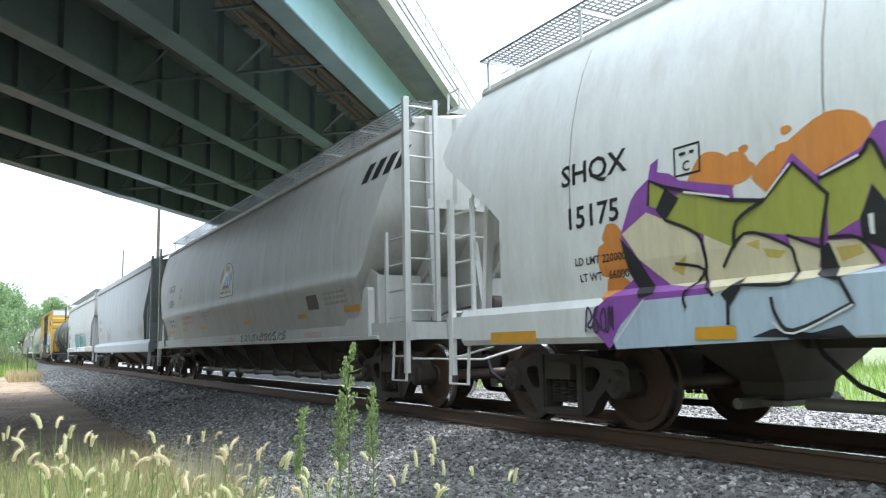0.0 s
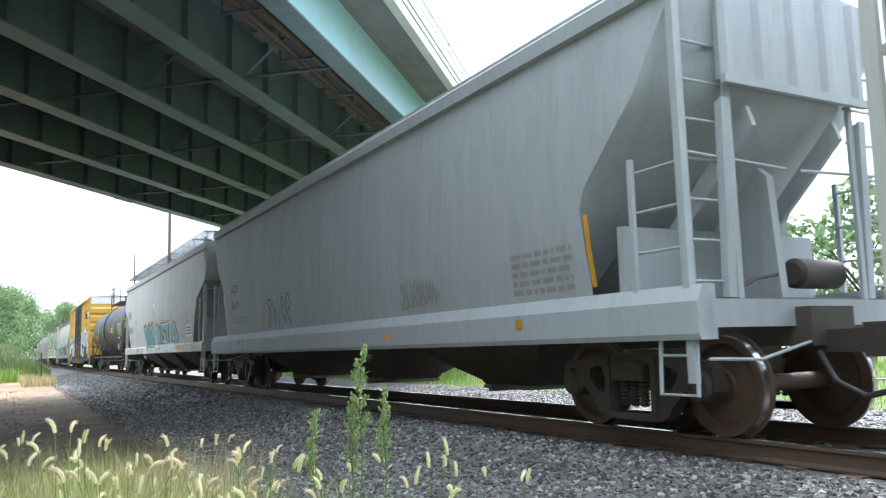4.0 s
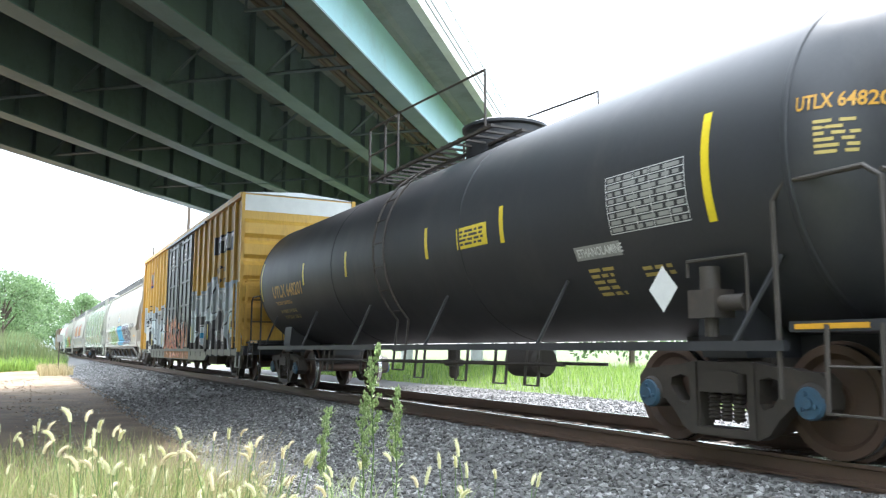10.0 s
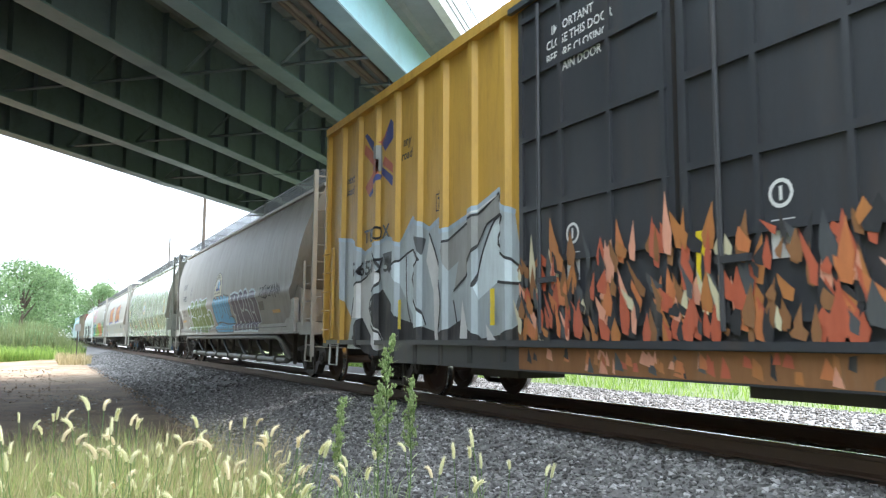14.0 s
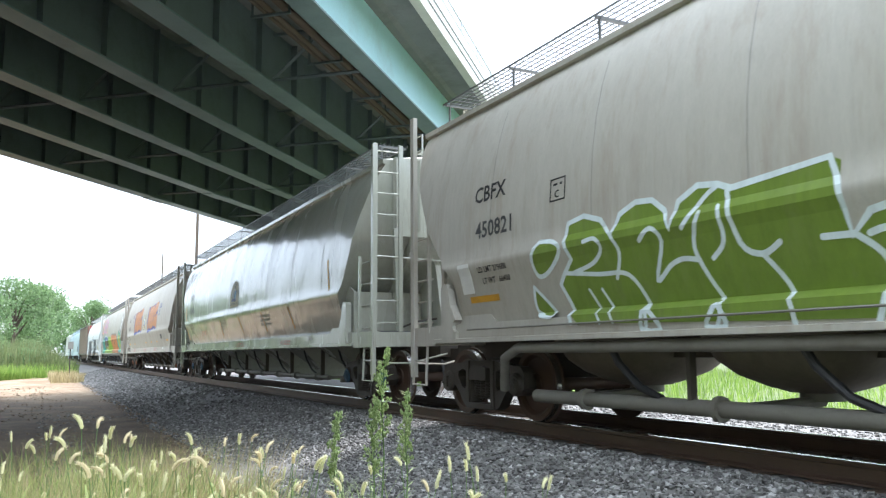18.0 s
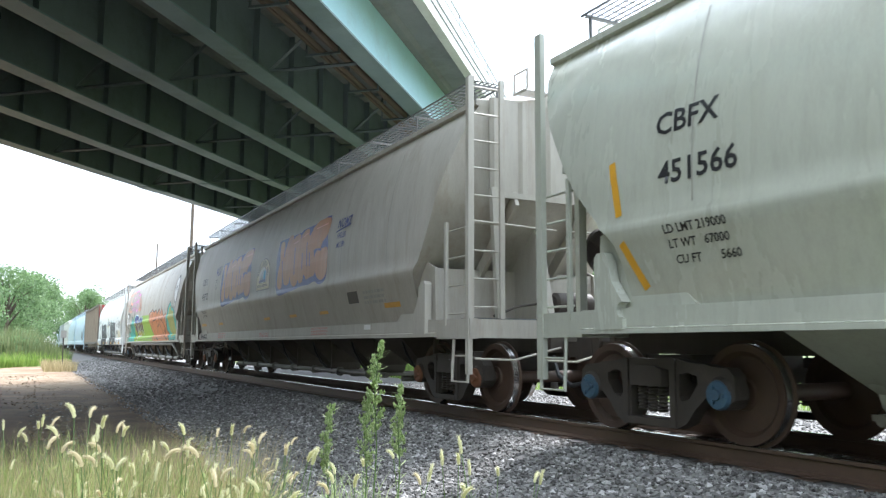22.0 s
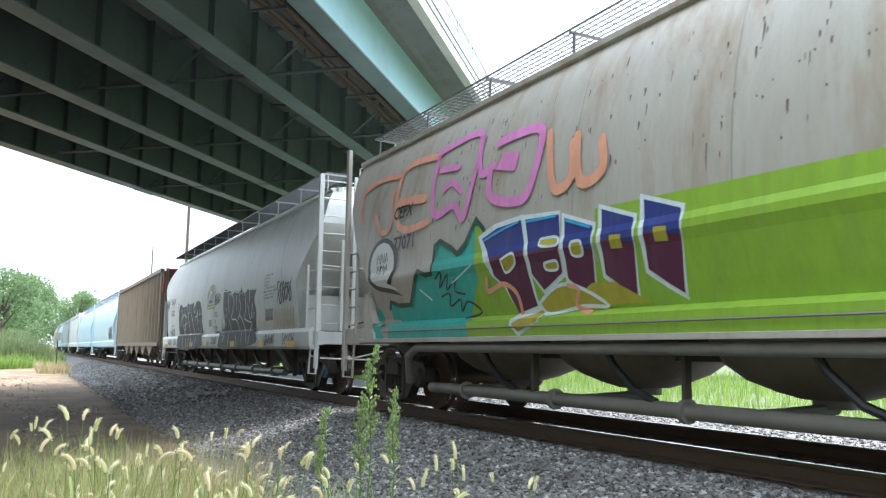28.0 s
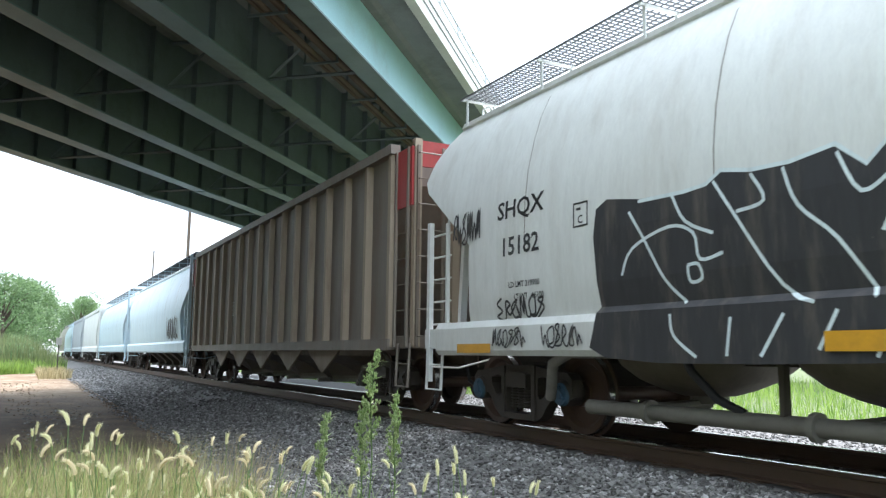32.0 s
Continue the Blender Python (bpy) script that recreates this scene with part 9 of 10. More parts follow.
    (PEACH, 0.12, [(-3.11, 3.14), (-2.99, 2.62), (-2.65, 2.68), (-2.68, 3)]),
    ("smoke_black", 0.025, [(-6.16, 1.84), (-5.95, 1.92), (-6.07, 1.72), (-5.79, 1.88), (-5.89, 1.68), (-5.6, 1.81), (-5.68, 1.66), (-5.43, 1.6)]),
    ("smoke_black", 0.025, [(-6.07, 1.6), (-5.84, 1.63), (-5.86, 1.47), (-5.58, 1.54), (-5.6, 1.39), (-5.39, 1.51), (-5.12, 1.36), (-5.54, 1.3)]),
    (ICE, 0.025, [(-6.67, 1.74), (-6.35, 1.57)]),
    (ICE, 0.02, [(-5.72, 1.76), (-5.11, 1.95)]),
), 0.003)
bubble(car, -7.93, 2.2, 0.36, (-7.3, 1.72), sk, wide=1.25, tall=0.95)
mural(car, WSP, (
    (FLAME, [(0.72, 2.29), (1.78, 2.46), (2.31, 2.31), (2.87, 2.43), (3.2, 2.21), (3.87, 2.42), (4.28, 2.2), (4.59, 2.43), (5.12, 2.04), (5.81, 2.19), (5.59, 1.83), (5.77, 1.44), (6.34, 1.2), (6.49, 1.01), (1.75, 1.03), (1.32, 1.51), (0.9, 1.84)]),
    ("black_paint", [(5.46, 1.49), (5.89, 1.89), (6.09, 2.32), (6.47, 2.52), (6.8, 2.63), (6.93, 2.47), (7.26, 2.33), (7.55, 2.41), (7.63, 2.26), (7.94, 2.17), (8.02, 2.04), (8.19, 1.99), (8.21, 1.79), (7.73, 1.73), (7.73, 1.07), (6.46, 1.03)]),
    (TEAL, [(5.59, 1.49), (5.98, 1.88), (6.19, 2.28), (6.51, 2.47), (6.81, 2.56), (6.91, 2.43), (7.26, 2.28), (7.53, 2.34), (7.61, 2.23), (7.9, 2.15), (8, 2), (8.15, 1.96), (8.15, 1.81), (7.74, 1.77), (7.73, 1.11), (6.49, 1.07)]),
    (LIME, [(6.34, 2), (6.61, 2.37), (6.83, 2.4), (7.24, 2.19), (7.55, 2.19), (7.83, 1.99), (7.76, 1.68), (7.69, 1.24), (7.01, 1.2), (6.35, 1.42)]),
    (TEAL, [(7.76, 1.82), (8.23, 1.8), (8.04, 1.66), (7.98, 1), (7.66, 1.01)]),
), (
    (SMOKE, 0.05, [(0.72, 2.29), (1.78, 2.46), (2.31, 2.31), (2.87, 2.43), (3.2, 2.21), (3.87, 2.42), (4.28, 2.2), (4.59, 2.43), (5.12, 2.04), (5.81, 2.19), (5.59, 1.83), (5.77, 1.44), (6.34, 1.2), (6.49, 1.01), (1.75, 1.03), (1.32, 1.51), (0.9, 1.84), (0.72, 2.29)]),
    (SMOKE, 0.045, [(1.81, 2.25), (1.79, 1.7), (2.36, 1.07)]),
    (SMOKE, 0.045, [(2.05, 1.93), (2.99, 1.97)]),
    (SMOKE, 0.045, [(2.9, 2.23), (3.15, 1.64), (2.66, 1.28), (3.59, 1.06)]),
    (SMOKE, 0.045, [(3.15, 1.64), (3.81, 1.78)]),
    (SMOKE, 0.045, [(3.93, 2.25), (4.02, 1.68), (4.64, 1.11)]),
    (SMOKE, 0.045, [(4.36, 2), (5.03, 1.71), (4.74, 1.4)]),
    (SMOKE, 0.045, [(5.13, 2.03), (4.75, 1.89), (5.27, 1.54), (4.88, 1.31), (5.93, 1.09)]),
    (ICE, 0.025, [(0.96, 2.23), (1.73, 2.39)]),
    (ICE, 0.025, [(3.97, 2.3), (4.25, 2.15)]),
    (AMBER, 0.03, [(6.55, 2.2), (6.91, 1.74), (6.6, 1.34)]),
    (AMBER, 0.03, [(7.24, 2.12), (7.1, 1.86), (7.48, 1.7)]),
), 0.004)
bubble(car, 7.95, 3.0, 0.42, (7.75, 2.12), sk, "YERZ")
rust_spots(car, -8, 8, 2.5, 3.9, 320, sk, 78, GRIME, 0.9)
bm = B()
tube(bm, ((-7.9, -1.54, 1.16), (7.9, -1.54, 1.16)), 0.012, 6)
part("side_grab_rod", bm, "pipe_grey", car)

# --- car 11: white hopper with black letters
car, L, sk, hb = hopper("covered_hopper_car", "white covered hopper car with black graffiti letters outlined in white", ENDS[10], ENDS[11], "white_paint", "barrel", "cap_blue", brake_end=-1, pipes=2)
letters(car, "SHQX", -7.53, 2.48, 0.21, "black_paint", sk, width=1.15)
letters(car, "15182", -7.45, 2.04, 0.21, "black_paint", sk, width=1.05)
letters(car, "LD LMT 219900", -7.3, 1.66, 0.065, "black_paint", sk)
letters(car, "LT WT   66100", -7.2, 1.52, 0.065, "black_paint", sk)
plate_box(car, -6.05, 2.2, 0.22, 0.24, sk)
mural(car, WSB, (
    (SMOKE, [(1.36, 2.48), (1.92, 2.45), (2.11, 2.45), (2.5, 2.33), (2.63, 2.42), (3.21, 2.35), (3.38, 2.52), (3.45, 2.38), (3.83, 2.28), (4.02, 2.39), (4.29, 2.31), (4.32, 2.35), (4.89, 2.32), (4.79, 2.17), (4.78, 2.01), (4.94, 1.78), (4.94, 1.62), (4.87, 1.41), (4.96, 1.3), (5.12, 1.03), (3.42, 0.9), (1.11, 0.89), (1.16, 1.28), (1.06, 1.6), (1.4, 1.88)]),
), (
    (ICE, 0.03, [(1.36, 2.46), (1.92, 2.44), (2.11, 2.45), (2.5, 2.33), (2.63, 2.42), (3.21, 2.35)]),
    (ICE, 0.035, [(2.01, 2.41), (2.01, 2.06), (2.09, 1.87)]),
    (ICE, 0.035, [(2.15, 2.36), (2.5, 2.25), (2.64, 2.03), (2.39, 1.68), (2.91, 1.63), (3.14, 1.46), (3.26, 1.33)]),
    (ICE, 0.035, [(2.17, 1.64), (2.27, 1.38)]),
    (ICE, 0.035, [(2.63, 2.38), (3.1, 2.33), (3.21, 2.35)]),
    (ICE, 0.035, [(2.91, 2.25), (3, 1.86)]),
    (ICE, 0.035, [(3.38, 2.48), (3.17, 2.17), (3.37, 2.04), (3.4, 1.89), (3.06, 1.61), (3.28, 1.73), (3.51, 1.65), (3.75, 1.42), (3.87, 1.33)]),
    (ICE, 0.035, [(3.48, 2.27), (3.71, 2.33), (3.84, 2.16), (3.94, 1.87), (3.78, 1.65), (4.07, 1.57), (4.49, 1.5), (4.3, 1.36)]),
    (ICE, 0.035, [(3.91, 2.29), (4.04, 2.37), (4.27, 2.31), (4.31, 2.03)]),
    (ICE, 0.03, [(4.32, 2.34), (4.86, 2.31)]),
    (ICE, 0.035, [(4.14, 1.98), (4.41, 1.59), (4.59, 1.97)]),
    (ICE, 0.03, [(3.05, 1.25), (3.18, 0.93)]),
    (ICE, 0.03, [(2.2, 0.96), (2.29, 1.26)]),
    (ICE, 0.03, [(3.72, 1.33), (3.68, 1.05)]),
    (ICE, 0.03, [(4.13, 1.31), (4.22, 0.98)]),
    (ICE, 0.03, [(4.54, 1.33), (4.4, 1)]),
    (ICE, 0.022, [(1.56, 1.87), (1.72, 1.97), (1.84, 1.89), (1.78, 1.74), (1.6, 1.74), (1.59, 1.86)]),
    (ICE, 0.022, [(1.42, 1.51), (1.54, 1.66), (1.62, 1.5)]),
    (ICE, 0.022, [(1.7, 1.64), (1.8, 1.49)]),
    (ICE, 0.022, [(1.43, 1.24), (1.67, 1.29), (1.54, 1.08), (1.83, 1.25)]),
    (ICE, 0.022, [(4.56, 1.7), (4.58, 1.62)]),
    (ICE, 0.022, [(4.68, 1.73), (4.78, 1.74), (4.72, 1.62)]),
), 0.004, soft=True)
mural(car, WSB, (
    (SMOKE, [(-5.69, 2.33), (-5.07, 2.33), (-4.51, 2.31), (-4.26, 2.32), (-4.1, 2.41), (-3.8, 2.35), (-3.44, 2.34), (-3.06, 2.39), (-2.83, 2.2), (-2.65, 2.36), (-2.29, 2.41), (-1.92, 2.33), (-1.67, 2.12), (-1.58, 1.94), (-1.56, 1.68), (-1.35, 1.15), (-1.33, 0.96), (-2.87, 0.85), (-5.56, 0.87), (-5.68, 1.32)]),
), (
    (ICE, 0.035, [(-5.07, 2.31), (-4.51, 2.3), (-4.26, 2.32), (-4.1, 2.41), (-3.8, 2.35), (-3.44, 2.34), (-3.06, 2.39), (-2.83, 2.2), (-2.65, 2.36), (-2.29, 2.41), (-1.92, 2.33), (-1.67, 2.12), (-1.58, 1.94), (-1.56, 1.68)]),
    (ICE, 0.03, [(-5.34, 1.64), (-5.18, 1.88), (-4.7, 2.02), (-4.42, 1.93), (-4.36, 1.7), (-4.11, 1.73)]),
    (ICE, 0.03, [(-5.21, 2.23), (-5.05, 2), (-4.78, 1.56), (-4.54, 1.34)]),
    (ICE, 0.03, [(-4.65, 2.29), (-4.5, 2.04), (-4.2, 1.9)]),
    (ICE, 0.03, [(-4.18, 2.33), (-4.01, 2.08), (-3.57, 1.43), (-3.27, 1.28)]),
    (ICE, 0.03, [(-3.8, 2.32), (-3.68, 2.09), (-3.95, 2.04)]),
    (ICE, 0.03, [(-3.5, 2.31), (-3.38, 2), (-3.08, 1.72), (-2.8, 1.29)]),
    (ICE, 0.03, [(-3.05, 2.33), (-2.88, 2.02), (-2.65, 2.12)]),
    (ICE, 0.03, [(-2.75, 1.73), (-2.61, 1.89), (-2.31, 1.81), (-2.22, 1.42)]),
    (ICE, 0.03, [(-2.41, 1.95), (-2.21, 2.01)]),
    (ICE, 0.03, [(-2.32, 2.09), (-2.3, 1.86)]),
    (ICE, 0.03, [(-2.03, 1.93), (-1.81, 1.98)]),
    (ICE, 0.03, [(-1.95, 2.11), (-1.9, 1.9)]),
    (ICE, 0.03, [(-2.07, 1.76), (-2.06, 1.66)]),
    (ICE, 0.03, [(-1.74, 1.78), (-1.72, 1.51), (-1.83, 1.4)]),
    (ICE, 0.03, [(-4.5, 1.66), (-4.38, 1.66), (-4.35, 1.54), (-4.48, 1.52), (-4.5, 1.66)]),
    (ICE, 0.03, [(-4.69, 1.25), (-4.65, 1.06), (-4.4, 0.88)]),
    (ICE, 0.03, [(-4.03, 1.2), (-4.08, 0.89)]),
    (ICE, 0.03, [(-3.53, 1.21), (-3.75, 0.89)]),
    (ICE, 0.03, [(-3.09, 1.22), (-3.25, 0.94)]),
    (ICE, 0.03, [(-2.67, 1.2), (-2.82, 0.89)]),
    (ICE, 0.03, [(-2.24, 1.25), (-2.55, 0.89)]),
), 0.004, soft=True)
mill_sign(car, -0.86, 0.28, 2.04, 2.77, sk)
for k, txt in enumerate(("STICK", "N", "POKE")):
    letters(car, txt, 0.22 + 0.1 * (k == 1), 1.78 - 0.19 * k, 0.13, "smoke_black", sk, 0.014, 0.9, "graffiti_tag", 0.15)
patch(car, "lettering_patch", -0.59, -0.15, 1.52, 1.72, PATCHG, sk)
for i, (x0, x1, z0, z1) in enumerate(((0.25, 1.0, 2.15, 2.45), (0.3, 0.9, 1.31, 1.38), (6.7, 7.8, 1.9, 2.35), (-8.6, -7.9, 2.3, 2.7), (-7.6, -6.6, 1.3, 1.55), (1.1, 1.6, 1.4, 1.9))):
    scrawl(car, x0, x1, z0, z1, "smoke_black" if i < 5 else ICE, sk, 83 + i, 0.028 if i != 2 else 0.045, 6)
for i, (x0, x1) in enumerate(((-7.6, -6.9), (-6.6, -5.9), (0.1, 0.8), (5.8, 6.7), (7.3, 8.2))):
    scrawl(car, x0, x1, 0.98, 1.2, "smoke_black", SILL_B, 93 + i, 0.022, 6)
for k, txt in enumerate(("CA 504 EXTERIOR PAINT", "APPLIED 08-2015", "CA 992 LINING", "APPLIED 08-2015", "CAUTION: DO NOT USE STEAM", "BOILING WATER OR SHARP OBJECTS", "TO CLEAN. ENTER CAR WITH", "CLEAN SOFT SOLED SHOES.")):
    letters(car, txt, 5.6, 2.54 - 0.075 * k, 0.045, "black_paint", sk)
patch(car, "consolidated_stencil", 5.74, 6.36, 1.52, 1.78, "black_paint", sk)
bm = B()
for k in range(14):
    x = 6.45 + k * 0.11
    stroke(bm, [(x, 1.32 + 0.03 * (k % 3)), (x + 0.03, 1.55), (x + 0.06, 1.70 + 0.04 * (k % 2))], 0.035, 0.0001 * k)
tagged(decal(car, "graffiti_tag", bm, AMBER, sk, 0.006), kind="stuff")
yellow_marks(car, [(-8.4, -7.6, 0.91, 1.02), (-3.19, -2.7, 0.93, 1.07), (-0.58, -0.2, 0.94, 1.08), (2.6, 3.1, 0.93, 1.07), (5.4, 5.95, 0.92, 1.07), (7.6, 8.3, 0.92, 1.05)], SILL_B, lift=0.03)


# --- car 12: open coal hopper
def coal_car(lead, tail):
    car, L = new_car("open_hopper_car", "dark rusty open hopper car with upright ribs and a red end", lead, tail)
    x1 = L / 2 - 0.75
    bm = B()
    for s in (-1, 1):
        box(bm, -x1, x1, s * 1.44 - 0.012, s * 1.44 + 0.012, 1.0, 4.05)
    for s in (-1, 1):
        prism(bm, [(s * x1, 3.55), (s * x1, 4.05), (s * (x1 - 0.03), 4.05), (s * (x1 - 2.6), 1.3), (s * (x1 - 2.6), 1.2)][::int(s)], -1.43, 1.43)
    part("car_body", bm, "coal_steel", car, smooth=0)
    bm = B()
    box(bm, -x1 + 2, x1 - 2, -1.42, 1.42, 3.2, 3.3)
    part("floor_sheet", bm, "coal_steel", car, smooth=0)
    for s in (-1, 1):
        bm = B()
        box(bm, -x1 - 0.05, x1 + 0.05, s * 1.5 - 0.09, s * 1.5 + 0.07, 4.0, 4.15)
        part("top_chord", bm, "coal_steel", car, smooth=0)
        bm = B()
        box(bm, -x1, x1, s * 1.5 - 0.07, s * 1.5 + 0.06, 0.95, 1.12)
        part("side_sill", bm, "coal_steel", car, smooth=0)
        for k in range(17):
            x = -x1 + 0.06 + k * (2 * x1 - 0.12) / 16
            bm = B()
            prism(bm, [(x - 0.09, s * 1.45), (x - 0.05, s * 1.555), (x + 0.05, s * 1.555), (x + 0.09, s * 1.45)][::int(-s)], 1.0, 4.02, "z")
            part("side_post", bm, "coal_post", car, smooth=0)
        for e in (-1, 1):
            bm = B()
            for x, y in ((e * (x1 + 0.62), s * 1.40), (e * (x1 + 0.62), s * 0.75)):
                box(bm, x - 0.05, x + 0.05, y - 0.06, y + 0.06, 1.0, 4.12)
            part("end_post", bm, "coal_post", car, smooth=0)
            ladder(car, "end_ladder", (e * (x1 + 0.70), s * 1.42), (e * (x1 + 0.70), s * 1.0), 1.0, 4.0, 8, "coal_steel", rail=0.04)
            ladder(car, "side_ladder", (e * (x1 + 0.55), s * 1.52), (e * (x1 + 0.12), s * 1.52), 1.0, 4.0, 8, "coal_steel", rail=0.04)
            step(car, e * (x1 + 0.6) - (0.42 if e > 0 else 0), s, "coal_steel")
    for e in (-1, 1):
        bm = B()
        box(bm, e * (x1 + 0.62) - 0.02, e * (x1 + 0.62) + 0.02, -1.42, 1.42, 3.70, 4.10)
        box(bm, *sorted((e * (x1 + 0.02), e * (x1 + 0.64))), -1.50, -1.46, 3.1, 4.0)
        part("end_panel", bm, "coal_red", car, "faded red end panel", smooth=0)
        bm = B()
        box(bm, *sorted((e * (x1 - 1.5), e * (L / 2 - 0.1))), -1.45, 1.45, 0.98, 1.14)
        part("end_sill", bm, "coal_steel", car, smooth=0)
        coupler(car, L, e)
        bogie(car, e * (L / 2 - 2.0))
    brake_wheel(car, x1 + 0.7, -0.3, 1.9, 1, "coal_steel")
    bm = B()
    box(bm, -L / 2 + 0.6, L / 2 - 0.6, -0.3, 0.3, 0.75, 1.1)
    part("centre_sill", bm, "coal_steel", car, smooth=0)
    outlet_bays(car, -x1 + 2.2, x1 - 2.2, 5, 1.0, "coal_steel", y_top=1.4, zb=0.35, gap=0.2, flat=0.35)
    for s in (-1, 1):
        for k in range(5):
            x = -4.3 + 2.2 * k
            bm = B()
            prism(bm, [(x - 0.95, 0.97), (x, 0.52), (x + 0.95, 0.97)], s * 1.40, s * 1.36)
            part("chute_plate", bm, "coal_post", car, smooth=0)
    plate_box(car, -3.0, 1.9, 0.3, 0.35, Flat(1.457), "white_mark", "C")


coal_car(ENDS[11], ENDS[12])

# --- cars further back
for i, (pt, style, label) in enumerate((("pale_blue_paint", "barrel", "pale blue covered hopper car with a dark scrawled tag"), ("pale_blue_paint", "barrel", "pale blue covered hopper car in the distant rake"), ("white_paint", "ledge", "off-white covered hopper car in the distant rake"), ("blue_grey_paint", "ledge", "grey covered hopper car in the distant rake"), ("pale_blue_paint", "barrel", "pale blue covered hopper car far back"), ("tan_grey_paint", "pressure", "tan covered hopper car far back"))):
    car, L, sk, hb = hopper("covered_hopper_car", label, ENDS[12 + i], ENDS[13 + i], pt, style, brake_end=-1)
    if i == 0:
        scrawl(car, 4.5, 7.0, 1.4, 2.2, "smoke_black", sk, 101, 0.06, 9)
# ---------- loose stone ----------
stone_field("ballast_stones_near", 50000, -20, 6.0, -4.1, -1.05, 0.036, 1, "loose crushed grey stones on the near shoulder of the track")
stone_field("ballast_stones_middle", 5000, -20, 2.5, -0.68, 0.68, 0.036, 2, "dusty stones between the rails")
stone_field("ballast_stones_far", 12000, -24, 4, 0.9, 7.6, 0.042, 3, "sunlit pale stones beyond the track")
stone_field("scattered_gravel", 5000, -24, -4.5, -6.4, -3.5, 0.030, 5, "loose stones strewn over the dirt beside the track", 2.2)
stone_field("strewn_pebbles", 2600, -46, -12, -16, -4.0, 0.045, 6, "pebbles and clods on the bare ground", 1.6, "clod")
stone_field("ballast_stones_back", 9000, -70, -20, -4.1, -1.2, 0.055, 4, "grey stones along the distant shoulder")


# ---------- plants ----------
def leaf_material(name, dark, light, gloss=0.6, through=0.35):
    mt = bpy.data.materials.new(name)
    mt.use_nodes = True
    n, link = mt.node_tree.nodes, mt.node_tree.links.new
    g = n.new("ShaderNodeNewGeometry")
    r = n.new("ShaderNodeValToRGB")
    r.color_ramp.elements[0].color, r.color_ramp.elements[1].color = (*dark, 1), (*light, 1)
    link(g.outputs["Random Per Island"], r.inputs[0])
    b = n["Principled BSDF"]
    b.inputs["Roughness"].default_value = gloss
    link(r.outputs[0], b.inputs["Base Color"])
    tr = n.new("ShaderNodeBsdfTranslucent")
    link(r.outputs[0], tr.inputs["Color"])
    mx = n.new("ShaderNodeMixShader")
    mx.inputs[0].default_value = through
    link(b.outputs[0], mx.inputs[1])
    link(tr.outputs[0], mx.inputs[2])
    link(mx.outputs[0], n["Material Output"].inputs["Surface"])
    return mt


M["blade_near"] = leaf_material("blade_near", (0.06, 0.11, 0.022), (0.36, 0.42, 0.14), 0.6, 0.45)
M["blade_green"] = leaf_material("blade_green", (0.10, 0.19, 0.03), (0.27, 0.38, 0.085), 0.6, 0.5)
M["reed_green"] = leaf_material("reed_green", (0.075, 0.105, 0.04), (0.19, 0.22, 0.095), 0.6, 0.5)
M["tree_leaf"] = leaf_material("tree_leaf", (0.075, 0.13, 0.055), (0.20, 0.30, 0.13), 0.6, 0.45)
M["weed_leaf"] = leaf_material("weed_leaf", (0.22, 0.32, 0.11), (0.48, 0.56, 0.30), 0.6, 0.5)
M["seed_head"] = leaf_material("seed_head", (0.50, 0.50, 0.28), (0.78, 0.76, 0.56), 0.8, 0.5)
M["seed_head_dry"] = leaf_material("seed_head_dry", (0.52, 0.46, 0.29), (0.76, 0.69, 0.50), 0.8, 0.5)


def grass_field(name, xy, z, h, w, lean, mat, seed, label):
    """Many tapered blades as one mesh; xy is an array of places, h an array of heights."""
    rg = np.random.RandomState(seed)
    n = len(xy)
    a = rg.uniform(0, 2 * np.pi, n)
    side = np.stack([np.cos(a), np.sin(a), np.zeros(n)], 1) * (w * rg.uniform(0.6, 1.3, n))[:, None]
    b = rg.uniform(0, 2 * np.pi, n)
    out = np.stack([np.cos(b), np.sin(b), np.zeros(n)], 1) * (h * lean * rg.uniform(0.2, 1.3, n))[:, None]
    base = np.column_stack([xy, z])
    up = np.column_stack([np.zeros((n, 2)), h])
    v = np.stack([base - side, base + side, base - side * 0.8 + up * 0.55 + out * 0.3, base + side * 0.8 + up * 0.55 + out * 0.3, base + up * 0.95 + out], 1)
    k = 5 * np.arange(n)[:, None]
    f = np.concatenate([k + np.array([[0, 1, 3]]), k + np.array([[0, 3, 2]]), k + np.array([[2, 3, 4]])])
    me = bpy.data.meshes.new(name)
    me.from_pydata(v.reshape(-1, 3).tolist(), [], f.tolist())
    me.materials.append(M[mat])
    return tagged(new(name, me), label, "grass", kind="stuff")


rg = np.random.RandomState(7)
# thick grass round the photographer's feet
n = 30000
r = rg.uniform(2.5, 7.0, n)
px = 1.0 - rg.uniform(0, 1, n) ** 1.35
yaw = np.radians(74 + 21 * px)
xy = np.column_stack([-np.sin(yaw) * r, EYE[1] + np.cos(yaw) * r])
h = np.clip((1.62 - (0.150 - 0.058 * np.minimum(1, 2.6 * px)) * r) * (0.34 + 0.68 * rg.uniform(0, 1, n) ** 1.5), 0.10, 1.4)
keep = xy[:, 1] < -4.15 - 0.2 * np.sin(xy[:, 0] * 2)
clump = np.array([noise.noise((a * 1.6, b * 1.6, 0.0)) + 0.5 * noise.noise((a * 4.5, b * 4.5, 5.0)) for a, b in xy])
h = np.clip(h * (0.86 + 0.34 * clump), 0.08, 1.3)
keep &= (clump > -0.22 + 0.1 * rg.uniform(-1, 1, n)) | (h < 0.5)
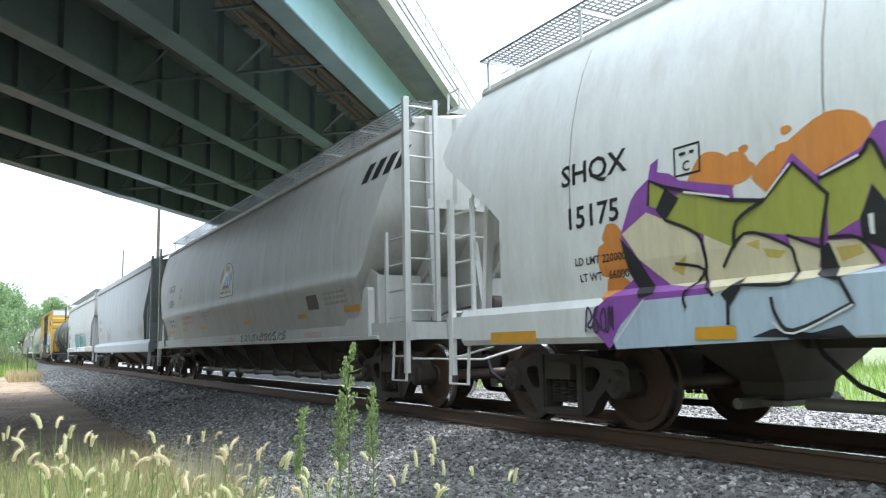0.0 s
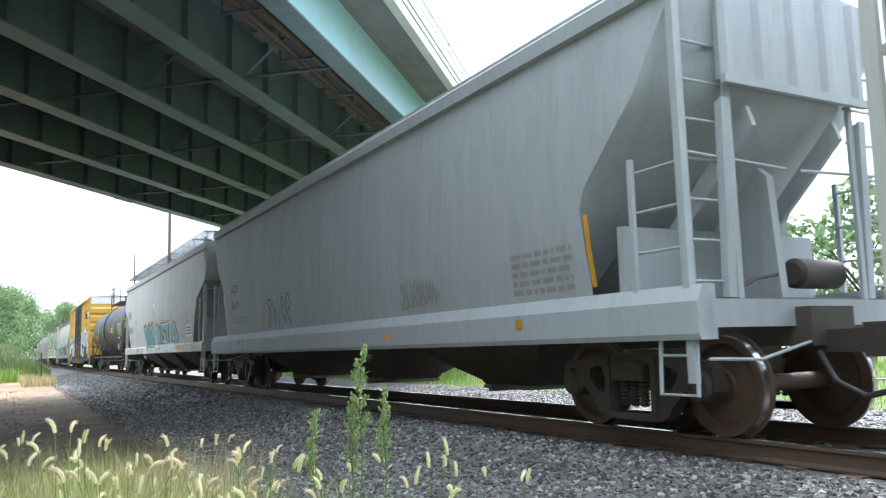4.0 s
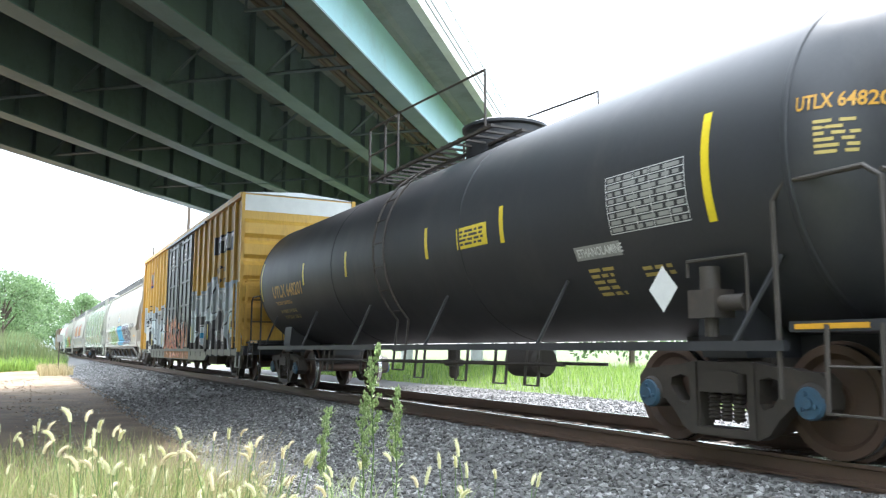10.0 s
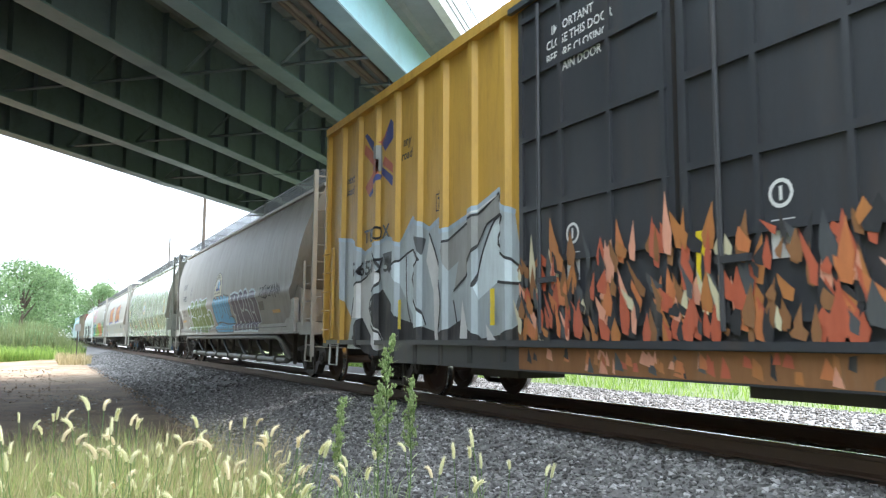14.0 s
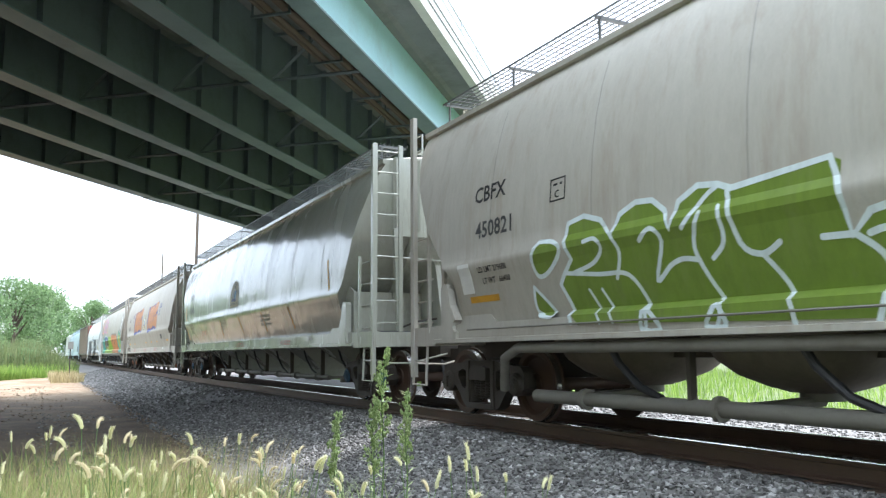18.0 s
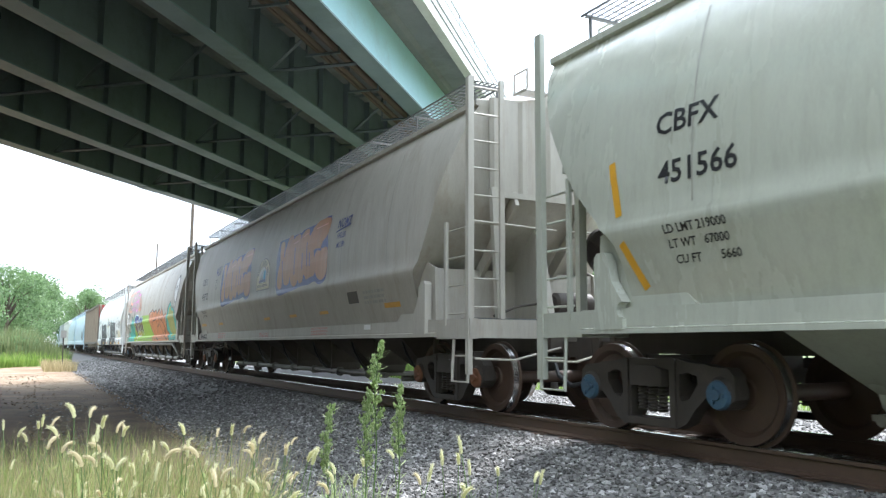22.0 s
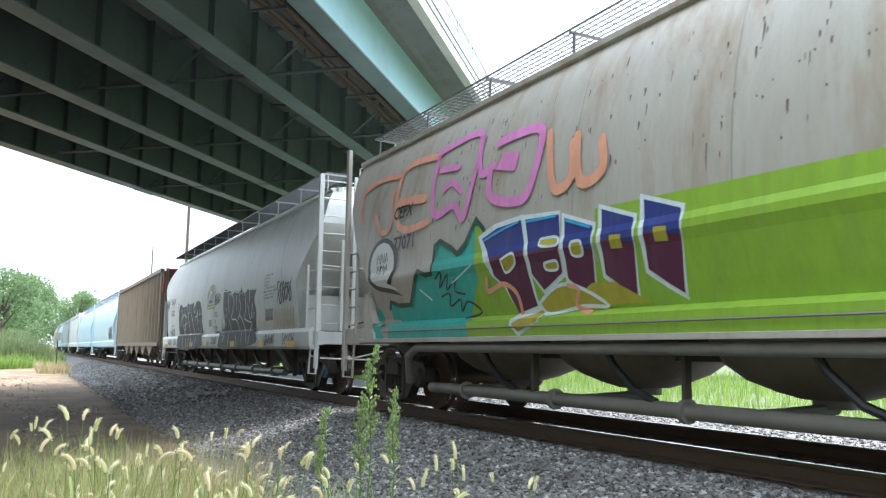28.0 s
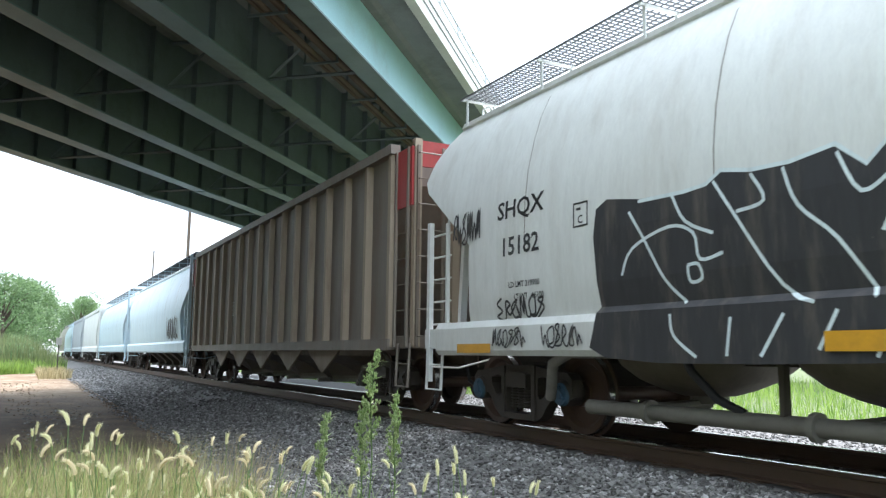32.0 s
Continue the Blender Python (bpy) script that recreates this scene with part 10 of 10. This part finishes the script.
grass_field("foreground_grass", xy[keep], np.full(keep.sum(), -0.68), h[keep], 0.0036, 0.5, "blade_near", 1, "tall yellow-green grass at the edge of the gravel")
n = 2400
r, yaw = rg.uniform(2.7, 6.4, n), np.radians(74 + 20 * rg.uniform(0, 1, n))
xy = np.column_stack([-np.sin(yaw) * r, EYE[1] + np.cos(yaw) * r])
M["straw"] = leaf_material("straw", (0.20, 0.16, 0.075), (0.48, 0.41, 0.23), 0.7, 0.3)
grass_field("dry_stalks", xy, np.full(n, -0.68), (1.60 - 0.098 * r) * rg.uniform(0.75, 1.06, n), 0.0022, 0.22, "straw", 8, "thin dry stalks among the green grass")
n = 2600
r, yaw = rg.uniform(3.4, 8.0, n), np.radians(rg.uniform(56, 75, n))
xy = np.column_stack([-np.sin(yaw) * r, EYE[1] + np.cos(yaw) * r])
keep = (np.sin(xy[:, 0] * 3.1) * np.cos(xy[:, 1] * 4.0) > 0.35) & (xy[:, 1] < -3.3)
grass_field("gravel_edge_weeds", xy[keep], np.full(keep.sum(), -0.66), rg.uniform(0.2, 0.6, keep.sum()), 0.004, 0.5, "weed_leaf", 2, "thin green weeds growing through the gravel edge")
# short grass all round the footpath
n = 16000
xy = np.column_stack([rg.uniform(-14, 9, n), rg.uniform(-16, -4.5, n)])
grass_field("short_grass", xy, np.full(n, -0.68), rg.uniform(0.08, 0.24, n), 0.004, 0.6, "blade_near", 10, "short green grass beside the gravel")
# green verge on the near side, far down the line
n = 16000
x = -56 - 55 * rg.uniform(0, 1, n) ** 1.3
lat = rg.uniform(-30, -3.6, n)
lat = np.where(x > -64, np.minimum(lat, -5.5 - 0.5 * (x + 64)), lat)
ly = np.array([line_y(v) for v in x])
grass_field("verge_grass", np.column_stack([x, ly + lat]), np.full(n, -0.68), rg.uniform(0.5, 1.25, n), 0.022, 0.4, "blade_green", 3, "bright green grass beside the line")
n = 15000
x = rg.uniform(-106, -68, n)
lat = -3.4 - 22 * rg.uniform(0, 1, n) ** 1.2
ly = np.array([line_y(v) for v in x])
grass_field("tall_reeds", np.column_stack([x, ly + lat]), np.full(n, -0.68), rg.uniform(1.3, 3.3, n) * np.clip((-lat - 2.0) / 4, 0.45, 1.1), 0.028, 0.3, "reed_green", 4, "tall rank weeds and reeds in front of the trees")
n = 1600
x = rg.uniform(-62, -50, n)
lat = rg.uniform(-5.6, -3.9, n)
ly = np.array([line_y(v) for v in x])
grass_field("dry_verge_weeds", np.column_stack([x, ly + lat]), np.full(n, -0.68), rg.uniform(0.3, 0.75, n), 0.012, 0.5, "straw", 9, "pale dry weeds at the edge of the ballast")
# grass beyond the track
n = 26000
x = rg.uniform(-60, 14, n)
lat = 7.4 + 22 * rg.uniform(0, 1, n) ** 1.6 + 0.5 * np.sin(x * 0.9)
ly = np.array([line_y(v) for v in x])
grass_field("far_grass", np.column_stack([x, ly + lat]), np.full(n, -0.52), rg.uniform(0.2, 0.55, n) * np.clip(0.5 + (lat - 7) / 5, 0.5, 1.5), 0.012, 0.45, "blade_green", 5, "sunlit green grass beyond the track")


# foxtails with nodding seed heads
def foxtail_meshes(seed, dry):
    rg = random.Random(seed)
    bm = B()
    bend = rg.uniform(0.05, 0.16)
    stem = [(bend * (k / 8) ** 2, 0, k / 8) for k in range(9)]
    tube(bm, stem, [0.0024 - 0.0001 * k for k in range(9)], 5)
    sm = finish(bm, "stem", "weed_green")
    leaves = []
    for z in (0.3, 0.5, 0.68):
        bm = B()
        a = rg.uniform(0, 6.28)
        d = Vector((math.cos(a), math.sin(a), 0))
        s = Vector((-d.y, d.x, 0))
        pts = [(0.0, z, 0.004), (0.08, z + 0.09, 0.006), (0.18, z + 0.13, 0.004), (0.28, z + 0.09, 0.0006)]
        prev = None
        for t, zz, w in pts:
            c = d * t + Vector((bend * z * z, 0, zz))
            cur = (bm.verts.new(c - s * w), bm.verts.new(c + s * w))
            if prev:
                bm.faces.new((prev[0], prev[1], cur[1], cur[0]))
            prev = cur
        leaves.append(finish(bm, "leaf_blade", "blade_near"))
    bm = B()
    droop = rg.uniform(0.1, 1.4)
    n = 9
    ln = rg.uniform(0.05, 0.075)
    p = Vector((bend, 0, 1.0))
    path = []
    for k in range(n):
        a = radians(80) - droop * (k / (n - 1)) * 1.4
        path.append(p.copy())
        p = p + Vector((math.cos(a), 0, math.sin(a))) * ln / (n - 1)
    tube(bm, path, [0.0026 + 0.0040 * math.sin(math.pi * min(1, 0.12 + k / (n - 1) * 0.9)) for k in range(n)], 8)
    for k in range(150):
        t = rg.uniform(0, n - 1.01)
        i = int(t)
        c = path[i].lerp(path[i + 1], t - i)
        ax = (path[i + 1] - path[i]).normalized()
        o = Vector((rg.gauss(0, 1), rg.gauss(0, 1), rg.gauss(0, 1)))
        o = (o - ax * o.dot(ax)).normalized()
        q = o.cross(ax) * 0.0007
        e = c + o * 0.0115 + ax * 0.009
        bm.faces.new([bm.verts.new(c + q + o * 0.006), bm.verts.new(c - q + o * 0.006), bm.verts.new(e)])
    return sm, leaves, finish(bm, "seed_head", "seed_head_dry" if dry else "seed_head")


FOX = [foxtail_meshes(k, k in (2, 5)) for k in range(7)]
frg = random.Random(12)
for i in range(150):
    if i < 132:
        f = frg.random() ** 0.85
        yaw, r = 90.8 - 18.5 * f, frg.uniform(2.7, 5.4)
        drop = frg.uniform(0.075, 0.19) + 0.03 * f
    else:
        yaw, r = frg.uniform(53.5, 71), frg.uniform(2.8, 3.8)
        drop = frg.uniform(0.135, 0.18)
    top = EYE[2] - drop * r
    x, y = -math.sin(radians(yaw)) * r, EYE[1] + math.cos(radians(yaw)) * r
    hgt = top + 0.68
    sm, leaves, head = FOX[frg.randrange(7)]
    plant = thing("foxtail_grass", "foxtail grass with a pale bristly nodding seed head", "grass", "foxtails at the gravel edge")
    plant.matrix_basis = pose(x, y, -0.68, frg.uniform(-5, 5), frg.uniform(-5, 5), frg.uniform(0, 360))
    st = part("stem", sm, None, plant)
    st.scale = (1, 1, hgt)
    for lf in leaves:
        o = part("leaf_blade", lf, None, plant)
        o.scale = (1, 1, hgt)
    part("seed_head", head, None, plant, m=Matrix.Translation((0, 0, hgt - 1.0)))


def weed(x, y, z0, top, spread, seed, label):
    """Upright weed with a stiff stem and many short twigs of small green buds towards the top."""
    rg = random.Random(seed)
    plant = thing("tall_weed", label, "weed", "weeds by the track", m=pose(x, y, z0))
    hgt = top - z0
    bm = B()
    pts = [(0.03 * math.sin(k), 0.02 * math.cos(k * 1.3), hgt * k / 9) for k in range(10)]
    tube(bm, pts, [0.007 - 0.0005 * k for k in range(10)], 6)
    part("stem", bm, "weed_green", plant)
    bm = B()
    z = hgt * 0.35
    leaf = B()
    while z < hgt * 0.99:
        f = z / hgt
        ln = spread * (0.35 + 0.9 * math.sin(math.pi * min(1, max(0.0, (f - 0.35) / 0.65))))
        a = rg.uniform(0, 6.28)
        d = Vector((math.cos(a), math.sin(a), rg.uniform(0.8, 1.5))).normalized() * ln
        c = Vector((0.03 * math.sin(9 * f), 0.02 * math.cos(11.7 * f), z))
        if f > 0.6:
            tube(bm, (c, c + d * 0.6, c + d), 0.0018, 4)
            for k in range(7):
                q = c + d * rg.uniform(0.3, 1.0) + Vector((rg.gauss(0, 0.008), rg.gauss(0, 0.008), rg.gauss(0, 0.008)))
                s = rg.uniform(0.006, 0.011)
                vs = [bm.verts.new(q + Vector(o) * s) for o in ((1, 0, 0), (-0.5, 0.87, 0), (-0.5, -0.87, 0), (0, 0, 1.6), (0, 0, -1.2))]
                for t in ((0, 1, 3), (1, 2, 3), (2, 0, 3), (1, 0, 4), (2, 1, 4), (0, 2, 4)):
                    bm.faces.new([vs[j] for j in t])
        e = Vector((-math.sin(a), math.cos(a), 0)) * 0.006
        dl = Vector((math.cos(a), math.sin(a), 0.35)) * rg.uniform(0.04, 0.10)
        leaf.faces.new([leaf.verts.new(p) for p in (c - e * 0.3, c + dl * 0.5 - e, c + dl, c + dl * 0.5 + e)])
        z += hgt * 0.010 if f > 0.6 else hgt * 0.016
    part("bud_plume", bm, M["weed_leaf"], plant, smooth=0)
    part("foliage", leaf, M["weed_leaf"], plant, smooth=0)


weed(-4.77, -4.53, -0.62, 0.90, 0.075, 1, "tall green weed with a plume of small buds beside the gravel")
weed(-4.80, -4.35, -0.62, 0.62, 0.06, 2, "green weed with budding side shoots")
weed(-4.69, -4.88, -0.62, 0.51, 0.05, 3, "low green budding weed in the gravel")
weed(-4.76, -4.60, -0.62, 0.58, 0.06, 4, "green weed with budding side shoots")


# ---------- trees ----------
def tree(x, y, h, w, seed, label, leaf=0.30, count=2600, z0=-0.6):
    rg = random.Random(seed)
    t = thing("tree", label, "tree", "trees beside the line", m=pose(x, y, z0))
    bm = B()
    tube(bm, [(0, 0, 0), (0.1, 0.05, h * 0.3), (0.0, 0.1, h * 0.62), (0.05, 0, h * 0.85)], [h * 0.028, h * 0.022, h * 0.014, h * 0.005], 9)
    lobes = []
    for k in range(15):
        a, f = rg.uniform(0, 6.28), rg.uniform(0.22, 0.92)
        reach = w * 0.5 * (1.0 - 0.75 * abs(f - 0.45)) * rg.uniform(0.55, 1.0)
        c = Vector((math.cos(a) * reach, math.sin(a) * reach, h * f))
        tube(bm, [(0, 0, h * f * 0.55), c * 0.6 + Vector((0, 0, h * f * 0.32)), c], [h * 0.010, h * 0.006, h * 0.002], 5)
        lobes.append((c, w * rg.uniform(0.16, 0.28)))
    lobes.append((Vector((0, 0, h * 0.88)), w * 0.2))
    part("trunk", bm, "bark", t)
    n = count
    nr = np.random.RandomState(seed)
    ci = nr.randint(0, len(lobes), n)
    d = nr.normal(size=(n, 3))
    d /= np.linalg.norm(d, axis=1)[:, None]
    rr = nr.uniform(0.45, 1.08, n) ** 0.7
    cen = np.array([lobes[i][0] for i in ci])
    rad = np.array([lobes[i][1] for i in ci])
    p = cen + d * (rr * rad)[:, None] * np.array([1, 1, 0.85])
    u = nr.normal(size=(n, 3))
    u /= np.linalg.norm(u, axis=1)[:, None]
    v = np.cross(u, nr.normal(size=(n, 3)))
    v /= np.linalg.norm(v, axis=1)[:, None]
    s = (leaf * nr.uniform(0.5, 1.2, n))[:, None]
    q = np.stack([p - u * s, p - v * s * 0.55, p + u * s, p + v * s * 0.55], 1).reshape(-1, 3)
    f = (4 * np.arange(n)[:, None] + np.array([[0, 1, 2, 3]]))
    me = bpy.data.meshes.new("crown")
    me.from_pydata(q.tolist(), [], f.tolist())
    me.materials.append(M["tree_leaf"])
    part("crown", me, None, t)


for i, (x, y, h, w) in enumerate(((-98, -12.5, 10.0, 8.0), (-110, -7.6, 11.2, 8.5), (-104, -19, 11.5, 9), (-128, -5.2, 11.8, 9), (-146, -4.2, 12.5, 9.5), (-165, -3.0, 13.0, 9), (-135, -17, 13, 10), (-210, 8.0, 15.0, 10), (-225, 9.6, 16.0, 11), (-248, 10.5, 17, 12))):
    tree(x, y, h, w, 20 + i, "leafy green broadleaf tree with a full crown", 0.17 if x > -115 else 0.24, 9000 if x > -115 else 6500)
for i, (x, y, h, w) in enumerate(((-84, -6.2, 2.8, 3.2), (-79, -9.0, 3.2, 3.8), (-72, -6.2, 1.9, 2.8), (-88, -14, 3.6, 4), (-70, -11.5, 2.8, 3.5))):
    tree(x, y, h, w, 40 + i, "low bushy green shrub among weeds", 0.12, 2600)
for i, (x, y, h, w) in enumerate(((-34, 33, 8, 8), (-24, 31, 8.5, 8), (-15, 31, 10, 8.5), (-7, 30, 11, 9), (1, 31, 10.5, 9), (10, 30, 11, 9), (22, 28, 10, 9), (-48, 36, 8.5, 9))):
    tree(x, y, h, w, 60 + i, "green broadleaf tree beyond the grass", 0.26, 2400, -0.5)

# thick unseen trees behind the photographer, added to block low sky light
for i in range(13):
    tree(-52 + 8.5 * i, -21.5 - 2.5 * (i % 3), 9.5 + 1.3 * ((i * 7) % 4), 10.5, 80 + i, "dense green broadleaf tree, unseen, added to block low light", 0.42, 2600, -0.6)


# ---------- poles and lineside boxes ----------
pole = thing("utility_pole", "tall brown wooden utility pole with one crossarm", "pole", m=pose(-73.8, 7.0, -0.6))
bm = B()
tube(bm, ((0, 0, 0), (0, 0, 9), (0, 0, 19)), [0.17, 0.15, 0.12], 12)
part("pole_shaft", bm, "pole_wood", pole)
bm = B()
box(bm, -0.06, 0.06, -1.2, 1.2, 18.0, 18.15)
part("crossarm", bm, "pole_wood", pole)
for y in (-1.0, -0.35, 0.35, 1.0):
    bm = B()
    lathe(bm, [(0.03, 18.15), (0.05, 18.22), (0.04, 18.32), (0.001, 18.34)], 8, "z", (0, y, 0))
    part("insulator", bm, "parapet_concrete", pole)
mast = thing("radio_mast", "thin grey mast far down the line", "mast", m=pose(-129, 12.1, -0.5))
bm = B()
tube(bm, ((0, 0, 0), (0, 0, 17.0)), [0.16, 0.10], 8)
part("mast_tube", bm, "pole_wood", mast)
bm = B()
for z in (14.5, 15.8):
    tube(bm, ((-0.3, 0, z), (0.3, 0, z)), 0.02, 6)
part("mast_arm", bm, "galvanised", mast)
sign = thing("lineside_sign", "small lineside sign on a thin dark post", "sign post", m=pose(-55, -3.9, -0.66))
bm = B()
tube(bm, ((0, 0, 0), (0, 0, 2.4)), 0.035, 8)
part("sign_post", bm, "truck_steel", sign)
bm = B()
box(bm, 0.03, 0.045, -0.16, 0.16, 1.95, 2.4)
part("sign_plate", bm, "patch_grey", sign)
cab = thing("relay_cabinet", "silver metal relay cabinet beside the line", "cabinet", m=pose(-95, -3.6, -0.62, 0, 0, 1))
bm = B()
box(bm, -0.6, 0.6, -0.95, 0.95, 0.25, 1.75)
part("cabinet_body", bm, "galvanised", cab)
bm = B()
prism(bm, [(-1.05, 1.75), (1.05, 1.75), (1.05, 1.80), (0, 1.92), (-1.05, 1.80)], -0.7, 0.7, "x")
part("cabinet_roof", bm, "white_mark", cab, smooth=0)
bm = B()
box(bm, -0.7, 0.7, -1.0, 1.0, -0.1, 0.25)
part("cabinet_plinth", bm, "parapet_concrete", cab, smooth=0)
for y in (-0.9, 0.02):
    bm = B()
    box(bm, 0.6, 0.625, y, y + 0.88, 0.32, 1.68)
    dr = part("cabinet_door", bm, "galvanised", cab, smooth=0)
    bm = B()
    box(bm, 0.625, 0.66, y + 0.72, y + 0.76, 0.9, 1.1)
    part("door_handle", bm, "truck_steel", dr, smooth=0)
# ---------- what moves ----------
def motions():
    halves = [0.5 * k for k in range(65)]
    for car, mid in CARS:
        walk(car, [(t, track_pose(mid + gone(t))) for t in halves])
    tenths = [0.1 * k for k in range(321)]
    turn = [(t, math.degrees(gone(t) / 0.457)) for t in tenths]
    for wheel, x in SPINNING:
        walk(wheel, [(t, pose(x, 0, 0.457, 0, a, 0)) for t, a in turn])


motions()
